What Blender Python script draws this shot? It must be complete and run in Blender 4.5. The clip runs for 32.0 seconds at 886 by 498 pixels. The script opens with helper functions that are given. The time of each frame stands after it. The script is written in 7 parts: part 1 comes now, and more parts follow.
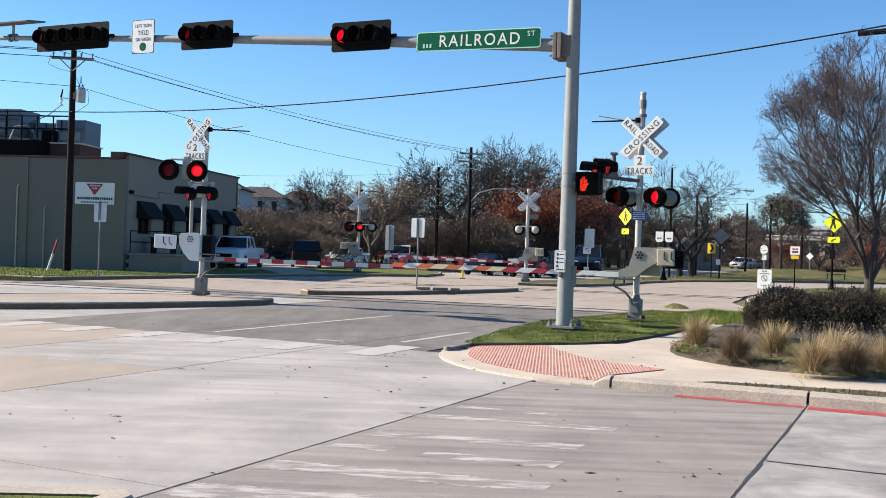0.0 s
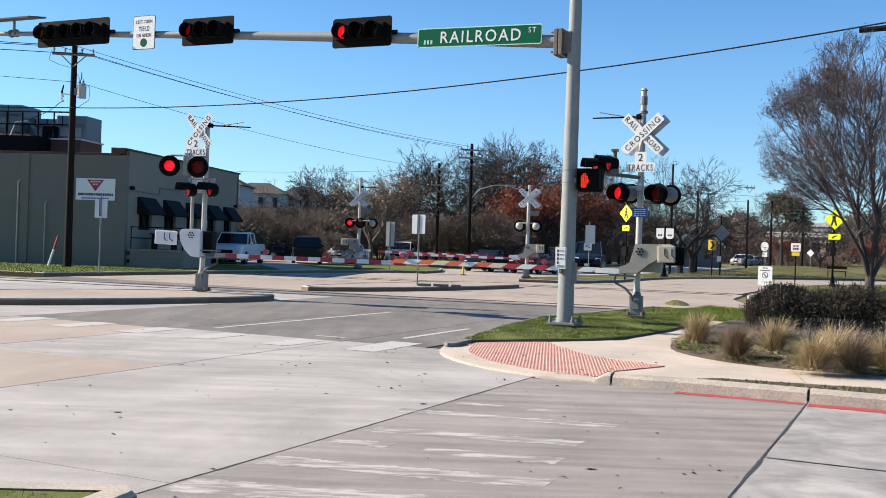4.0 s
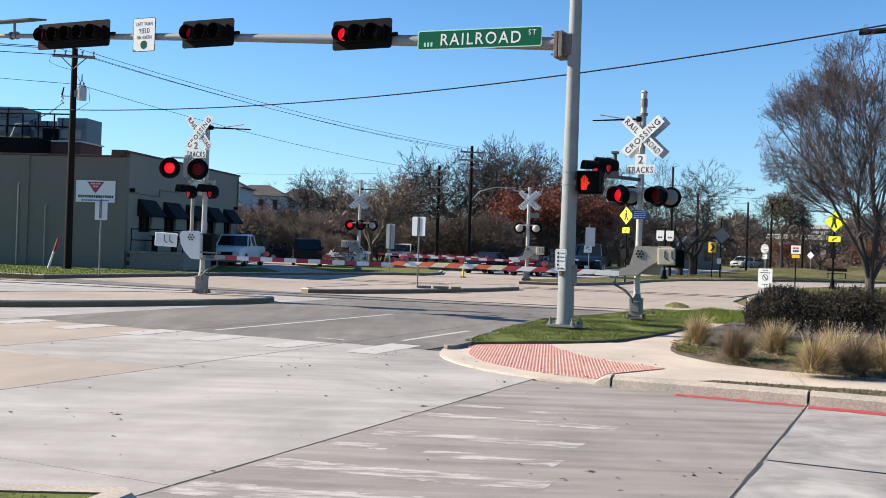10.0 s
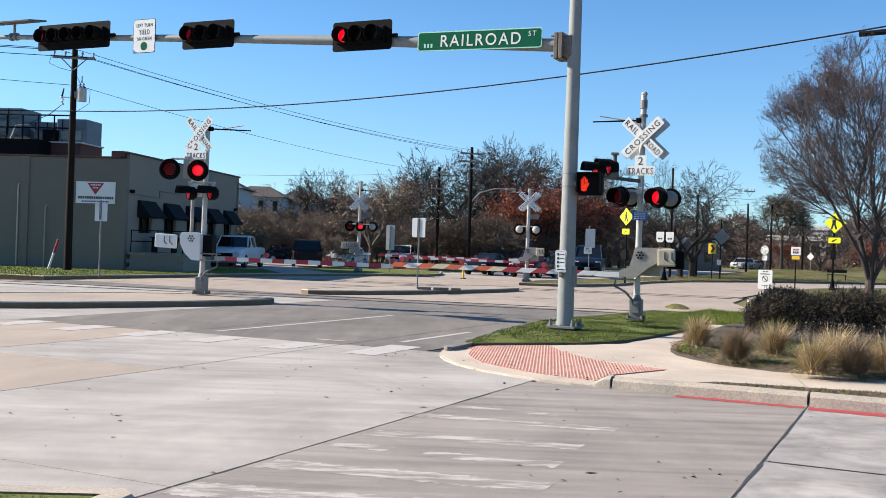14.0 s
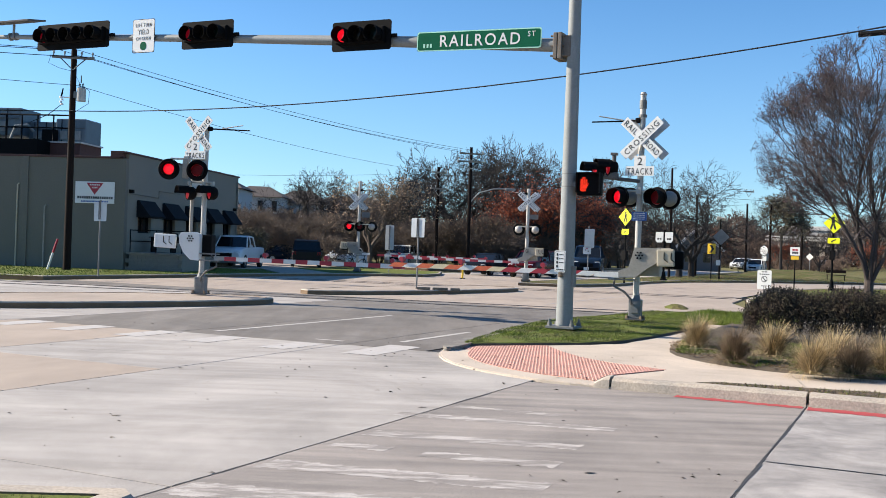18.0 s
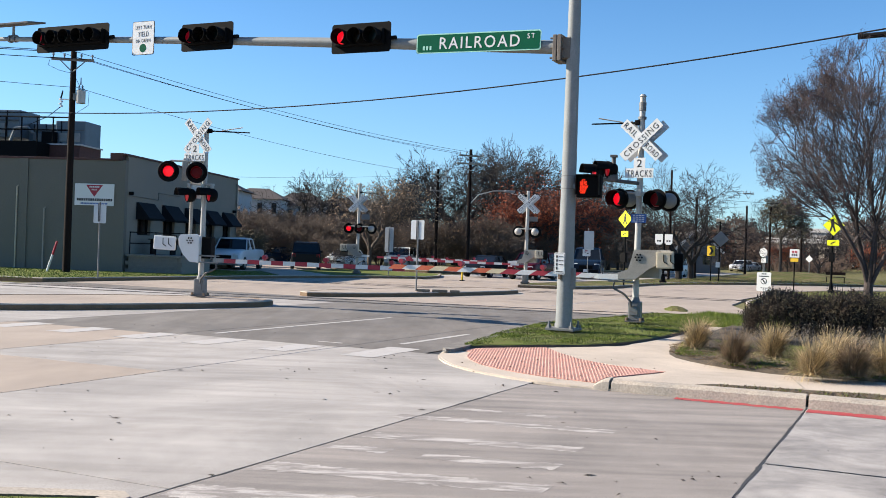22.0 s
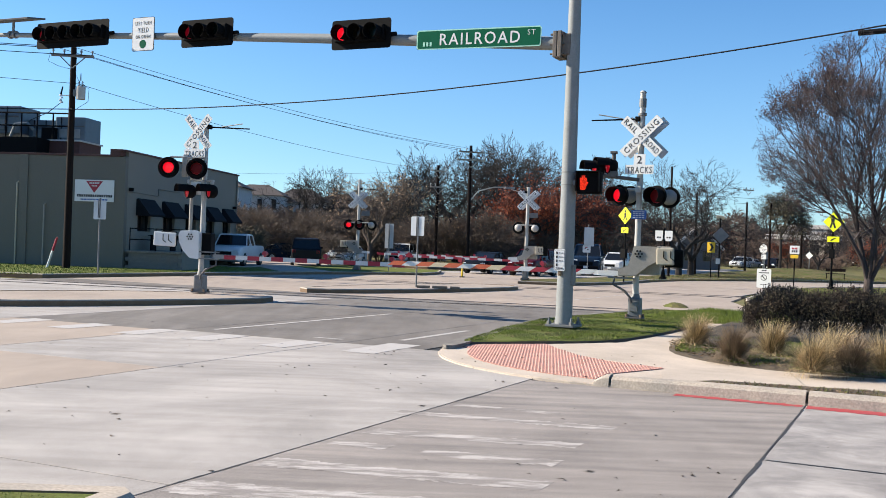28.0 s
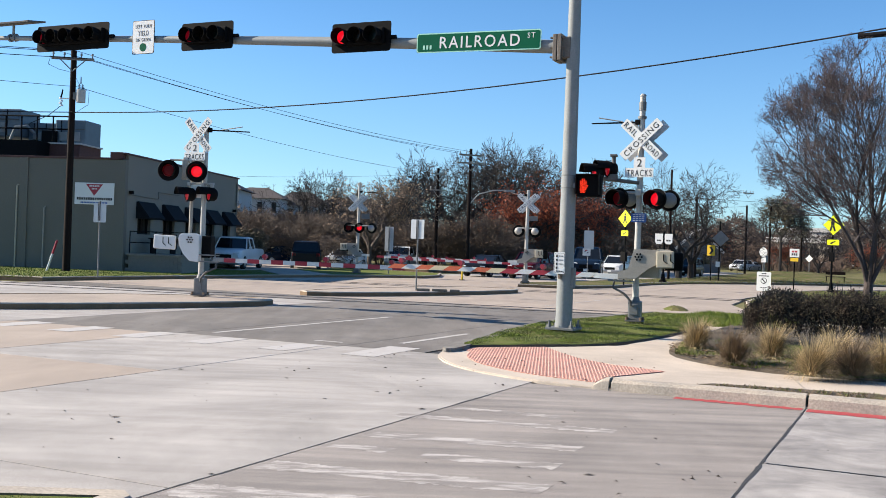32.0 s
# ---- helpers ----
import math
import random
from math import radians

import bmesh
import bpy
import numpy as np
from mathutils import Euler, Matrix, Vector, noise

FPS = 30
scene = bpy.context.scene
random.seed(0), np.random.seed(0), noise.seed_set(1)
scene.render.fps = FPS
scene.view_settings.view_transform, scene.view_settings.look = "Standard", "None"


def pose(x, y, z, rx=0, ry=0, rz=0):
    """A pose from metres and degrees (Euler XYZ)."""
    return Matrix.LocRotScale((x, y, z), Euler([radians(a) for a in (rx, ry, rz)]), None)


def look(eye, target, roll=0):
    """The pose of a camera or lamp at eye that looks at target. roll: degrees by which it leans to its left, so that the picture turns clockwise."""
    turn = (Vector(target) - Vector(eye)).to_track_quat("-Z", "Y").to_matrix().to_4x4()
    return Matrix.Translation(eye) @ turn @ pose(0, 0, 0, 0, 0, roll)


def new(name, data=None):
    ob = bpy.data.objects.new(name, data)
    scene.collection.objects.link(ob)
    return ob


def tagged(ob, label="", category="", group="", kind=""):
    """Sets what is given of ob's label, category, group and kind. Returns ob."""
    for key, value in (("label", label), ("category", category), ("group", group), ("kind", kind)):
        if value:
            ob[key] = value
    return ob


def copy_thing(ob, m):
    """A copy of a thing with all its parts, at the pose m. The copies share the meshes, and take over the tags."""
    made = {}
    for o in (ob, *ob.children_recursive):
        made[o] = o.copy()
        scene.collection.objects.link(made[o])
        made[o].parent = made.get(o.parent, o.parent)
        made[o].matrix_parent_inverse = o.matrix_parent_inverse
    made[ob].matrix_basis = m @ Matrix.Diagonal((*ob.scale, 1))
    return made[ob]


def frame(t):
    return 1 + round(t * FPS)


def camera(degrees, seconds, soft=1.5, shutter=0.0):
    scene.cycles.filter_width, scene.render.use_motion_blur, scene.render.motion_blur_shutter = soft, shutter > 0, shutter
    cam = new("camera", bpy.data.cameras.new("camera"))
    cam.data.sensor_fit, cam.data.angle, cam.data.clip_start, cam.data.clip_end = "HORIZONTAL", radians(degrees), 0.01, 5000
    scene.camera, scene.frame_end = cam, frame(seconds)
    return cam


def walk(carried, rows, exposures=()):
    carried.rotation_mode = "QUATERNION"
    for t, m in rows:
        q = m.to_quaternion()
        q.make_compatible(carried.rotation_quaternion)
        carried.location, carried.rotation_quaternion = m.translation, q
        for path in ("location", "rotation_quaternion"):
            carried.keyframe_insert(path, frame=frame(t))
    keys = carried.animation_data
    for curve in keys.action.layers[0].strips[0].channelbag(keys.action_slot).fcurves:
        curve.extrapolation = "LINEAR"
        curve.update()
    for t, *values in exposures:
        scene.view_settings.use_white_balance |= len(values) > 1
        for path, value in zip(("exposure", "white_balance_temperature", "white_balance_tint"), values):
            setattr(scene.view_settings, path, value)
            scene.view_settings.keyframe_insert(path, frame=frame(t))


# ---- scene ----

# ---------------------------------------------------------------- camera
cam = camera(46.5, 32.0, soft=0.75)
PATH = [
    (0, pose(0, 0, 1.65, 89.995, -1.893, 0.000)),
    (0.5, pose(0, 0, 1.65, 89.959, -1.888, 0.001)),
    (1, pose(0, 0, 1.65, 89.911, -1.924, -0.001)),
    (1.5, pose(0, 0, 1.65, 89.860, -1.926, -0.000)),
    (2, pose(0, 0, 1.65, 89.812, -1.931, 0.008)),
    (2.5, pose(0, 0, 1.65, 89.773, -1.949, 0.028)),
    (3, pose(0, 0, 1.65, 89.761, -1.940, 0.037)),
    (3.5, pose(0, 0, 1.65, 89.794, -1.955, 0.037)),
    (5.5, pose(0, 0, 1.65, 89.783, -1.988, 0.036)),
    (6, pose(0, 0, 1.65, 89.757, -1.990, 0.036)),
    (6.5, pose(0, 0, 1.65, 89.752, -2.006, 0.038)),
    (7, pose(0, 0, 1.65, 89.767, -1.993, 0.041)),
    (7.5, pose(0, 0, 1.65, 89.792, -1.988, 0.046)),
    (8, pose(0, 0, 1.65, 89.829, -1.983, 0.048)),
    (8.5, pose(0, 0, 1.65, 89.855, -1.982, 0.047)),
    (9, pose(0, 0, 1.65, 89.882, -1.972, 0.045)),
    (9.5, pose(0, 0, 1.65, 89.905, -1.971, 0.044)),
    (10, pose(0, 0, 1.65, 89.914, -1.987, 0.040)),
    (10.5, pose(0, 0, 1.65, 89.921, -1.990, 0.036)),
    (11, pose(0, 0, 1.65, 89.919, -1.989, 0.033)),
    (11.5, pose(0, 0, 1.65, 89.922, -1.998, 0.024)),
    (12, pose(0, 0, 1.65, 89.927, -2.005, 0.021)),
    (12.5, pose(0, 0, 1.65, 89.941, -2.010, 0.025)),
    (13, pose(0, 0, 1.65, 89.951, -2.011, 0.027)),
    (13.5, pose(0, 0, 1.65, 89.970, -1.998, 0.032)),
    (14, pose(0, 0, 1.65, 89.985, -1.997, 0.038)),
    (14.5, pose(0, 0, 1.65, 89.990, -2.005, 0.042)),
    (16.5, pose(0, 0, 1.65, 89.989, -2.040, 0.014)),
    (17, pose(0, 0, 1.65, 89.990, -2.034, 0.007)),
    (17.5, pose(0, 0, 1.65, 89.993, -2.028, 0.004)),
    (18, pose(0, 0, 1.65, 89.992, -2.026, -0.002)),
    (18.5, pose(0, 0, 1.65, 90.007, -2.029, -0.016)),
    (19, pose(0, 0, 1.65, 90.035, -2.039, -0.026)),
    (19.5, pose(0, 0, 1.65, 90.047, -2.047, -0.032)),
    (20, pose(0, 0, 1.65, 90.072, -2.058, -0.037)),
    (20.5, pose(0, 0, 1.65, 90.090, -2.034, -0.041)),
    (21, pose(0, 0, 1.65, 90.110, -2.020, -0.038)),
    (21.5, pose(0, 0, 1.65, 90.123, -2.020, -0.033)),
    (22, pose(0, 0, 1.65, 90.108, -2.024, -0.025)),
    (22.5, pose(0, 0, 1.65, 90.071, -2.032, -0.017)),
    (23, pose(0, 0, 1.65, 90.010, -2.019, -0.013)),
    (23.5, pose(0, 0, 1.65, 89.921, -2.018, -0.008)),
    (24, pose(0, 0, 1.65, 89.857, -2.041, -0.008)),
    (24.5, pose(0, 0, 1.65, 89.831, -2.076, -0.010)),
    (25, pose(0, 0, 1.65, 89.836, -2.063, -0.013)),
    (25.5, pose(0, 0, 1.65, 89.865, -2.070, -0.016)),
    (27.5, pose(0, 0, 1.65, 89.901, -2.042, -0.019)),
    (28, pose(0, 0, 1.65, 89.904, -2.055, -0.023)),
    (28.5, pose(0, 0, 1.65, 89.927, -2.068, -0.033)),
    (29, pose(0, 0, 1.65, 89.939, -2.069, -0.033)),
    (29.5, pose(0, 0, 1.65, 89.964, -2.078, -0.032)),
    (30, pose(0, 0, 1.65, 89.986, -2.068, -0.029)),
    (30.5, pose(0, 0, 1.65, 90.011, -2.064, -0.027)),
    (31, pose(0, 0, 1.65, 90.025, -2.064, -0.029)),
    (31.5, pose(0, 0, 1.65, 90.043, -2.055, -0.026)),
    (32, pose(0, 0, 1.65, 90.073, -2.064, -0.027)),
]
walk(cam, PATH, exposures=[(0, 1.03, 6800, 10), (32, 1.03, 6800, 10)])

# ---------------------------------------------------------------- daylight
SUN_EL, SUN_TO = radians(30), Vector((-0.978, 0.208, 0))
world = bpy.data.worlds.new("world")
scene.world = world
world.use_nodes = True
wn = world.node_tree
sky = wn.nodes.new("ShaderNodeTexSky")
sky.sky_type, sky.sun_disc = "NISHITA", False
sky.sun_elevation, sky.sun_rotation = SUN_EL, math.atan2(SUN_TO.x, SUN_TO.y)
sky.altitude, sky.air_density, sky.dust_density, sky.ozone_density = 300, 0.9, 0.0, 3.5
wn.nodes["Background"].inputs["Strength"].default_value = 0.0922
deep = wn.nodes.new("ShaderNodeHueSaturation")
deep.inputs["Hue"].default_value = 0.502
deep.inputs["Saturation"].default_value = 1.22
wn.links.new(sky.outputs[0], deep.inputs["Color"])
clear = wn.nodes.new("ShaderNodeMix")                    # dry, clear air: little whitening towards the horizon
clear.data_type, clear.blend_type = "RGBA", "MULTIPLY"
clear.inputs["Factor"].default_value = 1.0
where = wn.nodes.new("ShaderNodeTexCoord")
axis = wn.nodes.new("ShaderNodeSeparateXYZ")
ramp_ = wn.nodes.new("ShaderNodeMapRange")
ramp_.interpolation_type = "SMOOTHERSTEP"
ramp_.inputs["From Min"].default_value, ramp_.inputs["From Max"].default_value = -0.05, 0.22
air = wn.nodes.new("ShaderNodeMix")
air.data_type = "RGBA"
air.inputs["A"].default_value, air.inputs["B"].default_value = (0.52, 0.70, 0.86, 1), (1, 1, 1, 1)
wn.links.new(where.outputs["Generated"], axis.inputs[0])
wn.links.new(axis.outputs["Z"], ramp_.inputs["Value"])
wn.links.new(ramp_.outputs[0], air.inputs["Factor"])
wn.links.new(deep.outputs[0], clear.inputs["A"])
wn.links.new(air.outputs["Result"], clear.inputs["B"])
wn.links.new(clear.outputs["Result"], wn.nodes["Background"].inputs[0])
sun = new("sun", bpy.data.lights.new("sun", "SUN"))
sun.data.energy, sun.data.angle, sun.data.color = 5.0, radians(0.55), (1.0, 0.93, 0.83)
up = Vector((SUN_TO.x * math.cos(SUN_EL), SUN_TO.y * math.cos(SUN_EL), math.sin(SUN_EL)))
sun.matrix_world = look(up * 60, (0, 0, 0))

# ---------------------------------------------------------------- materials
def mat(name, color, rough=0.6, metal=0.0, vary=0.18, scale=3.0, bump=0.15, fine=60.0, tint=None, glow=0.0, glow_color=None, stretch=None, island=0.0, obj_random=0.0, blotch=0.0, blotch_scale=0.35, spread=(0.38, 0.68)):
    """A surface with broad stains, fine grain and a little relief; scale and fine are in cycles per metre."""
    m = bpy.data.materials.new(name)
    m.use_nodes = True
    nt = m.node_tree
    N, L = nt.nodes, nt.links
    b = N["Principled BSDF"]
    b.inputs["Roughness"].default_value, b.inputs["Metallic"].default_value = rough, metal
    tc = N.new("ShaderNodeTexCoord")
    src = tc.outputs["Object"]
    if stretch:
        mp = N.new("ShaderNodeMapping")
        mp.inputs["Scale"].default_value = stretch[:3]
        if len(stretch) > 3:
            mp.inputs["Rotation"].default_value = (0, 0, radians(stretch[3]))
        L.new(src, mp.inputs["Vector"])
        src = mp.outputs["Vector"]
    big = N.new("ShaderNodeTexNoise")
    big.inputs["Scale"].default_value, big.inputs["Detail"].default_value, big.inputs["Roughness"].default_value = scale, 6, 0.62
    small = N.new("ShaderNodeTexNoise")
    small.inputs["Scale"].default_value, small.inputs["Detail"].default_value = fine, 4
    L.new(src, big.inputs["Vector"])
    L.new(tc.outputs["Object"], small.inputs["Vector"])
    second = tint or tuple(c * 0.55 for c in color)
    r1 = N.new("ShaderNodeMapRange")
    r1.inputs["From Min"].default_value, r1.inputs["From Max"].default_value = spread
    L.new(big.outputs["Fac"], r1.inputs["Value"])
    mul = N.new("ShaderNodeMath")
    mul.operation = "MULTIPLY"
    mul.inputs[1].default_value = min(1.0, vary * 2.2)
    L.new(r1.outputs[0], mul.inputs[0])
    mix = N.new("ShaderNodeMix")
    mix.data_type = "RGBA"
    mix.inputs["A"].default_value, mix.inputs["B"].default_value = (*color, 1), (*second, 1)
    L.new(mul.outputs[0], mix.inputs["Factor"])
    hsv = N.new("ShaderNodeHueSaturation")
    r2 = N.new("ShaderNodeMapRange")
    r2.inputs["From Min"].default_value, r2.inputs["From Max"].default_value = 0.3, 0.7
    r2.inputs["To Min"].default_value, r2.inputs["To Max"].default_value = 1 - vary * 0.8, 1 + vary * 0.8
    L.new(small.outputs["Fac"], r2.inputs["Value"])
    value = r2.outputs[0]
    for on, node, sock, amount in ((island, "ShaderNodeNewGeometry", "Random Per Island", island), (obj_random, "ShaderNodeObjectInfo", "Random", obj_random)):
        if on:
            g = N.new(node)
            r3 = N.new("ShaderNodeMapRange")
            r3.inputs["To Min"].default_value, r3.inputs["To Max"].default_value = 1 - amount, 1 + amount
            L.new(g.outputs[sock], r3.inputs["Value"])
            mm = N.new("ShaderNodeMath")
            mm.operation = "MULTIPLY"
            L.new(value, mm.inputs[0])
            L.new(r3.outputs[0], mm.inputs[1])
            value = mm.outputs[0]
    if blotch:
        bl = N.new("ShaderNodeTexNoise")
        bl.inputs["Scale"].default_value, bl.inputs["Detail"].default_value, bl.inputs["Roughness"].default_value, bl.inputs["Distortion"].default_value = blotch_scale, 8, 0.7, 0.6
        L.new(tc.outputs["Object"], bl.inputs["Vector"])
        r4 = N.new("ShaderNodeMapRange")
        r4.inputs["From Min"].default_value, r4.inputs["From Max"].default_value = 0.32, 0.68
        r4.inputs["To Min"].default_value, r4.inputs["To Max"].default_value = 1 - blotch, 1 + blotch * 0.6
        L.new(bl.outputs["Fac"], r4.inputs["Value"])
        mb = N.new("ShaderNodeMath")
        mb.operation = "MULTIPLY"
        L.new(value, mb.inputs[0])
        L.new(r4.outputs[0], mb.inputs[1])
        value = mb.outputs[0]
    L.new(value, hsv.inputs["Value"])
    L.new(mix.outputs["Result"], hsv.inputs["Color"])
    L.new(hsv.outputs[0], b.inputs["Base Color"])
    if bump:
        bp = N.new("ShaderNodeBump")
        bp.inputs["Strength"].default_value, bp.inputs["Distance"].default_value = bump, 0.6 / fine
        L.new(small.outputs["Fac"], bp.inputs["Height"])
        L.new(bp.outputs[0], b.inputs["Normal"])
    if glow:
        b.inputs["Emission Color"].default_value = (*(glow_color or color), 1)
        b.inputs["Emission Strength"].default_value = glow
    return m


M = {}
def mk(key, *a, **k):
    M[key] = mat(key, *a, **k)

mk("concrete_road", (0.397, 0.361, 0.327), 0.85, vary=0.26, scale=1.3, fine=90, bump=0.05, stretch=(0.16, 2.0, 1, 25), tint=(0.2451, 0.2193, 0.1935), blotch=0.32)
mk("concrete_stained", (0.3920, 0.3573, 0.3264), 0.85, vary=0.4, scale=2.2, fine=110, bump=0.06, tint=(0.2142, 0.1960, 0.1823), blotch=0.4, blotch_scale=1.1)
mk("asphalt_worn", (0.1419, 0.1221, 0.1032), 0.85, vary=0.42, scale=1.0, fine=60, bump=0.1, stretch=(1.8, 0.2, 1, 25), tint=(0.1978, 0.1763, 0.1548), blotch=0.3)
mk("concrete_dark", (0.312, 0.270, 0.237), 0.85, vary=0.5, scale=1.6, fine=90, bump=0.05, stretch=(0.16, 2.2, 1, 25), tint=(0.1950, 0.1718, 0.1533), blotch=0.24, blotch_scale=0.5)
mk("concrete_tan", (0.3698, 0.2967, 0.2365), 0.85, vary=0.2, scale=1.1, fine=70, bump=0.08, tint=(0.2666, 0.2193, 0.1763), stretch=(1.6, 0.35, 1, 25), blotch=0.16)
mk("concrete_walk", (0.5196, 0.4330, 0.3464), 0.85, vary=0.16, scale=0.9, fine=80, bump=0.06, tint=(0.3373, 0.2826, 0.2279), blotch=0.16, blotch_scale=0.8)
mk("concrete_kerb", (0.4272, 0.3576, 0.2833), 0.85, vary=0.25, scale=2.2, fine=40, tint=(0.2043, 0.1950, 0.1765))
mk("concrete_block", (0.215, 0.1935, 0.1677), 0.9, vary=0.35, scale=2.0, fine=30, tint=(0.129, 0.1161, 0.0989), blotch=0.25, blotch_scale=1.5)
mk("tar", (0.0473, 0.0456, 0.0447), 0.8, vary=0.35, scale=9, fine=50)
mk("asphalt_joint", (0.0258, 0.0258, 0.0258), 0.8, vary=0.3, scale=8)
mk("road_paint", (0.4644, 0.43, 0.3956), 0.7, vary=0.16, scale=4, fine=30, tint=(0.344, 0.3096, 0.2795))
mk("worn_paint", (0.47, 0.425, 0.387), 0.8, vary=0.46, scale=7.0, fine=90, bump=0.02, tint=(0.2451, 0.215, 0.1909), stretch=(0.35, 1.3, 1, 25), blotch=0.1, blotch_scale=2.0, spread=(0.40, 0.56))
mk("red_paint", (0.3784, 0.043, 0.0473), 0.7, vary=0.2, scale=4, tint=(0.3612, 0.1032, 0.0946))
mk("tactile_red", (0.602, 0.3182, 0.2494), 0.85, vary=0.22, scale=2.5, fine=60, bump=0.1, tint=(0.43, 0.2494, 0.2021))
mk("tactile_base", (0.50, 0.245, 0.19), 0.9, vary=0.3, scale=3, fine=50, tint=(0.2322, 0.1118, 0.086), blotch=0.25, blotch_scale=1.2)
# for kerb sides: grime plus the shade on them, in one dark brown
mk("kerb_grime_shade", (0.1591, 0.1015, 0.0568), 0.9, vary=0.3, scale=3, fine=40, tint=(0.215, 0.1462, 0.0903))
mk("bed_straw", (0.172, 0.1161, 0.0645), 0.9, vary=0.3, scale=10, bump=0, island=0.6)
mk("grass_mixed", (0.086, 0.0989, 0.0275), 0.9, vary=0.45, scale=0.8, fine=14, bump=0.8, tint=(0.172, 0.1333, 0.0688), blotch=0.3, blotch_scale=0.25)
mk("grass", (0.102, 0.134, 0.026), 0.9, vary=0.35, scale=1.2, fine=70, bump=0.6, tint=(0.1462, 0.1376, 0.0473))
mk("grass_dry", (0.1376, 0.1333, 0.0516), 0.95, vary=0.35, scale=0.25, fine=30, bump=0.5, tint=(0.1978, 0.1634, 0.0946))
mk("grass_blade", (0.125, 0.168, 0.030), 0.85, vary=0.2, scale=3, bump=0, island=0.35, tint=(0.1376, 0.1462, 0.043))
mk("soil", (0.086, 0.0654, 0.043), 0.95, vary=0.3, scale=3, fine=30, bump=0.5)
mk("rail_steel", (0.1376, 0.1118, 0.0946), 0.45, metal=0.6, vary=0.25, scale=4)
mk("galvanised", (0.26, 0.27, 0.266), 0.6, metal=0.1, vary=0.13, scale=3, fine=40, bump=0.05)
mk("galvanised_dull", (0.215, 0.215, 0.2107), 0.6, metal=0.3, vary=0.18, scale=4, fine=40, bump=0.05)
mk("silver_paint", (0.4644, 0.4429, 0.4085), 0.5, metal=0.25, vary=0.14, scale=5, fine=50, bump=0.05)
mk("mechanism_grey", (0.35, 0.325, 0.285), 0.6, metal=0.15, vary=0.15, scale=5)
mk("counterweight_tan", (0.46, 0.40, 0.30), 0.6, vary=0.12, scale=4)
mk("weathered_steel", (0.1634, 0.1419, 0.1204), 0.7, metal=0.2, vary=0.3, scale=7, tint=(0.1118, 0.086, 0.0688))
mk("rusty_steel", (0.258, 0.1806, 0.1204), 0.8, metal=0.2, vary=0.3, scale=10)
mk("black_paint", (0.003, 0.003, 0.0034), 0.8, vary=0.1, scale=5, bump=0.03)
mk("black_matt", (0.0043, 0.0043, 0.0047), 0.75, vary=0.15, scale=4, bump=0.05)
mk("white_sheet", (0.688, 0.688, 0.6708), 0.45, vary=0.05, scale=4, bump=0.02, tint=(0.5848, 0.5762, 0.5504))
mk("aluminium_back", (0.5332, 0.5418, 0.5504), 0.42, metal=0.5, vary=0.08, scale=4, bump=0.03)
mk("sign_black", (0.0086, 0.0086, 0.0103), 0.5, vary=0.05, bump=0)
mk("steel_dark", (0.1118, 0.1032, 0.0963), 0.6, metal=0.2, vary=0.2, scale=6)
mk("sign_green", (0.0, 0.0989, 0.0499), 0.8, vary=0.07, scale=2, bump=0.02)
mk("sign_mint", (0.3612, 0.688, 0.5332), 0.4, vary=0.05, bump=0)
mk("sign_blue", (0.0172, 0.086, 0.3096), 0.4, vary=0.08, bump=0)
mk("sign_yellow", (0.86, 0.92, 0.01), 0.5, vary=0.04, bump=0)
mk("sign_amber", (0.688, 0.43, 0.0172), 0.5, vary=0.05, bump=0)
mk("arm_red", (0.37, 0.020, 0.038), 0.5, vary=0.12, scale=6, bump=0.02)
mk("arm_orange", (0.6192, 0.129, 0.0516), 0.5, vary=0.12, scale=6, bump=0.02)
mk("arm_cream", (0.688, 0.5676, 0.3612), 0.5, vary=0.1, scale=6, bump=0.02)
mk("arm_white", (0.688, 0.6794, 0.6536), 0.45, vary=0.08, scale=5, bump=0.02, tint=(0.5332, 0.516, 0.4902))
mk("lens_dark", (0.1892, 0.0069, 0.012), 0.3, vary=0.1, scale=40, fine=160, bump=0.1)
mk("lens_lit", (0.6, 0.012, 0.02), 0.2, vary=0.12, scale=40, fine=160, bump=0.05, glow=0.42, glow_color=(1.0, 0.006, 0.022))
mk("lens_soft", (0.2064, 0.0069, 0.0138), 0.3, vary=0.15, scale=30, bump=0.05, glow=0.11, glow_color=(1.0, 0.01, 0.03))
mk("lens_dim", (0.14, 0.005, 0.012), 0.4, vary=0.15, scale=30, bump=0.05, glow=0.05, glow_color=(1.0, 0.01, 0.05))
mk("lens_amber_off", (0.010, 0.007, 0.004), 0.2, vary=0.1, scale=40, bump=0.05)
mk("lens_green_off", (0.004, 0.010, 0.010), 0.2, vary=0.1, scale=40, bump=0.05)
mk("hand_glow", (0.5, 0.03, 0.01), 0.5, vary=0.1, bump=0, glow=0.66, glow_color=(1.0, 0.034, 0.003))
# stucco is darker than stucco_light: the front's shade is put into its colour
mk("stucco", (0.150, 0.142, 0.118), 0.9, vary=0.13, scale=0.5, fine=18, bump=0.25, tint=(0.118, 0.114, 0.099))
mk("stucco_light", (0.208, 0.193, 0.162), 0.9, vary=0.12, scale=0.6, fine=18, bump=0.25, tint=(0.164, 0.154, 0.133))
mk("coping", (0.0774, 0.0301, 0.0258), 0.7, vary=0.2, scale=2)
mk("brick_dark", (0.1032, 0.043, 0.0344), 0.9, vary=0.2, scale=5)
mk("metal_unit", (0.129, 0.1591, 0.1849), 0.5, metal=0.3, vary=0.15, scale=1.5)
mk("awning", (0.0103, 0.0129, 0.0172), 0.8, vary=0.2, scale=4)
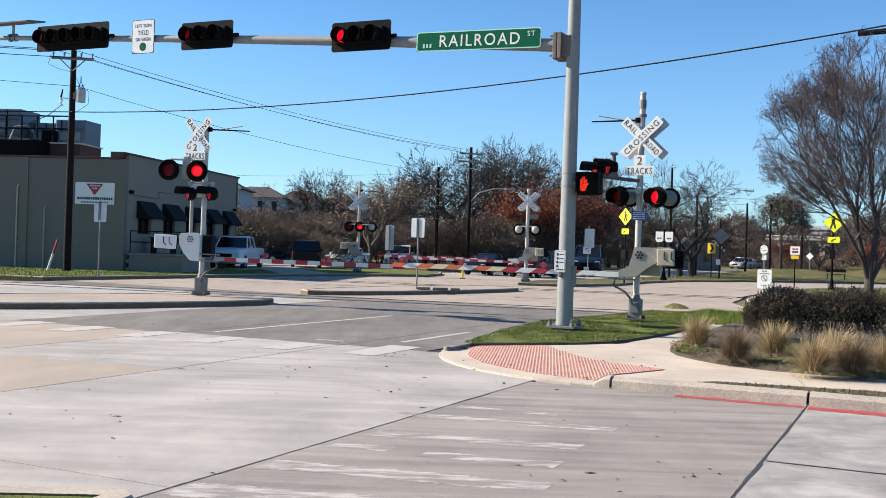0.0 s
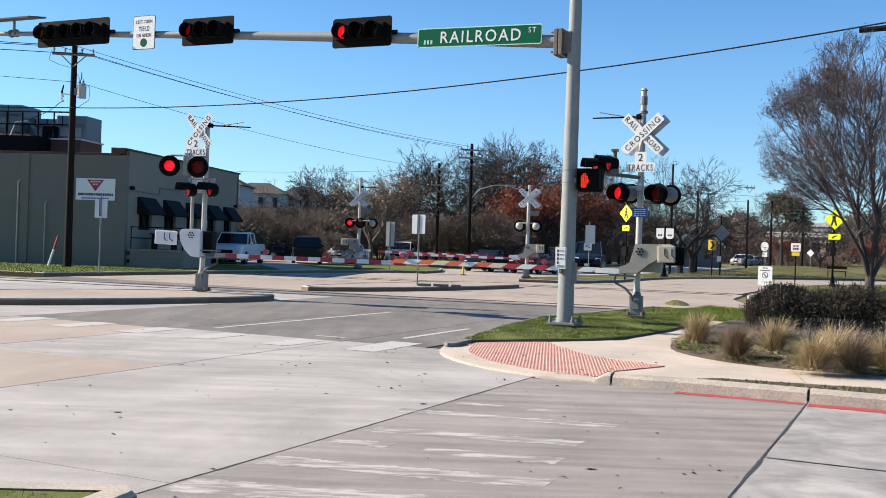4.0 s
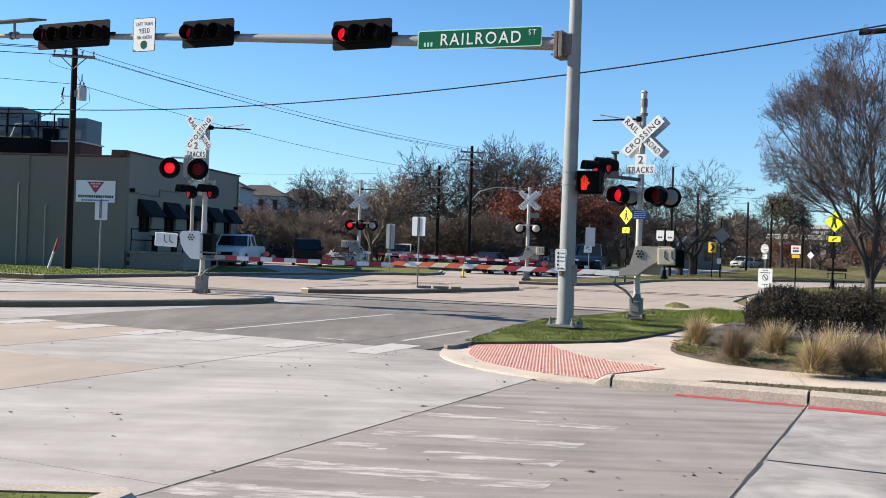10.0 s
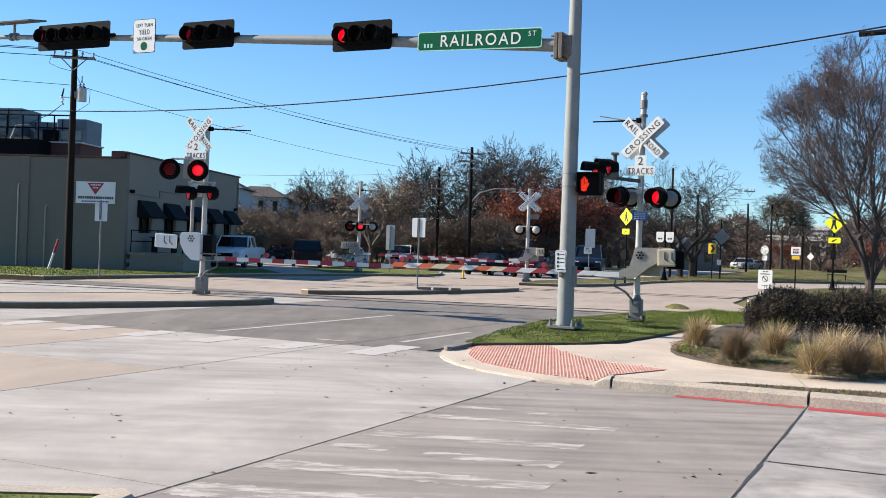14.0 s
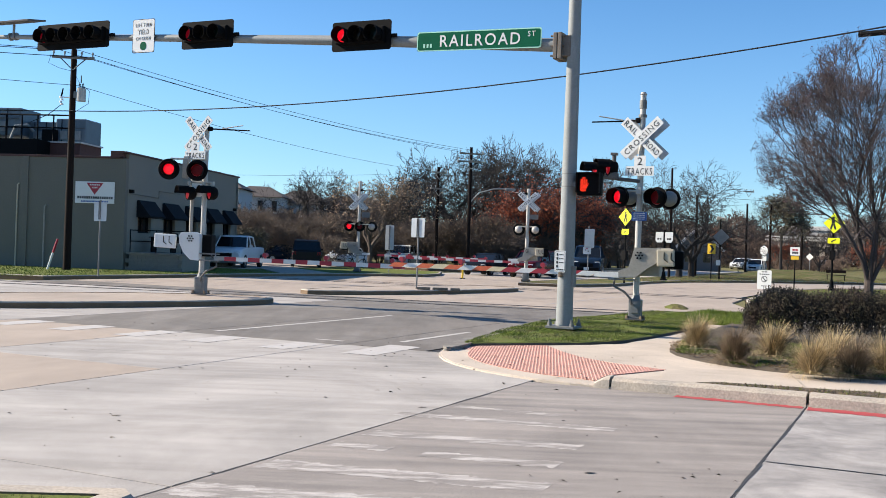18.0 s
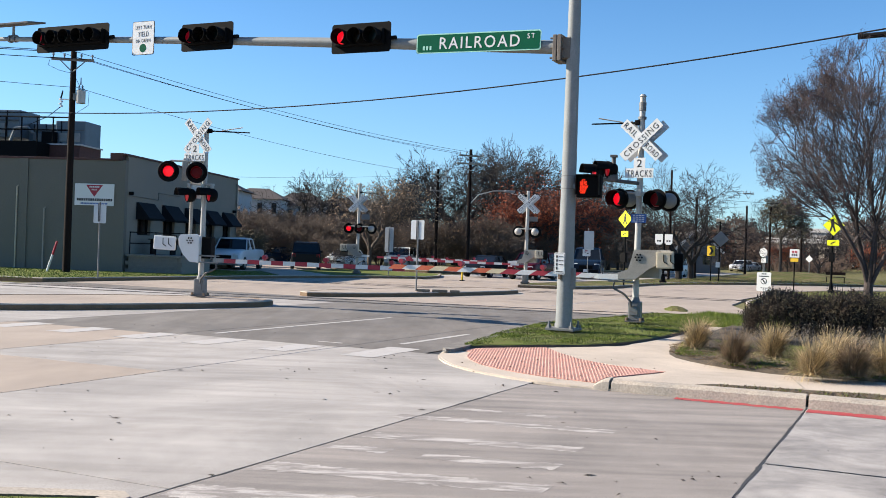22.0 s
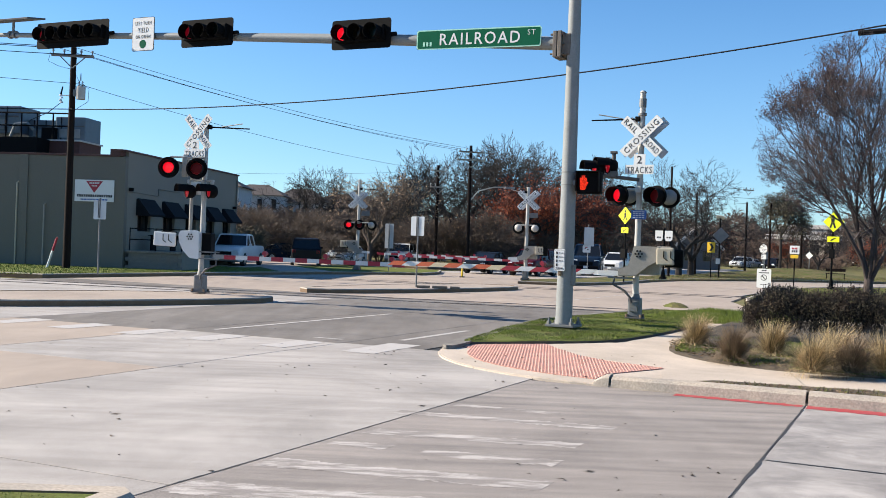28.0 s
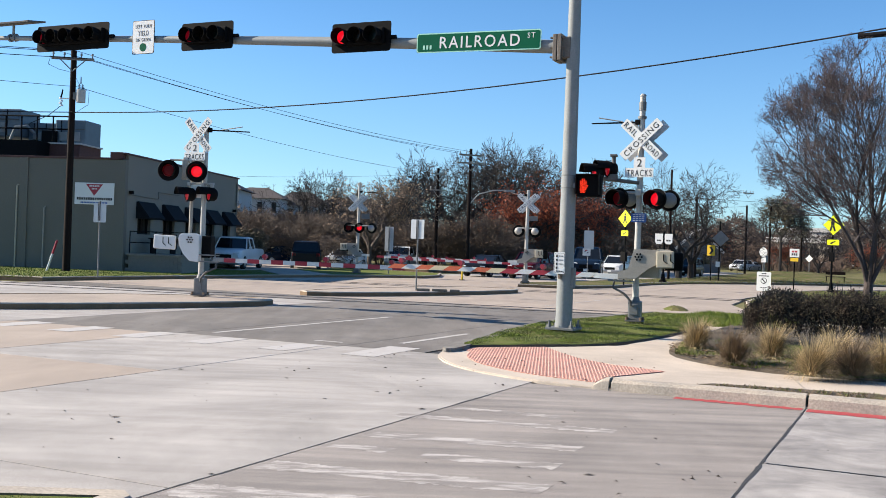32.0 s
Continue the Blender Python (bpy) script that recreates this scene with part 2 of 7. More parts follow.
mk("glass_dark", (0.0103, 0.012, 0.0138), 0.06, vary=0.05, bump=0)
mk("wood_pole", (0.0172, 0.0112, 0.0095), 0.85, vary=0.3, scale=3, fine=40, stretch=(6, 6, 0.4), bump=0.4)
mk("wood_fence", (0.1376, 0.1032, 0.0774), 0.85, vary=0.3, scale=3, stretch=(6, 6, 0.5))
mk("wood_grey", (0.1892, 0.172, 0.1548), 0.85, vary=0.25, scale=4)
mk("wire", (0.0034, 0.0034, 0.0043), 0.9, vary=0.05, bump=0)
mk("bark_dark", (0.0289, 0.0238, 0.0217), 0.9, vary=0.3, scale=4, fine=25, bump=0.4)
mk("bark_grey", (0.1007, 0.0748, 0.0580), 0.9, vary=0.3, scale=5, fine=25, bump=0.4)
mk("bark_myrtle", (0.07, 0.05, 0.042), 0.85, vary=0.35, scale=3, fine=25, tint=(0.0516, 0.0387, 0.0344), bump=0.3, island=0.3)
mk("twig_myrtle", (0.062, 0.048, 0.050), 0.85, vary=0.2, scale=3, bump=0, island=0.45)
mk("pod_myrtle", (0.0387, 0.0215, 0.0241), 0.85, vary=0.2, scale=3, bump=0, island=0.6, tint=(0.086, 0.0258, 0.0344))
mk("leaf_rust", (0.2064, 0.0578, 0.0275), 0.85, vary=0.25, scale=2, bump=0, island=0.45, tint=(0.1789, 0.0550, 0.0413))
mk("leaf_tan", (0.2687, 0.1774, 0.1075), 0.85, vary=0.25, scale=2, bump=0, island=0.45)
mk("leaf_brown", (0.1651, 0.0990, 0.0578), 0.85, vary=0.3, scale=2, bump=0, island=0.5)
mk("leaf_green", (0.0722, 0.0599, 0.0320), 0.8, vary=0.25, scale=2, bump=0, island=0.5)
mk("leaf_hedge", (0.0580, 0.0500, 0.0313), 0.75, vary=0.3, scale=3, bump=0, island=0.6, tint=(0.0697, 0.0406, 0.0325))
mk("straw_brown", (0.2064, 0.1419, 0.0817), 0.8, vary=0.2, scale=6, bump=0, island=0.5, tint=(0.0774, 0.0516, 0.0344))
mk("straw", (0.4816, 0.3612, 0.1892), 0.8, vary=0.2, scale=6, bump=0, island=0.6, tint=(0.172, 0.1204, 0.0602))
mk("straw_green", (0.129, 0.1462, 0.043), 0.85, vary=0.2, scale=6, bump=0, island=0.45)
mk("litter", (0.043, 0.0301, 0.0215), 0.9, vary=0.3, scale=10, bump=0, island=0.6)
mk("car_white", (0.6364, 0.645, 0.6536), 0.25, vary=0.04, bump=0)
mk("car_black", (0.0103, 0.0112, 0.0138), 0.2, vary=0.05, bump=0)
mk("car_red", (0.0645, 0.006, 0.0086), 0.22, vary=0.05, bump=0)
mk("car_blue", (0.0103, 0.0206, 0.0387), 0.22, vary=0.05, bump=0)
mk("car_silver", (0.3612, 0.3784, 0.3956), 0.3, metal=0.4, vary=0.04, bump=0)
mk("rubber", (0.012, 0.012, 0.0129), 0.85, vary=0.1, bump=0.05)
mk("rim", (0.344, 0.3526, 0.3612), 0.35, metal=0.8, vary=0.08, bump=0)
mk("headlamp_lit", (0.688, 0.688, 0.688), 0.2, vary=0.05, bump=0, glow=3.0, glow_color=(1.0, 0.97, 0.9))
mk("headlamp", (0.5332, 0.559, 0.5848), 0.15, vary=0.05, bump=0)
mk("taillamp", (0.258, 0.0086, 0.0103), 0.2, vary=0.05, bump=0)
mk("roof_shingle", (0.0645, 0.0516, 0.0473), 0.9, vary=0.2, scale=3)
mk("siding_white", (0.516, 0.4902, 0.4644), 0.8, vary=0.1, scale=1)
mk("siding_grey", (0.095, 0.10, 0.105), 0.8, vary=0.1, scale=1)
mk("wall_tan", (0.3612, 0.3096, 0.258), 0.85, vary=0.12, scale=0.5)
mk("twig_oak", (0.0325, 0.0267, 0.0255), 0.9, vary=0.25, scale=4, bump=0)
mk("far_wood", (0.1007, 0.0670, 0.0503), 0.95, vary=0.3, scale=0.3, bump=0)
mk("stone", (0.172, 0.1548, 0.129), 0.9, vary=0.3, scale=6)
for key in ("black_paint", "black_matt", "car_black", "car_blue", "car_red", "lens_dark", "wood_pole", "awning", "sign_green", "galvanised", "galvanised_dull", "mechanism_grey", "silver_paint", "leaf_hedge", "leaf_rust", "lens_soft", "lens_dim", "lens_green_off", "lens_amber_off", "grass", "grass_mixed", "grass_dry", "grass_blade"):   # dull, dusty surfaces
    M[key].node_tree.nodes["Principled BSDF"].inputs["Specular IOR Level"].default_value = 0.12


# ---------------------------------------------------------------- mesh helpers
def box(bm, c, s, m=None, bevel=0.0):
    x, y, z = (v / 2 for v in s)
    vs = [bm.verts.new(Vector((i * x, j * y, k * z))) for i in (-1, 1) for j in (-1, 1) for k in (-1, 1)]
    fs = [bm.faces.new([vs[i] for i in f]) for f in ((0, 1, 3, 2), (4, 6, 7, 5), (0, 4, 5, 1), (2, 3, 7, 6), (0, 2, 6, 4), (1, 5, 7, 3))]
    if bevel:
        r = bmesh.ops.bevel(bm, geom=list({e for f in fs for e in f.edges}), offset=bevel, segments=2, affect="EDGES", profile=0.6)
        vs = list({v for f in r["faces"] for v in f.verts} | {v for v in vs if v.is_valid})
    mm = Matrix.Translation(c) @ (m or Matrix())
    for v in vs:
        v.co = mm @ v.co
    return vs


def ring(bm, c, ax, r, n, twist=0.0):
    ax = Vector(ax).normalized()
    a = ax.orthogonal().normalized()
    b = ax.cross(a)
    return [bm.verts.new(Vector(c) + (a * math.cos(t) + b * math.sin(t)) * r) for t in (twist + 2 * math.pi * i / n for i in range(n))]


def bridge(bm, r0, r1):
    n = len(r0)
    for i in range(n):
        bm.faces.new((r0[i], r0[(i + 1) % n], r1[(i + 1) % n], r1[i]))


def cyl(bm, p0, p1, r0, r1=None, n=14, caps=True):
    p0, p1 = Vector(p0), Vector(p1)
    a, b = ring(bm, p0, p1 - p0, r0, n), ring(bm, p1, p1 - p0, r0 if r1 is None else r1, n)
    bridge(bm, a, b)
    if caps:
        bm.faces.new(a[::-1])
        bm.faces.new(b)
    return a, b


def tube(bm, pts, r, n=7):
    pts = [Vector(p) for p in pts]
    rad = r if isinstance(r, (list, tuple)) else [r] * len(pts)
    prev = None
    axis = (pts[-1] - pts[0]).normalized()
    side = axis.orthogonal().normalized()
    for i, p in enumerate(pts):
        d = (pts[min(i + 1, len(pts) - 1)] - pts[max(i - 1, 0)]).normalized()
        a = (side - d * side.dot(d)).normalized()
        b = d.cross(a)
        cur = [bm.verts.new(p + (a * math.cos(t) + b * math.sin(t)) * rad[i]) for t in (2 * math.pi * k / n for k in range(n))]
        if prev:
            bridge(bm, prev, cur)
        else:
            bm.faces.new(cur[::-1])
        prev = cur
    bm.faces.new(prev)


def prism(bm, pts, z0, z1, axis="z", m=None):
    """A polygon (anticlockwise seen along the axis) drawn out from z0 to z1."""
    put = {"z": lambda u, v, w: Vector((u, v, w)), "y": lambda u, v, w: Vector((u, w, v)), "x": lambda u, v, w: Vector((w, u, v))}[axis]
    mm = m or Matrix()
    a = [bm.verts.new(mm @ put(u, v, z0)) for u, v in pts]
    b = [bm.verts.new(mm @ put(u, v, z1)) for u, v in pts]
    bridge(bm, a, b)
    bm.faces.new(a[::-1])
    bm.faces.new(b)


def rounded(w, h, r, n=4):
    """Outline of a rounded rectangle, centred."""
    out = []
    for cx, cy, a0 in ((w / 2 - r, h / 2 - r, 0), (-w / 2 + r, h / 2 - r, 90), (-w / 2 + r, -h / 2 + r, 180), (w / 2 - r, -h / 2 + r, 270)):
        out += [(cx + r * math.cos(radians(a0 + 90 * i / n)), cy + r * math.sin(radians(a0 + 90 * i / n))) for i in range(n + 1)]
    return out


def done(bm, name, smooth=False):
    bmesh.ops.recalc_face_normals(bm, faces=bm.faces[:])
    me = bpy.data.meshes.new(name)
    bm.to_mesh(me)
    bm.free()
    if smooth:
        for p in me.polygons:
            p.use_smooth = True
        me.set_sharp_from_angle(angle=radians(40))
    return me


def part(name, bm, material, parent, label="", smooth=False, m=None):
    me = done(bm, name, smooth) if isinstance(bm, bmesh.types.BMesh) else bm
    if not me.materials:
        me.materials.append(material)
    ob = new(name, me)
    ob.parent = parent
    if m is not None:
        ob.matrix_basis = m
    return tagged(ob, label)


def thing(name, m, label, category, group=""):
    ob = new(name)
    ob.empty_display_size = 0.2
    ob.matrix_basis = m
    return tagged(ob, label, category, group)


def piece(name, bm, material, label, category="", kind="", group="", smooth=False):
    """A thing or a piece of the setting that is one mesh."""
    me = done(bm, name, smooth)
    me.materials.append(material)
    return tagged(new(name, me), label, category, group, kind)


def lettering(name, body, height, width, material, parent, m, label="", thick=0.002, weight=0.0):
    """Raised letters in the XZ plane that face -Y, fitted to a height and a width."""
    cu = bpy.data.curves.new(name, "FONT")
    cu.space_character, cu.offset = 1.22, weight
    cu.body, cu.align_x, cu.align_y, cu.extrude, cu.resolution_u = body, "CENTER", "CENTER", thick, 3
    tmp = bpy.data.objects.new(name, cu)
    me = bpy.data.meshes.new_from_object(tmp)
    bpy.data.objects.remove(tmp)
    co = [v.co for v in me.vertices]
    x0, x1 = min(c.x for c in co), max(c.x for c in co)
    y0, y1 = min(c.y for c in co), max(c.y for c in co)
    for v in me.vertices:
        v.co = Vector(((v.co.x - (x0 + x1) / 2) * width / (x1 - x0), -v.co.z, (v.co.y - (y0 + y1) / 2) * height / (y1 - y0)))
    me.materials.append(material)
    ob = new(name, me)
    ob.parent, ob.matrix_basis = parent, m
    return tagged(ob, label)


def bar_row(name, parent, x, y, z, w, h, material, count=1, gap=0.25, label=""):
    """Unreadable writing: plain bars in a row."""
    bm = bmesh.new()
    step = w / count
    for i in range(count):
        box(bm, (x - w / 2 + (i + 0.5) * step, y, z), (step * (1 - gap), 0.004, h))
    return part(name, bm, material, parent, label)


ROAD = 25.0                                    # the road over the tracks runs 25 degrees right of straight ahead
RX, RY = math.sin(radians(ROAD)), math.cos(radians(ROAD))


def road_xy(a, b):
    """a metres along the road, b metres to its right."""
    return (RX * a + RY * b, RY * a - RX * b)


# ---------------------------------------------------------------- the ground
def smooth_outline(pts, times=2):
    for _ in range(times):
        out = []
        for i, p in enumerate(pts):
            q = pts[(i + 1) % len(pts)]
            out += [(p[0] * 0.75 + q[0] * 0.25, p[1] * 0.75 + q[1] * 0.25), (p[0] * 0.25 + q[0] * 0.75, p[1] * 0.25 + q[1] * 0.75)]
        pts = out
    return pts


def area(pts):
    return sum(p[0] * q[1] - q[0] * p[1] for p, q in zip(pts, pts[1:] + pts[:1])) / 2


def inset(pts, d):
    """The outline moved inwards by d (anticlockwise outline)."""
    out = []
    n = len(pts)
    for i in range(n):
        a, b, c = Vector(pts[i - 1]), Vector(pts[i]), Vector(pts[(i + 1) % n])
        e, f = (b - a).normalized(), (c - b).normalized()
        k = Vector((-e.y - f.y, e.x + f.x))
        k = k.normalized() if k.length > 1e-6 else Vector((-e.y, e.x))
        out.append(tuple(b + k * d))
    return out


def kerbed(name, pts, top, label, height=0.15, width=0.15, curve=2, kerb_mat="concrete_kerb", slope=0.03):
    """A raised bed with a kerb round it: the kerb and the surface are pieces of the setting."""
    if area(pts) < 0:
        pts = pts[::-1]
    o = smooth_outline(pts, curve) if curve else pts
    rings = [(o, -0.05), (o, height - 0.03), (inset(o, slope), height), (inset(o, width), height), (inset(o, width + 0.004), height - 0.02)]
    bm = bmesh.new()
    prev = None
    for ps, z in rings:
        cur = [bm.verts.new((x, y, z)) for x, y in ps]
        if prev:
            bridge(bm, prev, cur)
        prev = cur
    bmesh.ops.recalc_face_normals(bm, faces=bm.faces[:])
    # upright faces get the dark brown, which paints in their shade with the dirt
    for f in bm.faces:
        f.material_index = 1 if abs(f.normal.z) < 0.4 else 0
    piece("kerb", bm, M[kerb_mat], "weathered concrete kerb along " + label, kind="structure").data.materials.append(M["kerb_grime_shade"])
    bm = bmesh.new()
    bm.faces.new([bm.verts.new((x, y, height - 0.012)) for x, y in inset(o, width + 0.002)])
    bmesh.ops.triangulate(bm, faces=bm.faces[:])
    piece(name, bm, M[top], label, kind="structure")
    return o


bm = bmesh.new()
bm.faces.new(ring(bm, (0, 0, -0.04), (0, 0, 1), 3500, 64))
piece("ground", bm, M["grass_dry"], "open ground with dry winter grass", kind="structure")

def hill(x, y):
    return 5.0 * math.exp(-((x - 95) / 42) ** 2 - ((y - 240) / 60) ** 2)


bm = bmesh.new()                                            # the ground rises far off
gx, gy = 22, 22
grid = [[bm.verts.new((10 + 8 * i, 120 + 11 * j, hill(10 + 8 * i, 120 + 11 * j) - 0.06)) for i in range(gx)] for j in range(gy)]
for j in range(gy - 1):
    for i in range(gx - 1):
        bm.faces.new((grid[j][i], grid[j][i + 1], grid[j + 1][i + 1], grid[j + 1][i]))
piece("rising_ground", bm, M["grass_dry"], "gently rising ground far off", kind="structure", smooth=True)

# bed of the roadway below the slabs; the slabs leave narrow dark joints
bm = bmesh.new()
prism(bm, [road_xy(*p) for p in ((-14, -70), (-14, 60), (12.4, 60), (12.4, -3.5), (16, -7.1), (62, -7.1), (68, -5.5), (80, 2), (92, 12), (98, 5), (86, -6), (75, -12.8), (62, -15), (62, -18), (230, -18), (230, -30), (52, -29), (27, -29), (27, -70))][::-1], -0.4, -0.014)
road = piece("road", bm, M["asphalt_joint"], "concrete roadway with narrow dark tar joints", kind="structure")

LANES = [-70, -55, -43, -31, -27.3, -23.5, -19.7, -15.9, -12.1, -8.72, -4.5, -1.15, 2.5, 6.2, 10, 22, 60]
def slab(a0, a1, b0, b1, key, z=0.0):
    g = 0.007
    bm = bmesh.new()
    pts = [road_xy(*p) for p in ((a0 + g, b0 + g), (a0 + g, b1 - g), (a1 - g, b1 - g), (a1 - g, b0 + g))]
    o = [Vector((*p, 0)) for p in pts]
    mid = sum(o, Vector()) / 4
    low = [bm.verts.new((p.x, p.y, -0.03)) for p in o]
    up_ = [bm.verts.new((p.x, p.y, z - 0.004)) for p in o]
    top = [bm.verts.new(((p + (mid - p).normalized() * 0.012).x, (p + (mid - p).normalized() * 0.012).y, z)) for p in o]
    bridge(bm, low, up_)
    bridge(bm, up_, top)
    bm.faces.new(top)
    part("slab", bm, M[key], road)

for b0, b1 in zip(LANES, LANES[1:]):
    mid = (b0 + b1) / 2
    if mid > -4.5 and mid < -1.15:                       # the worn lane under the near crosswalk
        cuts = [(-14, -4.0, "concrete_road"), (-4.0, 3.4, "concrete_dark"), (3.4, 12.4, "concrete_dark")]
    elif mid > -1.15:
        cuts = [(-14, -4, "concrete_road"), (-4, 2.6, "concrete_stained"), (2.6, 8.8, "concrete_stained"), (8.8, 12.4, "concrete_stained")]
    elif mid > -8.7:
        cuts = [(-14, -4, "concrete_road"), (-4, 5.5, "concrete_road"), (5.5, 14.9, "concrete_road")]
    elif mid > -12.1:
        cuts = [(-14, -2, "concrete_tan"), (-2, 10.4, "concrete_tan"), (10.4, 14.8, "concrete_road")]
    elif mid > -15.9:
        cuts = [(-14, -2, "concrete_road"), (-2, 9, "concrete_tan"), (9, 14.6, "concrete_tan")]
    else:
        cuts = [(-14, -2, "concrete_road"), (-2, 7, "concrete_road"), (7, 16, "concrete_road"), (16, 26.6, "concrete_road")]
    for a0, a1, key in cuts:
        slab(a0, a1, b0, b1, key)
    if -16 < mid < -4.6:                                  # darker pavement before and between the rails
        end = cuts[-1][1]
        for a0, a1 in ((end, 22.4), (22.4, 26.6)):
            slab(a0, a1, b0, min(b1, -7.2) if b1 > -7 else b1, "asphalt_worn")
    if -32 < mid < -7:
        for a0, a1 in ((26.6, 27.55), (27.62, 28.98), (29.05, 33), (33, 38), (38, 43.4), (43.6, 45.0), (45.2, 50), (50, 56), (56, 62)):
            slab(a0, a1, max(b0, -29.0), min(b1, -7.1), "concrete_tan" if a0 > 29 else "asphalt_worn")
for a0, a1 in ((26.6, 27.55), (27.62, 28.98), (29.05, 33), (33, 38), (38, 43.4), (43.6, 45.0), (45.2, 50), (50, 56), (56, 62)):
    slab(a0, a1, -8.72, -7.1, "concrete_tan" if a0 > 29 else "asphalt_worn")
for a0 in range(62, 226, 12):                             # the far carriageway
    for b0, b1 in ((-30, -26.2), (-26.2, -22.2), (-22.2, -18)):
        slab(a0, a0 + 12, b0, b1, "concrete_road")
bend = [(62, -11.0), (68, -10.0), (75, -7.4), (82, -3.4), (89, 2.2), (95, 8.5)]
for (a0, b0), (a1, b1) in zip(bend, bend[1:]):            # the bend to the right beyond the crossing
    bm = bmesh.new()
    h = 4.0
    prism(bm, [road_xy(*p) for p in ((a0, b0 - h), (a1, b1 - h), (a1, b1 + h), (a0, b0 + h))], -0.03, 0.0)
    part("slab", bm, M["concrete_tan"], road)

# rails, slightly proud of the crossing panels
TX, TY = 0.9716, -0.2366
def rail(x, y, s0, s1):
    bm = bmesh.new()
    for off, w, z in ((0.0, 0.072, 0.012), (0.11, 0.06, 0.004), (-0.11, 0.06, 0.004)):
        nx, ny = -TY, TX
        pts = [(x + TX * s0 + nx * (off - w / 2), y + TY * s0 + ny * (off - w / 2)), (x + TX * s1 + nx * (off - w / 2), y + TY * s1 + ny * (off - w / 2)),
               (x + TX * s1 + nx * (off + w / 2), y + TY * s1 + ny * (off + w / 2)), (x + TX * s0 + nx * (off + w / 2), y + TY * s0 + ny * (off + w / 2))]
        prism(bm, pts, -0.1, z if off == 0 else 0.006)
    piece("rail", bm, M["rail_steel"], "worn steel rail set flush in the level crossing", kind="structure")

for y0 in (30.6, 32.05):
    rail(0, y0, -40, 45)
for y0 in (45.6, 47.05):
    rail(0, y0, -9, 17)

# painted markings: thin raised strips
def strip(name, quad, key, label, z=0.004, owner=None, rough=0.0, seed=0, step=0.12):
    """A painted strip in road coordinates; rough breaks its edges up."""
    rnd = random.Random(seed)
    (a0, b0), (a1, b1), (a2, b2), (a3, b3) = quad
    bm = bmesh.new()
    n = max(2, int(max(math.hypot(a1 - a0, b1 - b0), 0.2) / step)) if rough else 1
    lo, hi = [], []
    for i in range(n + 1):
        t = i / n
        j0, j1 = (rnd.uniform(-rough, rough), rnd.uniform(-rough, rough)) if rough else (0, 0)
        p, q = Vector((a0 + (a1 - a0) * t, b0 + (b1 - b0) * t)), Vector((a3 + (a2 - a3) * t, b3 + (b2 - b3) * t))
        d = (q - p).normalized()
        p, q = p - d * j0, q + d * j1
        lo.append(bm.verts.new((*road_xy(*p), z)))
        hi.append(bm.verts.new((*road_xy(*q), z)))
    for i in range(n):
        bm.faces.new((lo[i], lo[i + 1], hi[i + 1], hi[i]))
    bmesh.ops.recalc_face_normals(bm, faces=bm.faces[:])
    return piece(name, bm, M[key], label, kind="structure")

FAR_BARS = [-19.9, -18.4, -16.92, -15.45, -13.95, -12.43, -10.98, -9.47]
for i, b in enumerate(FAR_BARS):                           # crosswalk before the tracks
    strip("crosswalk_bar", ((13.52, b), (14.7, b), (14.7, b + 0.52), (13.52, b + 0.52)), "road_paint", "white painted crosswalk bar across the concrete road", rough=0.015, seed=i)
strip("crosswalk_bar", ((13.7, -8.06), (15.42, -8.1), (15.42, -7.52), (13.7, -7.48)), "road_paint", "white painted crosswalk bar across the concrete road", rough=0.015, seed=9)
strip("stop_line", ((15.33, -9.56), (15.43, -9.56), (15.43, -9.0), (15.33, -9.0)), "road_paint", "short white painted line on the road", rough=0.01)
strip("lane_line", ((15.3, -11.72), (22.0, -11.62), (22.0, -11.50), (15.3, -11.60)), "road_paint", "white painted lane line", rough=0.006)
strip("lane_line", ((16.0, -8.25), (18.9, -8.25), (18.9, -8.13), (16.0, -8.13)), "road_paint", "white painted edge line beside the kerb", rough=0.006)
strip("lane_line", ((31.0, -10.9), (42, -10.9), (42, -10.78), (31.0, -10.78)), "worn_paint", "faded lane line beyond the tracks", rough=0.01)
for i, (a0, b0, a1, b1, w, keep) in enumerate(((9.85, -4.4, 9.95, -3.3, 0.14, -0.12), (9.02, -4.7, 9.40, -2.58, 0.22, 0.10), (7.9, -4.4, 8.35, -2.6, 0.26, -0.04), (7.36, -3.6, 7.55, -2.52, 0.24, 0.10), (7.3, -4.4, 7.36, -3.9, 0.2, 0.0), (6.3, -4.42, 6.72, -2.34, 0.32, 0.12), (5.3, -4.45, 5.75, -2.9, 0.38, 0.12))):
    strip("worn_crosswalk_bar", ((a0, b0), (a1, b1), (a1 + w, b1), (a0 + w, b0)), "worn_paint", "worn white crosswalk bar on the near street", rough=0.03, seed=20 + i, z=0.0012, step=0.03)
strip("red_kerb_line", ((12.19, -2.62), (12.19, -1.18), (12.36, -1.18), (12.36, -2.62)), "red_paint", "red fire-lane line along the gutter", rough=0.03, z=0.003, step=0.05)
strip("red_kerb_line", ((12.12, -1.13), (12.12, 30), (12.37, 30), (12.37, -1.13)), "red_paint", "red fire-lane line along the gutter", rough=0.03, z=0.003, step=0.07)
strip("road_joint", ((8.80, -1.12), (8.80, 2.48), (8.815, 2.48), (8.815, -1.12)), "asphalt_joint", "thin sawn joint across the concrete slab", rough=0.003, z=0.003, step=0.06)

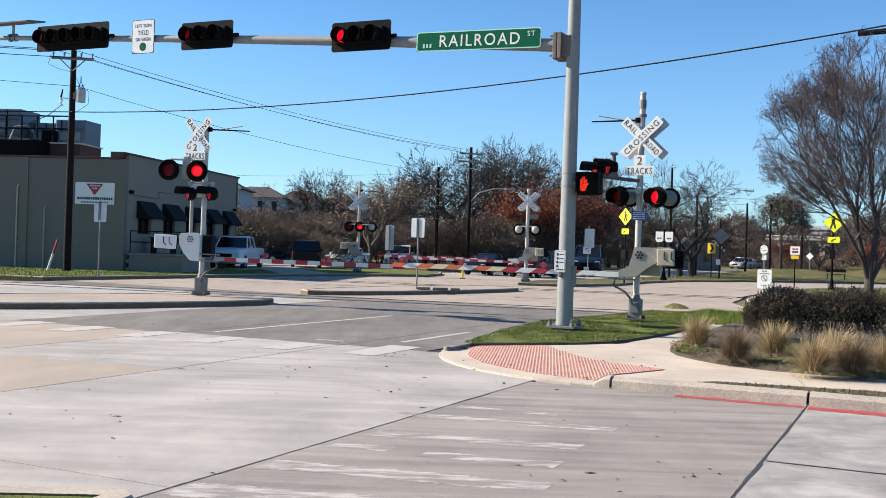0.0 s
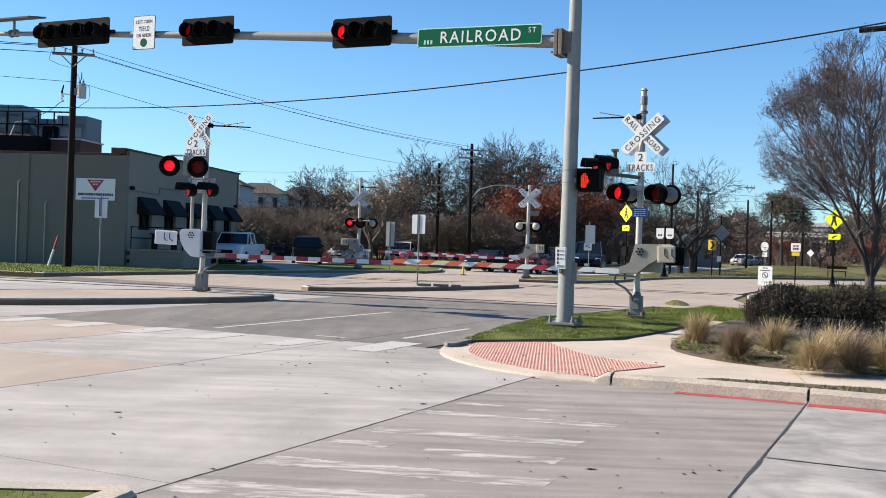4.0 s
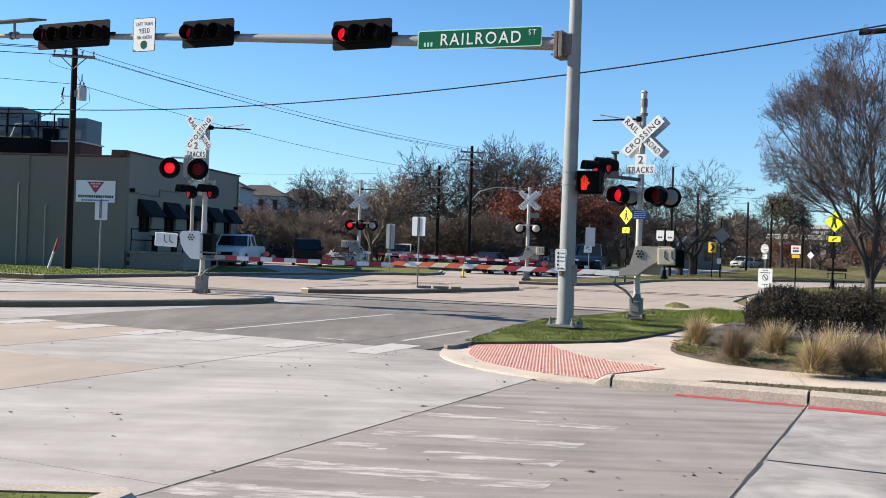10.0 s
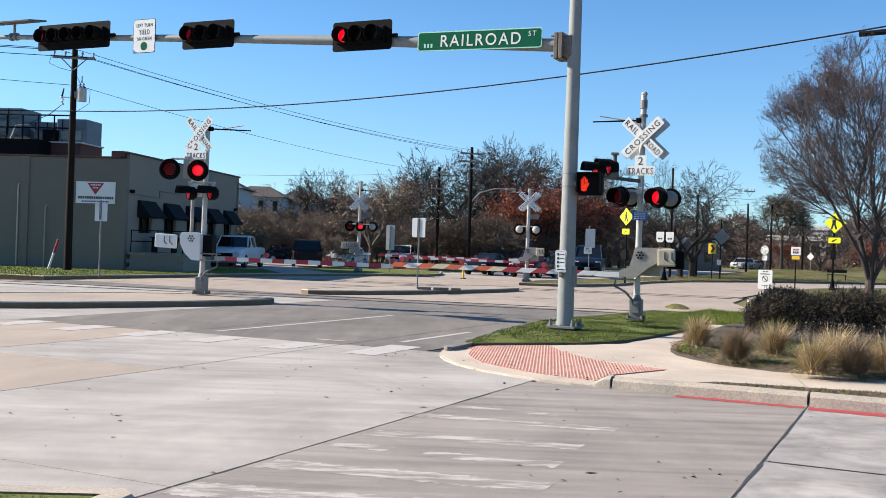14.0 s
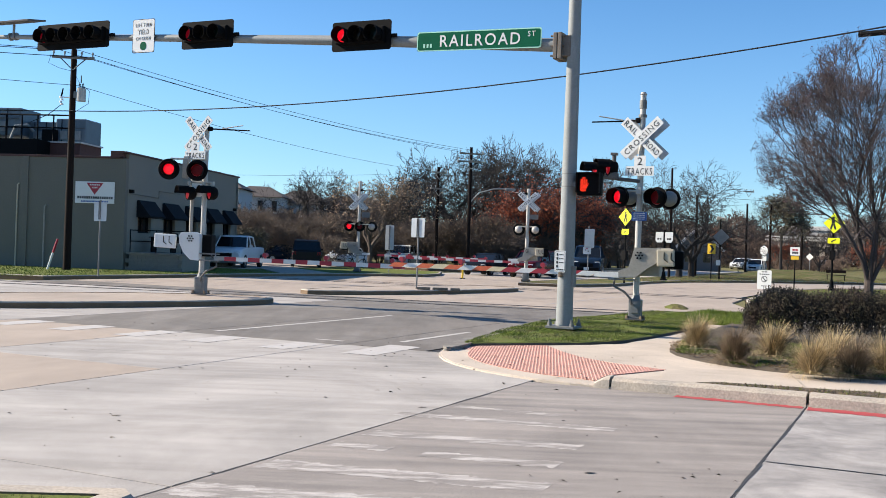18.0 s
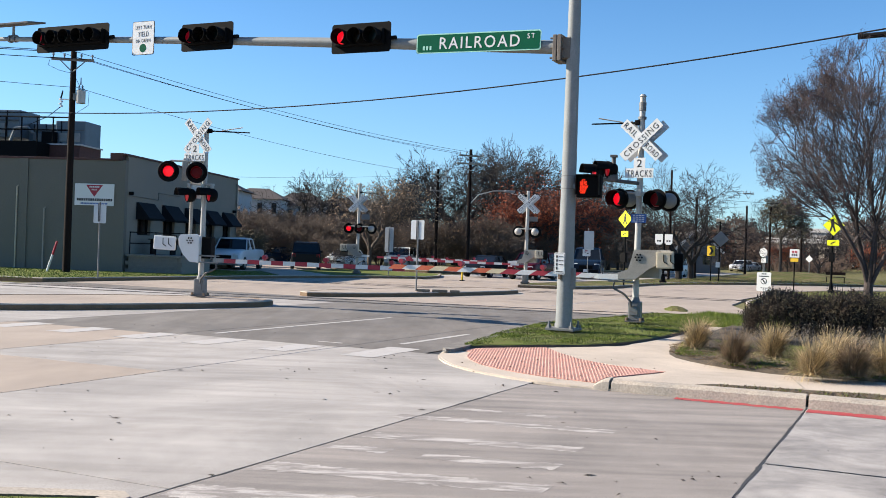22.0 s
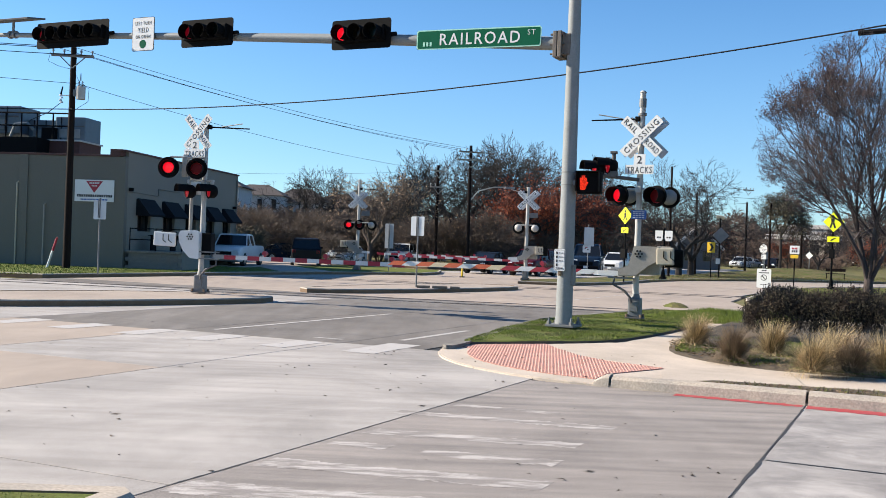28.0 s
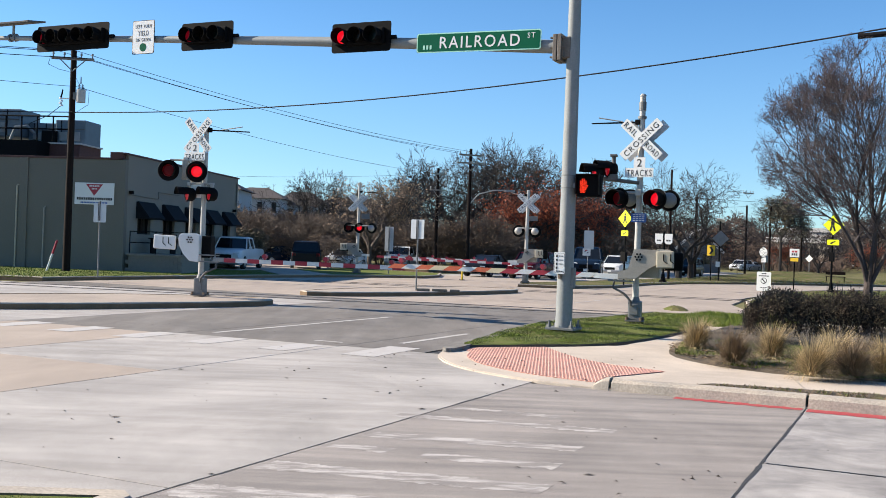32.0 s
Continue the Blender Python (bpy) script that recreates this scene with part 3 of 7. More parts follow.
# tar that has spread over two joints
def tar_line(a0, a1, b, w, seed):
    """A ragged line of tar: thin, with wide patches here and there."""
    vs, fs = [], []
    n = int((a1 - a0) / 0.045)
    for i in range(n + 1):
        a = a0 + (a1 - a0) * i / n
        c = b + 0.012 * noise.noise((a * 1.7, seed, 0)) + 0.004 * noise.noise((a * 14, seed, 3))
        f = max(0.006, w * (0.5 + 0.9 * noise.noise((a * 0.9, seed, 7)) + 0.5 * noise.noise((a * 6, seed, 9))))
        l = f * (0.6 + 0.6 * noise.noise((a * 11, seed, 5)))
        vs += [(*road_xy(a, c - max(0.004, l)), 0.0025), (*road_xy(a, c + f), 0.0025)]
    fs = [(2 * i, 2 * i + 1, 2 * i + 3, 2 * i + 2) for i in range(n)]
    me = bpy.data.meshes.new("tar_joint")
    me.from_pydata(vs, [], fs)
    me.materials.append(M["tar"])
    tagged(new("tar_joint", me), "ragged tar in a joint of the concrete road", kind="structure")
tar_line(-3, 12.9, -4.5, 0.016, 1)
tar_line(-2, 12.05, -1.15, 0.026, 2)

# median islands and verges
pale = "concrete_tan"
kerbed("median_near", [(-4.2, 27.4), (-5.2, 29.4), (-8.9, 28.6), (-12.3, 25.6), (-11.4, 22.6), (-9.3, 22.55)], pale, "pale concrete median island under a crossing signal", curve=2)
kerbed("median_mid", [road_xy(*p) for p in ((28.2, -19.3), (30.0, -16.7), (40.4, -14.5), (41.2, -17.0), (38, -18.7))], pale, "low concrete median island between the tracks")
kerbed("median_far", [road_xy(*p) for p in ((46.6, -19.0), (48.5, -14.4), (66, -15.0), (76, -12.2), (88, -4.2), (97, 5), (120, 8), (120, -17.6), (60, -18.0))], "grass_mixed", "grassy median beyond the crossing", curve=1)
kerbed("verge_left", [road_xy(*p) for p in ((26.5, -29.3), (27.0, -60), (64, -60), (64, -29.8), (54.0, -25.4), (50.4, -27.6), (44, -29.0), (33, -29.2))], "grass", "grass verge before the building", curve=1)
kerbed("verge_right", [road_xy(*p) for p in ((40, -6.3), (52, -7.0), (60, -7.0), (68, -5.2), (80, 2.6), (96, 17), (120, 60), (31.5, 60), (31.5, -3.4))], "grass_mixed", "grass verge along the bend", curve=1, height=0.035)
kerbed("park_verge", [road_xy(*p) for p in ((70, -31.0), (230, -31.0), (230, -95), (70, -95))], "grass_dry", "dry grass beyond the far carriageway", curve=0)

# the near corner: kerb, ramp, walk and beds
def arc(ca, cb, r, t0, t1, n=12):
    return [(ca + r * math.cos(radians(t0 + (t1 - t0) * i / n)), cb + r * math.sin(radians(t0 + (t1 - t0) * i / n))) for i in range(n + 1)]

CORNER = (16.0, -3.5)
outer = arc(*CORNER, 3.6, 270, 180)
bm = bmesh.new()                                            # pavement surface, rising from the gutter to kerb height
walk_pts = outer + [(12.4, 60), (30, 60), (30, -7.1), (16.2, -7.1)]
pts = [road_xy(*p) for p in walk_pts]
prism(bm, pts if area(pts) > 0 else pts[::-1], -0.2, 0.020)
piece("pavement_base", bm, M["concrete_walk"], "pale concrete pavement at the street corner", kind="structure")

def sheet(name, pts, z, key, label, low=None, kind="structure"):
    p = [road_xy(*q) for q in pts]
    if area(p) < 0:
        p = p[::-1]
    bm = bmesh.new()
    prism(bm, p, 0.0 if low is None else low, z)
    return piece(name, bm, M[key], label, kind=kind)

sheet("pavement_walk", [(12.7, -2.9), (12.7, 60), (16.2, 60), (16.2, -0.6), (16.9, -3.3), (30, -4.1), (30, -4.9), (18.4, -4.9), (17.5, -6.2), (16.5, -5.5), (15.5, -4.8), (14.7, -3.3), (14.1, -3.2)], 0.03, "concrete_walk", "pale concrete pavement with a broad bend")
for b in (-1.45, 2.4, 6.2, 10.0):
    strip("pavement_joint", ((12.75, b + 0.42), (15.75, b - 0.30), (15.75, b - 0.27), (12.75, b + 0.45)), "concrete_kerb", "tooled joint in the pavement", z=0.034)

# kerb along the near street, ending in a rounded nose
def kerb_run(b0, b1, drop=0.0):
    bm = bmesh.new()
    prof = [(12.38, -0.02), (12.40, 0.11), (12.45, 0.145), (12.60, 0.15), (12.62, -0.02)]
    n = 8
    prev = None
    for i in range(n + 1):
        t = i / n
        b = b0 + (b1 - b0) * t
        f = 1.0 - drop * (1 - t) ** 2
        cur = [bm.verts.new((*road_xy(a, b), z * f if z > 0 else z)) for a, z in prof]
        if prev:
            bridge(bm, prev, cur)
        else:
            bm.faces.new(cur)
        prev = cur
    bm.faces.new(prev[::-1])
    piece("kerb", bm, M["concrete_kerb"], "weathered concrete kerb along the near street", kind="structure")
kerb_run(-3.66, -3.46, 0.6)
kerb_run(-3.43, -1.16, 0.12)
for b in (-1.13, 6.0, 13.2):
    kerb_run(b, b + 7.1)
sheet("verge_strip", [(12.61, -2.6), (12.61, 40), (13.36, 40), (13.36, -0.3), (13.02, -2.3)], 0.125, "soil", "thin strip of dry grass behind the kerb")

def lawn(name, pts, height, key, label, times=2, rim=0.10):
    """A raised lawn: uneven turf with a bare earthen edge."""
    o = [road_xy(*q) for q in smooth_outline(pts, times)]
    if area(o) < 0:
        o = o[::-1]
    bm = bmesh.new()
    prev = None
    for d, z in ((0.0, -0.03), (0.0, height - 0.06), (rim * 0.5, height - 0.015), (rim, height)):
        ps = inset(o, d)
        cur = [bm.verts.new((x, y, z + (0.02 * noise.noise((x * 2.2, y * 2.2, 4.0)) if z > 0 else 0))) for x, y in ps]
        if prev:
            bridge(bm, prev, cur)
        prev = cur
    bm.faces.new(prev)
    bmesh.ops.recalc_face_normals(bm, faces=bm.faces[:])
    for f in bm.faces:
        f.material_index = 1 if len(f.verts) == 4 and min(v.co.z for v in f.verts) < height - 0.05 else 0
    bmesh.ops.triangulate(bm, faces=[f for f in bm.faces if len(f.verts) > 4])
    ob = piece(name, bm, M[key], label, kind="structure")
    ob.data.materials.append(M["soil"])
    return ob


bm = bmesh.new()                                            # kerb along the road, ending in a low rounded nose
prof = smooth_outline([(30, -7.2), (23.0, -8.02), (19.2, -7.72), (16.6, -7.32), (15.1, -7.02), (14.9, -6.82), (15.4, -6.78), (17.4, -7.06), (19.4, -7.45), (23.0, -7.8), (30, -7.0)], 2)
p = [road_xy(*q) for q in prof]
prism(bm, p if area(p) > 0 else p[::-1], -0.05, 0.085)
bmesh.ops.bevel(bm, geom=[e for e in bm.edges if all(v.co.z > 0.05 for v in e.verts)], offset=0.03, segments=2, affect="EDGES")
piece("kerb", bm, M["concrete_block"], "weathered grey concrete kerb round the grass corner", kind="structure")
GRASS_PATCH = [(15.7, -6.95), (16.4, -7.18), (19.2, -7.62), (22.6, -8.0), (27.0, -7.25), (30, -6.9), (30, -4.75), (22.2, -4.62), (19.8, -4.8), (18.3, -5.02), (17.2, -5.78), (16.1, -6.75)]
lawn("grass_corner", GRASS_PATCH, 0.085, "grass", "mown grass round the signal pole")
BED = [(15.75, 60), (15.72, -0.4), (15.58, -1.74), (15.85, -2.5), (16.38, -3.18), (17.2, -3.78), (18.6, -4.1), (20.6, -4.28), (30, -4.4), (30, 60)]
lawn("planting_bed", BED, 0.095, "soil", "bare planting bed with dry weeds", times=1, rim=0.35)

# tactile paving: a curved red panel with rows of domes
ramp = [(15.6, -6.85), (16.5, -6.78), (17.42, -6.12), (16.4, -5.46), (15.6, -4.84), (15.1, -4.22), (14.78, -3.3), (13.5, -3.8), (12.85, -3.76)] + arc(16.0, -3.5, 3.15, 188, 258, 10)
bm = bmesh.new()
p = [road_xy(*q) for q in ramp]
prism(bm, p if area(p) > 0 else p[::-1], 0.0, 0.033)
tactile = piece("tactile_paving", bm, M["tactile_base"], "brick-red tactile paving panel on the kerb ramp", kind="structure")

def inside(pt, poly):
    x, y = pt
    hit = False
    for (x0, y0), (x1, y1) in zip(poly, poly[1:] + poly[:1]):
        if (y0 > y) != (y1 > y) and x < (x1 - x0) * (y - y0) / (y1 - y0) + x0:
            hit = not hit
    return hit

vs, fs = [], []
GX, GY = math.sin(radians(6)), math.cos(radians(6))         # the rows of domes run across the near street
for i in range(-90, 90):
    for j in range(-90, 90):
        x, y = 2.0 + 0.047 * (GY * i + GX * j), 16.0 + 0.047 * (GY * j - GX * i)
        if inside((RX * x + RY * y, RY * x - RX * y), ramp):
            k = len(vs)
            for ring_r, z in ((0.0175, 0.033), (0.012, 0.0368)):
                vs += [(x + ring_r * math.cos(t), y + ring_r * math.sin(t), z) for t in (0.5, 1.75, 3.0, 4.27, 5.5)]
            fs += [(k + q, k + (q + 1) % 5, k + 5 + (q + 1) % 5, k + 5 + q) for q in range(5)] + [tuple(range(k + 5, k + 10))]
me = bpy.data.meshes.new("domes")
me.from_pydata(vs, [], fs)
me.materials.append(M["tactile_red"])
tagged(part("domes", me, M["tactile_red"], tactile), kind="stuff")
sheet("ramp_edge", [(15.3, -7.03)] + arc(16.0, -3.5, 3.56, 258, 182, 12) + [(12.5, -3.5), (12.85, -3.62)] + arc(16.0, -3.5, 3.13, 185, 260, 12), 0.025, "concrete_walk", "pale concrete edge of the kerb ramp")

# kerb and grass beside the camera
kerbed("grass_near", [road_xy(*p) for p in ((4.84, -4.28), (4.54, -4.92), (3.34, -7.2), (-8, -30), (-8, -3.6), (3.9, -3.98), (4.74, -4.14))], "grass", "mown grass at the near corner", curve=0, width=0.2)
sheet("parking_lot", [(47.0, -34.3), (54.2, -35.3), (63.6, -37.2), (63.6, -56), (56, -56), (53.2, -38.9), (47.2, -37.0)], 0.165, "concrete_tan", "pale concrete parking lot beside the building", low=0.02)
sheet("lot_drive", [(43.6, -29.3), (47.4, -28.6), (53.6, -35.15), (49.4, -34.6)], 0.160, "concrete_tan", "pale concrete drive across the verge", low=0.02)
sheet("apron", [(25.0, -7.06), (44.0, -7.06), (44.0, -6.75), (39.5, -6.45), (34.0, -4.9), (32.4, -4.5), (31.6, -5.4), (33.0, -6.1), (25.0, -6.5)], 0.012, "concrete_tan", "pale concrete apron beside the tracks", low=-0.1)
bm = bmesh.new()                                            # a small grassy hump beside the tracks
n = 16
rows = []
for f, z in ((1.0, 0.0), (0.8, 0.05), (0.5, 0.10), (0.2, 0.13)):
    rows.append([bm.verts.new((7.55 + f * 0.32 * math.cos(k * 2 * math.pi / n) + 0.07 * math.sin(3 * k), 33.1 + f * 0.9 * math.sin(k * 2 * math.pi / n), z * (1 + 0.15 * math.sin(k * 1.7)))) for k in range(n)])
for p, q in zip(rows, rows[1:]):
    bridge(bm, p, q)
bm.faces.new(rows[-1])
piece("grass_hump", bm, M["grass_mixed"], "small hump of earth and grass beside the tracks", kind="structure", smooth=True)

bm = bmesh.new()                                            # a low grassy mound beyond the bend
mound = []
for j in range(15):
    for i in range(21):
        x, y = (i - 10) * 0.95, (j - 7) * 1.2
        r2 = (x / 5.6) ** 2 + (y / 5.0) ** 2
        mound.append(bm.verts.new((33.5 + x, 98 + y, 0.10 + 0.75 * math.exp(-r2) - 0.14 * min(1.0, r2 / 3.0) + 0.05 * math.sin(i * 1.7 + j))))
for j in range(14):
    for i in range(20):
        k = j * 21 + i
        bm.faces.new((mound[k], mound[k + 1], mound[k + 22], mound[k + 21]))
piece("grass_mound", bm, M["grass_mixed"], "low mound of dry winter grass", kind="structure", smooth=True)

def tufts_of_grass(name, poly, count, z, key, label, h=(0.03, 0.08), seed=1, w=0.008, clump=0.0):
    """Blades of grass scattered over an outline given in road coordinates."""
    rnd = random.Random(seed)
    a0, a1 = min(p[0] for p in poly), max(p[0] for p in poly)
    b0, b1 = min(p[1] for p in poly), max(p[1] for p in poly)
    vs, fs = [], []
    while len(fs) < count:
        a, b = rnd.uniform(a0, a1), rnd.uniform(b0, b1)
        if not inside((a, b), poly):
            continue
        x, y = road_xy(a, b)
        if clump and 0.35 + clump * noise.noise((x * 1.3, y * 1.3, seed)) < rnd.random():
            continue
        t, hh, lean = rnd.uniform(0, 6.28), rnd.uniform(*h), rnd.uniform(0, 0.05)
        k = len(vs)
        vs += [(x - w * math.cos(t), y - w * math.sin(t), z), (x + w * math.cos(t), y + w * math.sin(t), z), (x + lean * math.sin(t * 3), y + lean * math.cos(t * 5), z + hh)]
        fs.append((k, k + 1, k + 2))
    me = bpy.data.meshes.new(name)
    me.from_pydata(vs, [], fs)
    me.materials.append(M[key])
    return tagged(new(name, me), label, "grass", kind="stuff")

for key, count, seed, h in (("grass_blade", 52000, 2, (0.012, 0.045)), ("straw_green", 26000, 21, (0.015, 0.055)), ("bed_straw", 15000, 22, (0.008, 0.03))):
    tufts_of_grass("grass_blades", [(15.95, -6.98), (16.6, -7.12), (19.2, -7.58), (22.6, -7.92), (29.5, -6.9), (29.5, -4.8), (22.2, -4.68), (18.4, -5.08), (17.2, -5.9)], count, 0.075, key, "blades of mown grass round the signal pole", seed=seed, w=0.006, h=h, clump=1.6)
tufts_of_grass("grass_blades", [(2, -4.3), (4.45, -4.42), (4.35, -5.0), (3.1, -7.2), (2, -8.5)], 12000, 0.13, "grass_blade", "blades of mown grass at the near corner", seed=3, h=(0.01, 0.035), w=0.003)
tufts_of_grass("grass_blades", [(15.7, 3), (15.6, -1.6), (15.9, -2.5), (17.2, -3.7), (20.5, -4.2), (20.5, 3)], 26000, 0.07, "grass_blade", "sparse green weeds in the bed", seed=4, h=(0.02, 0.07), clump=1.5)
tufts_of_grass("grass_blades", [(25.5, -6.4), (32.0, -5.9), (31.4, -5.2), (32, -3), (25.5, -3)], 20000, 0.0, "grass_blade", "short grass beside the tracks", seed=8, h=(0.03, 0.16), w=0.015)
tufts_of_grass("dry_grass", [(12.62, -2.5), (12.62, 12), (13.34, 12), (13.34, -0.4), (13.0, -2.2)], 9000, 0.12, "straw_brown", "dry grass behind the kerb", seed=5, h=(0.01, 0.035))
tufts_of_grass("grass_blades", [(12.62, -2.5), (12.62, 12), (13.34, 12), (13.34, -0.4), (13.0, -2.2)], 2500, 0.12, "grass_blade", "green grass behind the kerb", seed=15, h=(0.01, 0.04))
tufts_of_grass("grass_blades", [(27.2, -60), (27, -29.5), (36, -29.5), (43.5, -29.5), (47.0, -34.2), (45, -60)], 42000, 0.13, "grass_blade", "blades of grass on the verge", seed=6, h=(0.02, 0.06), w=0.02)

FAR_VERGE = [(60, -14.5), (75, -11.5), (88, -3.6), (97, 5), (112, 5), (112, -17), (62, -17)]
tufts_of_grass("grass_blades", FAR_VERGE, 9000, 0.12, "grass_blade", "uneven grass on the median beyond the bend", seed=41, h=(0.02, 0.07), w=0.03)
tufts_of_grass("dry_grass", FAR_VERGE, 12000, 0.12, "bed_straw", "dry grass on the median beyond the bend", seed=42, h=(0.02, 0.08), w=0.03)
NEAR_VERGE = [(41, -6.0), (60, -6.6), (68, -4.6), (80, 3.4), (84, 14), (40, 14)]
tufts_of_grass("grass_blades", NEAR_VERGE, 18000, 0.02, "grass_blade", "uneven grass along the bend", seed=43, h=(0.02, 0.06), w=0.02)
tufts_of_grass("dry_grass", NEAR_VERGE, 14000, 0.02, "bed_straw", "dry grass along the bend", seed=44, h=(0.02, 0.06), w=0.02)

# leaf litter and grit on the near street
vs, fs = [], []
rnd = random.Random(12)
for i in range(260):
    a, b = rnd.uniform(2.5, 17), rnd.uniform(-14, 4)
    x, y = road_xy(a, b)
    if a > 12.3 and b > -6.8:
        continue
    s, t, k = rnd.choice((0.004, 0.006, 0.008, 0.008, 0.014, 0.014, 0.022)) , rnd.uniform(0, 6.28), len(vs)
    l = s * rnd.uniform(1, 2.6)
    c, d = math.cos(t), math.sin(t)
    vs += [(x + c * l, y + d * l, 0.004), (x - d * s, y + c * s, 0.007), (x - c * l, y - d * l, 0.004), (x + d * s, y - c * s, 0.009)]
    fs += [(k, k + 1, k + 2, k + 3)]
spots = [(12.2, -8.0), (12.6, -6.6), (13.4, -7.2), (11.6, -7.4), (8.2, -8.6), (9.4, -6.2), (14.0, -7.4), (12.0, -3.9), (11.9, -4.6), (7.2, -2.2), (7.9, -1.4), (6.9, -1.5), (7.6, -2.9), (10.4, -5.6)]
for a0, b0 in spots:                                        # small heaps of leaves, and strips of bark that lie along the street
    for i in range(rnd.randint(1, 4)):
        x, y = road_xy(a0 + rnd.gauss(0, 0.16), b0 + rnd.gauss(0, 0.22))
        s, k = rnd.uniform(0.006, 0.011), len(vs)
        l, t = s * rnd.uniform(1.5, 5.0), radians(-ROAD) + rnd.gauss(0, 0.4)
        c, d = math.cos(t), math.sin(t)
        vs += [(x + c * l, y + d * l, 0.004), (x - d * s, y + c * s, 0.016), (x - c * l, y - d * l, 0.005), (x + d * s, y - c * s, 0.012)]
        fs += [(k, k + 1, k + 2, k + 3)]
for i in range(70):                                         # leaves on the ramp and the pavement
    a, b = rnd.uniform(12.6, 16.2), rnd.uniform(-6.4, -2.4)
    if not inside((a, b), ramp) and i % 3:
        continue
    x, y = road_xy(a, b)
    s, t, k = rnd.choice((0.008, 0.010, 0.016)), rnd.uniform(0, 6.28), len(vs)
    l, c, d = s * rnd.uniform(1, 2.4), math.cos(t), math.sin(t)
    vs += [(x + c * l, y + d * l, 0.042), (x - d * s, y + c * s, 0.048), (x - c * l, y - d * l, 0.042), (x + d * s, y - c * s, 0.052)]
    fs += [(k, k + 1, k + 2, k + 3)]
me = bpy.data.meshes.new("leaf_litter")
me.from_pydata(vs, [], fs)
me.materials.append(M["litter"])
tagged(new("leaf_litter", me), "dry leaves and grit scattered on the concrete road", "leaf litter", kind="stuff")

# fallen leaves and straw in the planting bed
vs, fs = [], []
rnd = random.Random(31)
for i in range(6000):
    a, b = rnd.uniform(15.6, 19.4), rnd.uniform(-4.2, 3.5)
    if not inside((a, b), BED):
        continue
    x, y = road_xy(a, b)
    s, t, k = rnd.uniform(0.006, 0.02), rnd.uniform(0, 6.28), len(vs)
    l, c, d = s * rnd.uniform(1, 4), math.cos(t), math.sin(t)
    vs += [(x + c * l, y + d * l, 0.10), (x - d * s, y + c * s, 0.108), (x - c * l, y - d * l, 0.10), (x + d * s, y - c * s, 0.11)]
    fs += [(k, k + 1, k + 2, k + 3)]
me = bpy.data.meshes.new("bed_litter")
me.from_pydata(vs, [], fs)
me.materials.append(M["bed_straw"])
tagged(new("bed_litter", me), "dry leaves and straw on the planting bed", "leaf litter", kind="stuff")

# ---------------------------------------------------------------- traffic signal pole
SIGNAL = pose(2.53, 21.09, 0.08, 0, 0, -ROAD)
FLASHERS = []                                     # lamp discs that flash, with the phase in which each is lit


def arm_z(s):
    return 5.82 + 1.08 * (s / 16.5) + 0.04 * math.sin(math.pi * s / 16.5)


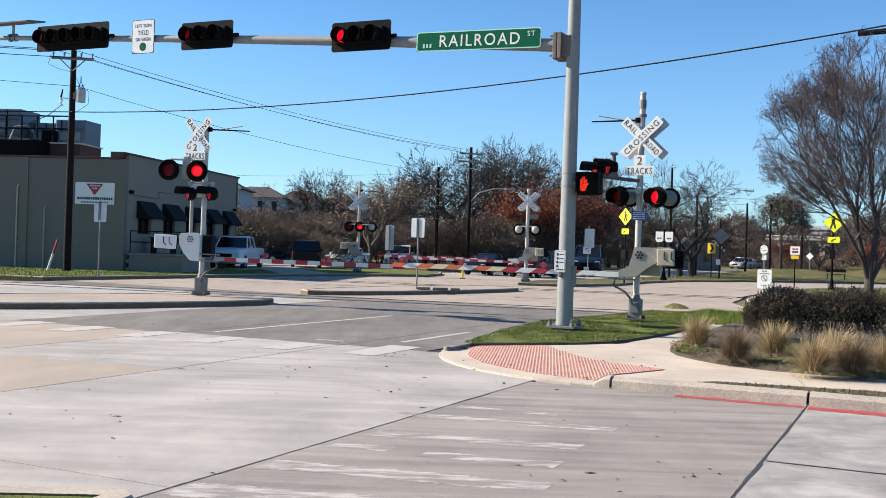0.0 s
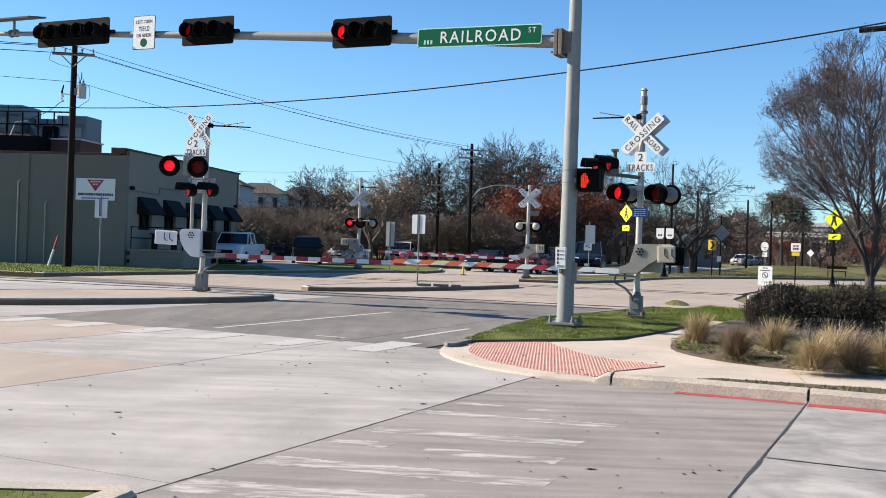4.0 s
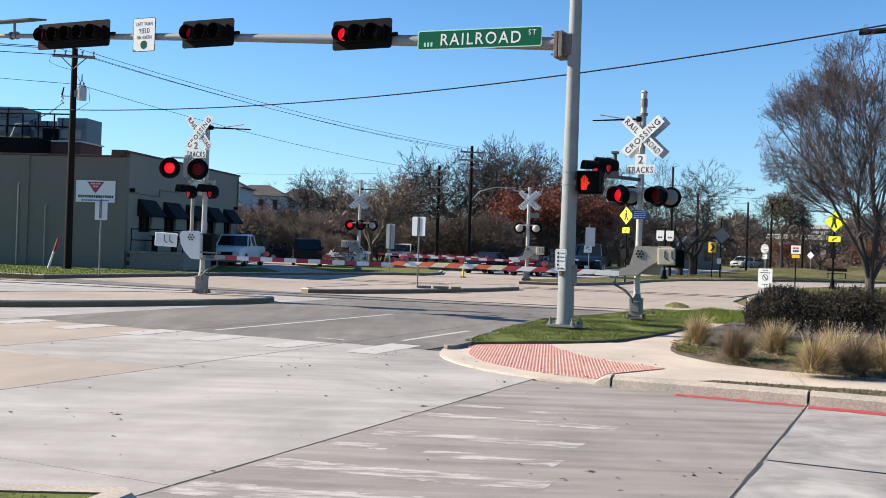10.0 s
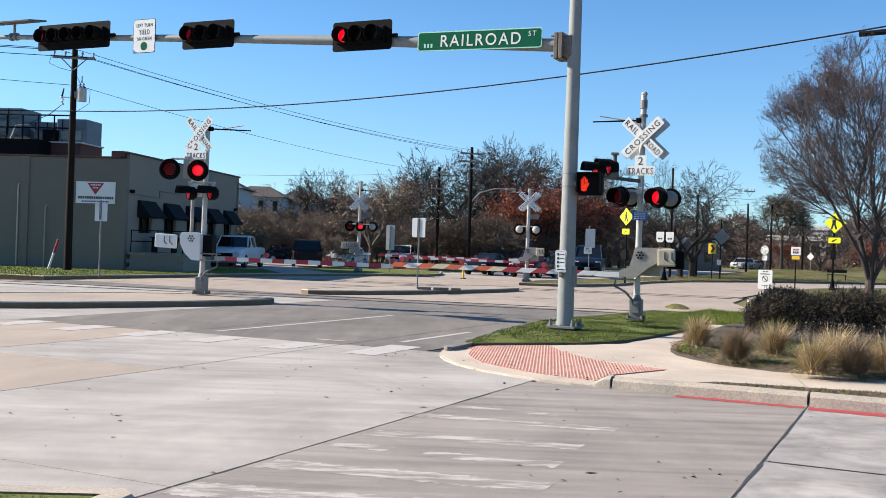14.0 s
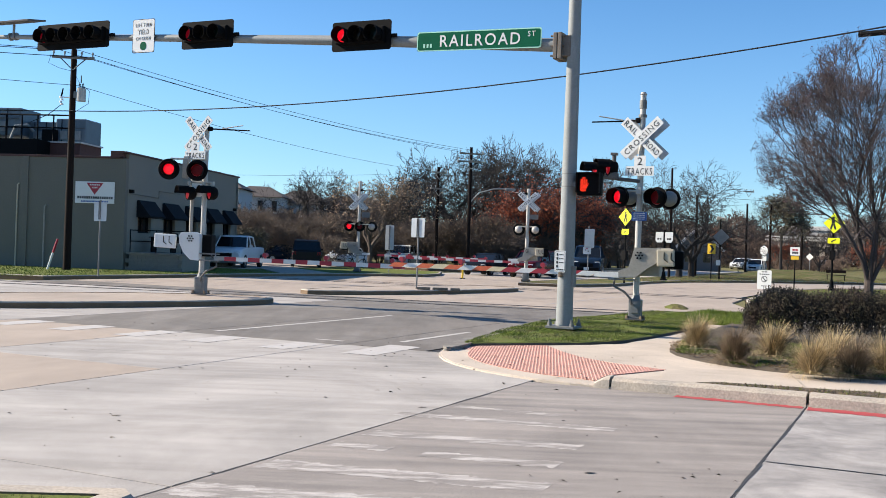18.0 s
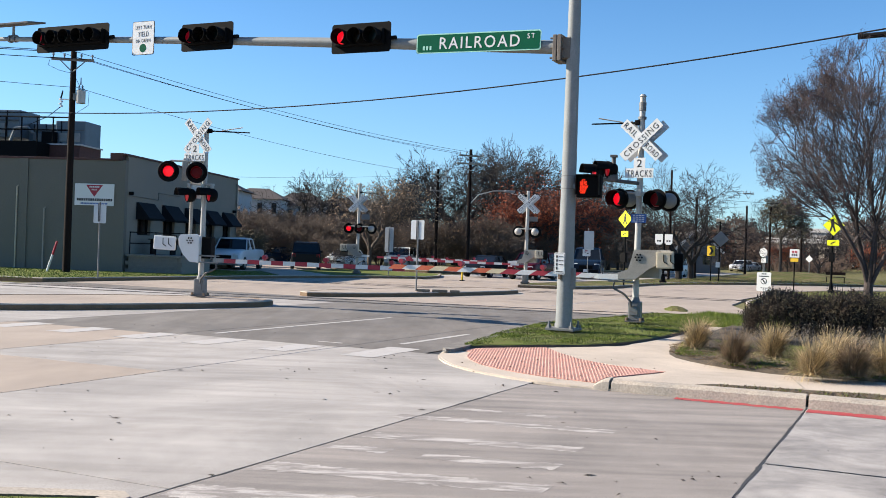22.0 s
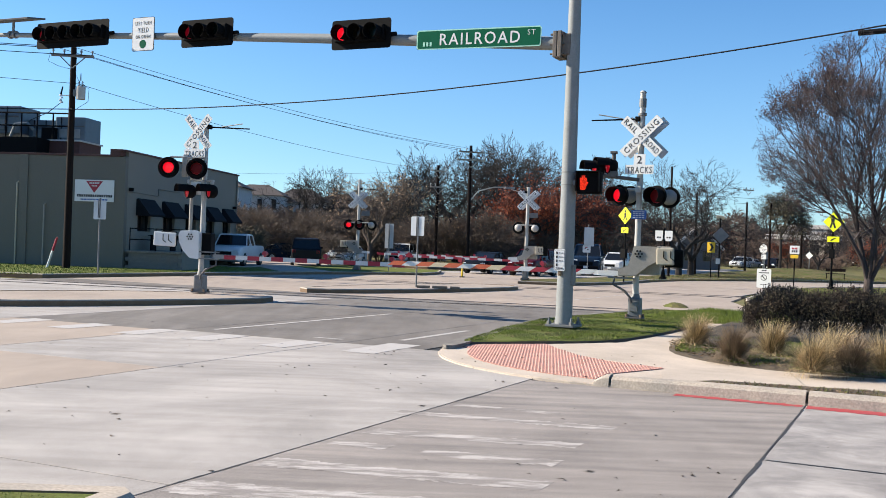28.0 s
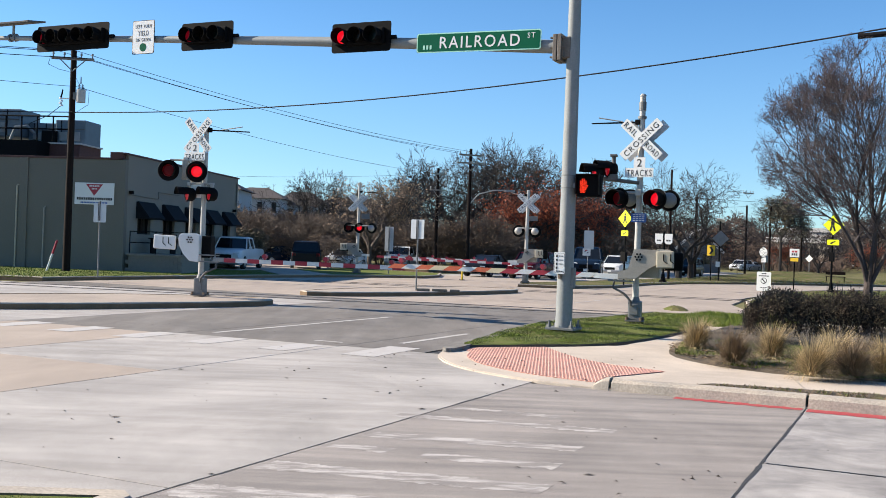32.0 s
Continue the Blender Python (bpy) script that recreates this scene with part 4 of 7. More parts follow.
def signal_pole():
    t = thing("traffic_signal_pole", SIGNAL, "tall galvanised steel signal pole with a long mast arm", "signal pole")
    bm = bmesh.new()
    box(bm, (0, 0, 0.065), (0.60, 0.60, 0.05), bevel=0.008)
    part("base_plate", bm, M["galvanised_dull"], t)
    for x in (-0.235, 0.235):
        for y in (-0.235, 0.235):
            bm = bmesh.new()
            cyl(bm, (x, y, 0.08), (x, y, 0.23), 0.024, n=8)
            cyl(bm, (x, y, 0.088), (x, y, 0.15), 0.055, n=6)
            part("anchor_bolt", bm, M["galvanised_dull"], t)
    bm = bmesh.new()
    cyl(bm, (0, 0, 0.085), (0, 0, 7.6), 0.172, 0.120, n=24)
    part("pole", bm, M["galvanised"], t, smooth=True)
    for z in (2.92, 3.18):
        bm = bmesh.new()
        cyl(bm, (0, 0, z), (0, 0, z + 0.02), 0.157, n=24)
        part("band", bm, M["galvanised_dull"], t)
    bm = bmesh.new()
    for x in (-0.335, -0.235):                        # two flange plates bolted face to face
        box(bm, (x, 0.0, 5.80), (0.085, 0.44, 0.54), bevel=0.012)
    box(bm, (-0.12, 0.0, 5.80), (0.20, 0.30, 0.44), bevel=0.03)
    for z in (5.60, 5.80, 6.00):
        for y in (-0.17, 0.17):
            cyl(bm, (-0.44, y, z), (-0.15, y, z), 0.022, n=6)
    part("clamp", bm, M["weathered_steel"], t, "rust-stained bolted steel flange of the mast arm")
    bm = bmesh.new()
    ss = [0.1 + 16.6 * i / 24 for i in range(25)]
    tube(bm, [(-s, 0, arm_z(s)) for s in ss], [0.145 - 0.088 * s / 16.6 for s in ss], n=16)
    part("mast_arm", bm, M["galvanised"], t, smooth=True)
    bm = bmesh.new()
    box(bm, (0.175, -0.02, 1.1), (0.07, 0.14, 0.42), bevel=0.01)
    part("hand_hole_box", bm, M["galvanised_dull"], t)
    # push button with its sign
    bm = bmesh.new()
    prism(bm, rounded(0.235, 0.44, 0.03), -0.262, -0.256, "y", Matrix.Translation((-0.05, 0.0, 1.40)))
    plate = part("button_sign", bm, M["white_sheet"], t, "white push-button instruction plate")
    bm = bmesh.new()
    prism(bm, rounded(0.21, 0.40, 0.025), -0.2640, -0.2625, "y", Matrix.Translation((-0.05, 0.0, 1.40)))
    part("border", bm, M["sign_black"], plate)
    bm = bmesh.new()
    prism(bm, rounded(0.198, 0.39, 0.022), -0.2655, -0.2645, "y", Matrix.Translation((-0.05, 0.0, 1.40)))
    part("face", bm, M["white_sheet"], plate)
    for i, z in enumerate((1.54, 1.46, 1.38, 1.30)):
        bar_row("symbol", plate, -0.105, -0.268, z, 0.045, 0.05, M["sign_black"])
        if i < 3:
            bar_row("writing", plate, -0.02, -0.268, z, 0.09, 0.016, M["sign_black"], 3)
    bar_row("writing", plate, -0.05, -0.268, 1.235, 0.15, 0.02, M["sign_black"], 4)
    bm = bmesh.new()
    box(bm, (-0.05, -0.19, 1.13), (0.07, 0.10, 0.10), bevel=0.01)
    cyl(bm, (-0.05, -0.24, 1.13), (-0.05, -0.26, 1.13), 0.03, n=12)
    part("push_button", bm, M["rusty_steel"], t)
    return t


signal_pole()


def at_arm(s, dz=0.0, fwd=0.0, yaw=0.0):
    return SIGNAL @ pose(-s, -fwd, arm_z(s) + dz, 0, 0, yaw)


def visor(bm, x, z, r, length, y0=-0.02, span=200, droop=0.0):
    """A tunnel hood open below, pointing to -Y."""
    n = 14
    rows = []
    for y, rr in ((y0, r), (y0 - length, r * 1.02)):
        for k in (0, 0.006):
            rows.append([bm.verts.new((x + (rr - k) * math.cos(a), y, z + (rr - k) * math.sin(a) - (droop if y < y0 else 0)))
                         for a in (radians(90 - span / 2 + span * i / n) for i in range(n + 1))])
    a, b, c, d = rows
    for p, q in ((a, c), (d, b)):
        for i in range(n):
            bm.faces.new((p[i], p[i + 1], q[i + 1], q[i]))
    for p, q in ((c, d),):
        for i in range(n):
            bm.faces.new((p[i], p[i + 1], q[i + 1], q[i]))


def disc(bm, x, y, z, r, n=20, bulge=0.02):
    c = bm.verts.new((x, y - bulge, z))
    rim = [bm.verts.new((x + r * math.cos(2 * math.pi * i / n), y, z + r * math.sin(2 * math.pi * i / n))) for i in range(n)]
    mid = [bm.verts.new((x + 0.6 * r * math.cos(2 * math.pi * i / n), y - bulge * 0.75, z + 0.6 * r * math.sin(2 * math.pi * i / n))) for i in range(n)]
    bridge(bm, rim, mid)
    for i in range(n):
        bm.faces.new((mid[i], mid[(i + 1) % n], c))


def signal_head(s, sections, width, height, yaw, lit, tilt=0.0, lift=0.0):
    label = f"black horizontal {['', '', '', 'three', '', 'five'][sections]}-lens traffic signal" + (" with its red lens lit" if lit == "bright" else " hung on the mast arm")
    t = thing("traffic_signal", at_arm(s, lift, 0.20, yaw) @ pose(0, 0, 0, 0, tilt, 0), label, "traffic signal", "traffic signals on the mast arm")
    bm = bmesh.new()
    prism(bm, rounded(width, height, 0.06), -0.01, 0.005, "y")
    part("backplate", bm, M["black_matt"], t)
    bm = bmesh.new()
    box(bm, (0, -0.02, 0), (width - 0.26, 0.2, 0.36), bevel=0.03)
    part("housing", bm, M["black_paint"], t)
    bm = bmesh.new()
    box(bm, (0, 0.13, 0), (0.1, 0.14, 0.34), bevel=0.01)
    part("bracket", bm, M["black_matt"], t)
    bm = bmesh.new()
    cyl(bm, (width / 2 - 0.02, 0.06, -0.02), (width / 2 + 0.10, 0.06, -0.02), 0.045, n=10)
    part("end_cap", bm, M["black_matt"], t)
    step = (width - 0.28) / sections
    for i in range(sections):
        x = -width / 2 + 0.14 + step * (i + 0.5)
        bm = bmesh.new()
        visor(bm, x, 0, min(0.172, step * 0.47), 0.24, -0.12, 306)
        part("visor", bm, M["black_paint"], t)
        bm = bmesh.new()
        disc(bm, x, -0.122, 0, 0.145)
        key = ("lens_lit" if lit == "bright" else "lens_dim") if i == 0 and lit else ("lens_amber_off" if i == 1 else "lens_green_off")
        part("lens", bm, M[key], t, "lit red lens" if i == 0 and lit else "", smooth=True)


signal_head(4.885, 3, 1.50, 0.66, 0, "bright", lift=0.076)
signal_head(9.135, 3, 1.52, 0.66, 0, "dim", lift=0.055)
signal_head(13.43, 5, 2.44, 0.67, 0, "dim", lift=-0.008)

# street name sign
t = thing("street_name_sign", at_arm(2.075, 0.045, 0.17, 0) @ pose(0, 0, 0, 0, 1.0, 0), "long green street name sign with white letters on the mast arm", "street sign")
bm = bmesh.new()
prism(bm, rounded(2.86, 0.42, 0.05), -0.004, 0.004, "y")
part("edge", bm, M["sign_mint"], t, "pale mint border")
bm = bmesh.new()
prism(bm, rounded(2.81, 0.37, 0.04), -0.0075, -0.0045, "y")
panel = part("panel", bm, M["sign_green"], t)
lettering("name_lettering", "RAILROAD", 0.255, 1.84, M["white_sheet"], panel, pose(0.045, -0.009, 0.0), weight=0.008)
lettering("suffix_lettering", "ST", 0.11, 0.17, M["white_sheet"], panel, pose(1.215, -0.009, 0.085))
bar_row("block_writing", panel, -1.17, -0.009, -0.095, 0.24, 0.09, M["sign_mint"], 3, 0.45)
for x in (-0.9, 0.9):
    bm = bmesh.new()
    box(bm, (x, 0.06, 0), (0.08, 0.12, 0.3))
    part("bracket", bm, M["galvanised_dull"], t)

# yield sign on the arm
t = thing("turn_sign", at_arm(11.15, 0.02, 0.14, 0), "white turn sign with black words and a green spot", "traffic sign")
bm = bmesh.new()
prism(bm, rounded(0.70, 0.84, 0.05), -0.004, 0.004, "y")
part("edge", bm, M["sign_black"], t)
bm = bmesh.new()
prism(bm, rounded(0.67, 0.81, 0.045), -0.0075, -0.0045, "y")
panel = part("panel", bm, M["white_sheet"], t)
for body, z, h, w in (("LEFT TURN", 0.27, 0.085, 0.50), ("YIELD", 0.10, 0.12, 0.33), ("ON GREEN", -0.065, 0.085, 0.46)):
    lettering("lettering", body, h, w, M["sign_black"], panel, pose(0, -0.009, z))
bm = bmesh.new()
prism(bm, [(0.105 * math.cos(a * math.pi / 12), 0.105 * math.sin(a * math.pi / 12)) for a in range(24)], -0.0105, -0.008, "y", Matrix.Translation((0, 0, -0.25)))
part("spot", bm, M["sign_green"], panel, "dark green spot")
bm = bmesh.new()
box(bm, (0, 0.06, 0), (0.06, 0.12, 0.3))
part("bracket", bm, M["galvanised_dull"], t)

# solar panel on the arm
t = thing("solar_panel", at_arm(15.75, 0.04, 0.0), "dark solar panel on a short post on the mast arm", "solar panel")
bm = bmesh.new()
cyl(bm, (0, 0, 0.04), (0, 0, 0.30), 0.035, n=10)
part("post", bm, M["galvanised"], t)
bm = bmesh.new()
for x in (-0.09, 0.09):
    cyl(bm, (x - 0.03, 0, -0.03), (x + 0.03, 0, -0.03), 0.105, n=14)
part("clamp", bm, M["galvanised_dull"], t)
bm = bmesh.new()
box(bm, (0, 0, 0.36), (1.66, 0.62, 0.045), pose(0, 0, 0, 9, 0, 0), bevel=0.005)
part("panel", bm, M["steel_dark"], t, "dark grey underside of the solar panel")

# pedestrian signal beside the pole
t = thing("pedestrian_signal", SIGNAL @ pose(0.46, -0.05, 2.98, 0, 0, 2), "black pedestrian signal with a lit orange hand", "pedestrian signal")
bm = bmesh.new()
box(bm, (0, 0, 0), (0.50, 0.22, 0.46), bevel=0.035)
part("housing", bm, M["black_paint"], t)
bm = bmesh.new()
for s in (-1, 1):
    box(bm, (s * 0.235, -0.16, 0.02), (0.014, 0.12, 0.40))
box(bm, (0, -0.16, 0.222), (0.48, 0.12, 0.014))
part("hood", bm, M["black_paint"], t)
bm = bmesh.new()
box(bm, (-0.28, 0, 0.0), (0.14, 0.06, 0.10))
part("bracket", bm, M["galvanised_dull"], t)
bm = bmesh.new()                                            # rows of small lit dots in the outline of a palm
palm = [(-0.06, -0.155), (0.04, -0.155), (0.066, -0.07), (0.118, 0.005), (0.095, 0.02), (0.062, -0.025), (0.062, 0.0), (-0.072, 0.0), (-0.072, -0.08)]
fingers = [[(x - 0.016, -0.01), (x + 0.016, -0.01), (x + 0.016, h), (x - 0.016, h)] for x, h in ((-0.055, 0.095), (-0.019, 0.145), (0.017, 0.138), (0.052, 0.09))]
for i in range(-8, 9):
    for j in range(-11, 11):
        x, z = (i + 0.5 * (j % 2)) * 0.0165, j * 0.0145
        if any(inside((x, z), f) for f in [palm] + fingers):
            bm.faces.new(ring(bm, (x - 0.10, -0.114, z), (0, -1, 0), 0.0072, 6))
part("raised_palm_symbol", bm, M["hand_glow"], t, "glowing orange palm symbol")


# ---------------------------------------------------------------- railway crossing signals
def crossing_lamp(parent, x, y, z, yaw, phase=None, key="lens_dark", r=0.29, hood=276, case="silver_paint"):
    """A round black target with a hood, a silver case and a red lens. phase 0 or 1: it flashes."""
    m = pose(x, y, z, 0, 0, yaw)
    bm = bmesh.new()
    n = 28
    rings = [[bm.verts.new((rr * math.cos(2 * math.pi * i / n), yy, rr * math.sin(2 * math.pi * i / n))) for i in range(n)] for rr, yy in ((0.165, -0.012), (r - 0.01, -0.016), (r, -0.004), (r, 0.012), (0.165, 0.012))]
    for p, q in zip(rings, rings[1:]):
        bridge(bm, p, q)
    bridge(bm, rings[-1], rings[0])
    lamp = part("lamp", bm, M["black_matt"], parent, m=m, smooth=True)
    bm = bmesh.new()
    prev = None
    for rr, yy in ((0.17, 0.012), (0.185, 0.06), (0.18, 0.15), (0.13, 0.215), (0.05, 0.235)):
        cur = ring(bm, (0, yy, 0), (0, 1, 0), rr, 20)
        if prev:
            bridge(bm, prev, cur)
        prev = cur
    bm.faces.new(prev)
    part("case", bm, M[case], lamp, "rounded metal lamp case", smooth=True)
    bm = bmesh.new()
    visor(bm, 0, 0, 0.195, 0.30, -0.015, hood, 0.0)
    part("hood", bm, M["black_matt"], lamp)
    bm = bmesh.new()
    if phase is None:
        disc(bm, 0, 0, 0, 0.155)
        part("lens", bm, M[key], lamp, smooth=True)
    else:
        disc(bm, 0, -0.008, 0, 0.149, bulge=0.012)
        k = len(bm.faces)
        c = bm.verts.new((0, 0.018, 0))
        rim = [bm.verts.new((0.159 * math.cos(2 * math.pi * i / 20), 0.006, 0.159 * math.sin(2 * math.pi * i / 20))) for i in range(20)]
        for i in range(20):
            bm.faces.new((rim[i], rim[(i + 1) % 20], c))
        bm.faces.ensure_lookup_table()
        for f in bm.faces[k:]:
            f.material_index = 1
        me = done(bm, "lens", True)
        me.materials.append(M["lens_lit"])
        me.materials.append(M["lens_dark"])
        ob = part("lens", me, M["lens_lit"], lamp, "red flashing lens")
        FLASHERS.append((ob, phase))
    return lamp


def crossbuck(parent, x, y, z, back=True, word=True, lean=43, scale=1.0, yaw=0.0):
    L_, W_ = 1.22 * scale, 0.235 * scale
    for k, (sgn, dy) in enumerate(((1, 0.0), (-1, -0.012))):
        m = pose(x, y, z, 0, 0, yaw) @ pose(0, dy, 0, 0, sgn * lean, 0)
        bm = bmesh.new()
        prism(bm, rounded(L_, W_, 0.02), -0.004, 0.004, "y")
        b = part("crossbuck_blade", bm, M["white_sheet"], parent, m=m)
        if word and k == 0:
            lettering("lettering", "RAIL", 0.135 * scale, 0.39 * scale, M["sign_black"], b, pose(-0.36 * scale, -0.006, 0))
            lettering("lettering", "ROAD", 0.135 * scale, 0.40 * scale, M["sign_black"], b, pose(0.36 * scale, -0.006, 0))
        elif word:
            lettering("lettering", "CROSSING", 0.135 * scale, 1.06 * scale, M["sign_black"], b, pose(0, -0.006, 0))
        if back:
            bm = bmesh.new()
            prism(bm, rounded(L_, W_, 0.02), -0.004, 0.004, "y")
            part("crossbuck_blade", bm, M["aluminium_back"], parent, m=pose(x + 0.085, y + 0.24 + dy, z - 0.01) @ pose(0, 0, 0, 0, sgn * lean, 0))


def track_sign(parent, x, y, z, word=True, yaw=0.0):
    bm = bmesh.new()
    prism(bm, [(-0.345, -0.12), (0.345, -0.12), (0.345, 0.10), (0.14, 0.10), (0.14, 0.35), (-0.14, 0.35), (-0.14, 0.10), (-0.345, 0.10)], -0.004, 0.004, "y")
    b = part("track_count_sign", bm, M["white_sheet"], parent, m=pose(x, y, z, 0, 0, yaw))
    if word:
        lettering("lettering", "2", 0.18, 0.12, M["sign_black"], b, pose(0, -0.006, 0.22))
        lettering("lettering", "TRACKS", 0.155, 0.61, M["sign_black"], b, pose(0, -0.006, -0.02))


def gate_arm(parent, x0, x1, z, keys, lamps=(), slant=0.0, h=0.115):
    """The striped arm: one piece for each stripe, with red lamps on top."""
    side = 1 if x1 > x0 else -1
    n = len(keys)
    step = abs(x1 - x0) / n
    for i, key in enumerate(keys):
        a, b = x0 + side * i * step, x0 + side * (i + 1) * step
        lo, hi = min(a, b) + 0.001, max(a, b) - 0.001
        sk = slant * h
        bm = bmesh.new()
        prism(bm, [(lo - sk, -h / 2), (hi - sk, -h / 2), (hi + sk, h / 2), (lo + sk, h / 2)], -0.025, 0.025, "y", Matrix.Translation((0, -0.28, z)))
        part("arm_stripe", bm, M[key], parent)
    for x in lamps:
        bm = bmesh.new()
        box(bm, (x, -0.28, z + h / 2 + 0.03), (0.05, 0.05, 0.06))
        cyl(bm, (x, -0.38, z + h / 2 + 0.09), (x, -0.18, z + h / 2 + 0.09), 0.06, n=12)
        part("arm_lamp", bm, M["arm_red"], parent, "small red lamp on the arm")


def mast(parent, h, r=0.075):
    bm = bmesh.new()
    cyl(bm, (0, 0, 0.3), (0, 0, h), r, r * 0.92, n=18)
    part("mast", bm, M["silver_paint"], parent, smooth=True)
    bm = bmesh.new()
    cyl(bm, (0, 0, h), (0, 0, h + 0.05), r * 1.15, r * 0.7, n=18)
    part("cap", bm, M["silver_paint"], parent)
    bm = bmesh.new()
    box(bm, (0, 0, 0.03), (0.40, 0.40, 0.035), bevel=0.006)
    part("base_plate", bm, M["steel_dark"], parent)
    bm = bmesh.new()
    box(bm, (0, 0, 0.27), (0.29, 0.29, 0.46), bevel=0.03)
    box(bm, (0.0, -0.155, 0.30), (0.18, 0.03, 0.24), bevel=0.005)
    cyl(bm, (0, 0, 0.48), (0, 0, 0.60), 0.12, 0.085, n=14)
    part("junction_box", bm, M["galvanised_dull"], parent)
    for x in (-0.165, 0.165):
        for y in (-0.165, 0.165):
            bm = bmesh.new()
            cyl(bm, (x, y, 0.045), (x, y, 0.12), 0.034, n=6)
            part("anchor_nut", bm, M["rusty_steel"], parent)


def light_bar(parent, z, side, length):
    bm = bmesh.new()
    cyl(bm, (0, -0.02, z), (side * length, -0.05, z - 0.03), 0.022, 0.016, n=8)
    box(bm, (side * 0.1, -0.02, z), (0.12, 0.12, 0.12), bevel=0.02)
    part("wind_arm", bm, M["black_matt"], parent)
    bm = bmesh.new()
    cyl(bm, (side * 0.45, -0.04, z + 0.01), (side * length * 0.85, -0.1, z + 0.10), 0.014, n=6)
    part("rod", bm, M["silver_paint"], parent)


def mechanism(parent, side, median=False):
    """The gate machine: case, cover with bolts, throat to the arm, counterweights on the far side. side: towards the arm."""
    s = side
    cover = "white_sheet" if median else "mechanism_grey"
    if median:
        pts = [(s * 0.04, 0.94), (s * 0.04, 1.66), (-s * 0.10, 1.72), (-s * 0.50, 1.70), (-s * 0.56, 1.60), (-s * 0.54, 1.40), (-s * 0.42, 1.16), (-s * 0.22, 0.96)]
        cx, cw, ch, cz = -s * 0.92, 0.62, 0.38, 1.45
    else:
        pts = [(s * 0.38, 1.00), (s * 0.38, 1.17), (s * 0.13, 1.24), (s * 0.02, 1.72), (-s * 0.58, 1.72), (-s * 0.58, 1.40), (-s * 0.30, 1.26), (-s * 0.05, 1.02)]
        cx, cw, ch, cz = -s * 0.72, 0.40, 0.40, 1.50
    bm = bmesh.new()
    prism(bm, pts if area(pts) < 0 else pts[::-1], -0.34, -0.12, "y")
    bmesh.ops.bevel(bm, geom=bm.edges[:], offset=0.015, segments=2, affect="EDGES")
    part("gate_machine", bm, M[cover], parent, "gate machine cover")
    bm = bmesh.new()
    box(bm, (s * 0.10 if median else -s * 0.30, 0.05, 1.36), (0.40 if median else 0.50, 0.34, 0.60), bevel=0.03)
    part("motor_case", bm, M["black_matt" if median else "mechanism_grey"], parent)
    for i in range(7):
        bm = bmesh.new()
        a = i * math.pi / 3
        rr = 0.0 if i == 6 else 0.075
        x, z = -s * (0.22 if median else 0.10) + rr * math.cos(a), 1.54 + rr * math.sin(a)
        cyl(bm, (x, -0.36, z), (x, -0.338, z), 0.022, n=8)
        part("bolt", bm, M["black_matt"], parent)
    for y in (-0.28, 0.2):
        bm = bmesh.new()
        box(bm, ((cx - s * 0.3) / 2, y, 1.50), (abs(cx) - 0.1, 0.05, 0.12), bevel=0.01)
        part("weight_arm", bm, M["black_matt"], parent)
    bm = bmesh.new()
    box(bm, (cx, -0.38, cz), (cw, 0.10, ch), pose(0, 0, 0, 0, s * 2, 0), bevel=0.03)
    w = part("counterweight", bm, M["white_sheet" if median else "counterweight_tan"], parent, "pale bolted counterweight plate")
    for dx in (-0.03, 0.13):
        bm = bmesh.new()
        box(bm, (cx + dx, -0.436, cz + 0.05), (0.02, 0.012, 0.16), bevel=0.003)
        box(bm, (cx + dx + 0.045, -0.436, cz - 0.06), (0.11, 0.012, 0.018), pose(0, 0, 0, 0, 35, 0))
        part("slot", bm, M["black_matt"], w)
    bm = bmesh.new()
    box(bm, (cx - s * 0.12, 0.22, 1.46), (0.42, 0.12, 0.42), bevel=0.03)
    part("counterweight", bm, M["black_matt"], parent, "dark rear counterweight")
    for z in (0.96, 1.14):
        bm = bmesh.new()
        box(bm, (s * 0.30, -0.28, z), (0.62, 0.04, 0.035))
        part("arm_bracket", bm, M["galvanised_dull"], parent)
    if not median:
        bm = bmesh.new()
        box(bm, (s * 0.60, -0.315, 1.06), (0.5, 0.02, 0.125), bevel=0.004)
        part("arm_shoe", bm, M["arm_white"], parent, "pale bolted plate that holds the arm")
    bm = bmesh.new()
    tube(bm, [(s * 0.30, -0.1, 1.08), (s * 0.48, -0.16, 0.98), (s * 0.50, -0.2, 0.80), (s * 0.22, -0.24, 0.66), (s * 0.08, -0.22, 0.5), (s * 0.06, -0.2, 0.38)], 0.028, n=8)
    part("conduit", bm, M["steel_dark"], parent, smooth=True)


def crossarm(parent, z, x0, x1, y=-0.12):
    bm = bmesh.new()
    cyl(bm, (x0, y, z), (x1, y, z), 0.03, n=10)
    box(bm, ((x0 + x1) / 2, y / 2, z), (0.14, 0.22, 0.16), bevel=0.02)
    part("lamp_crossarm", bm, M["silver_paint"], parent)


# the near signal by the pole
t = thing("crossing_signal", pose(4.59, 24.35, 0.12, 0, 0.2, -ROAD + 4), "silver railway crossing signal with white crossbuck and lowered gate", "crossing signal", "crossing signals")
mast(t, 5.34)
bm = bmesh.new()
cyl(bm, (0, 0, 4.8), (0, 0, 4.86), 0.10, n=14)
part("collar", bm, M["galvanised_dull"], t)
bm = bmesh.new()
cyl(bm, (0, 0, 5.0), (0, 0, 5.2), 0.085, n=14)
part("bell", bm, M["galvanised_dull"], t)
light_bar(t, 4.72, -1, 1.2)
crossbuck(t, 0.02, -0.14, 4.30, yaw=-9)
track_sign(t, 0.0, -0.15, 3.53, yaw=-9)
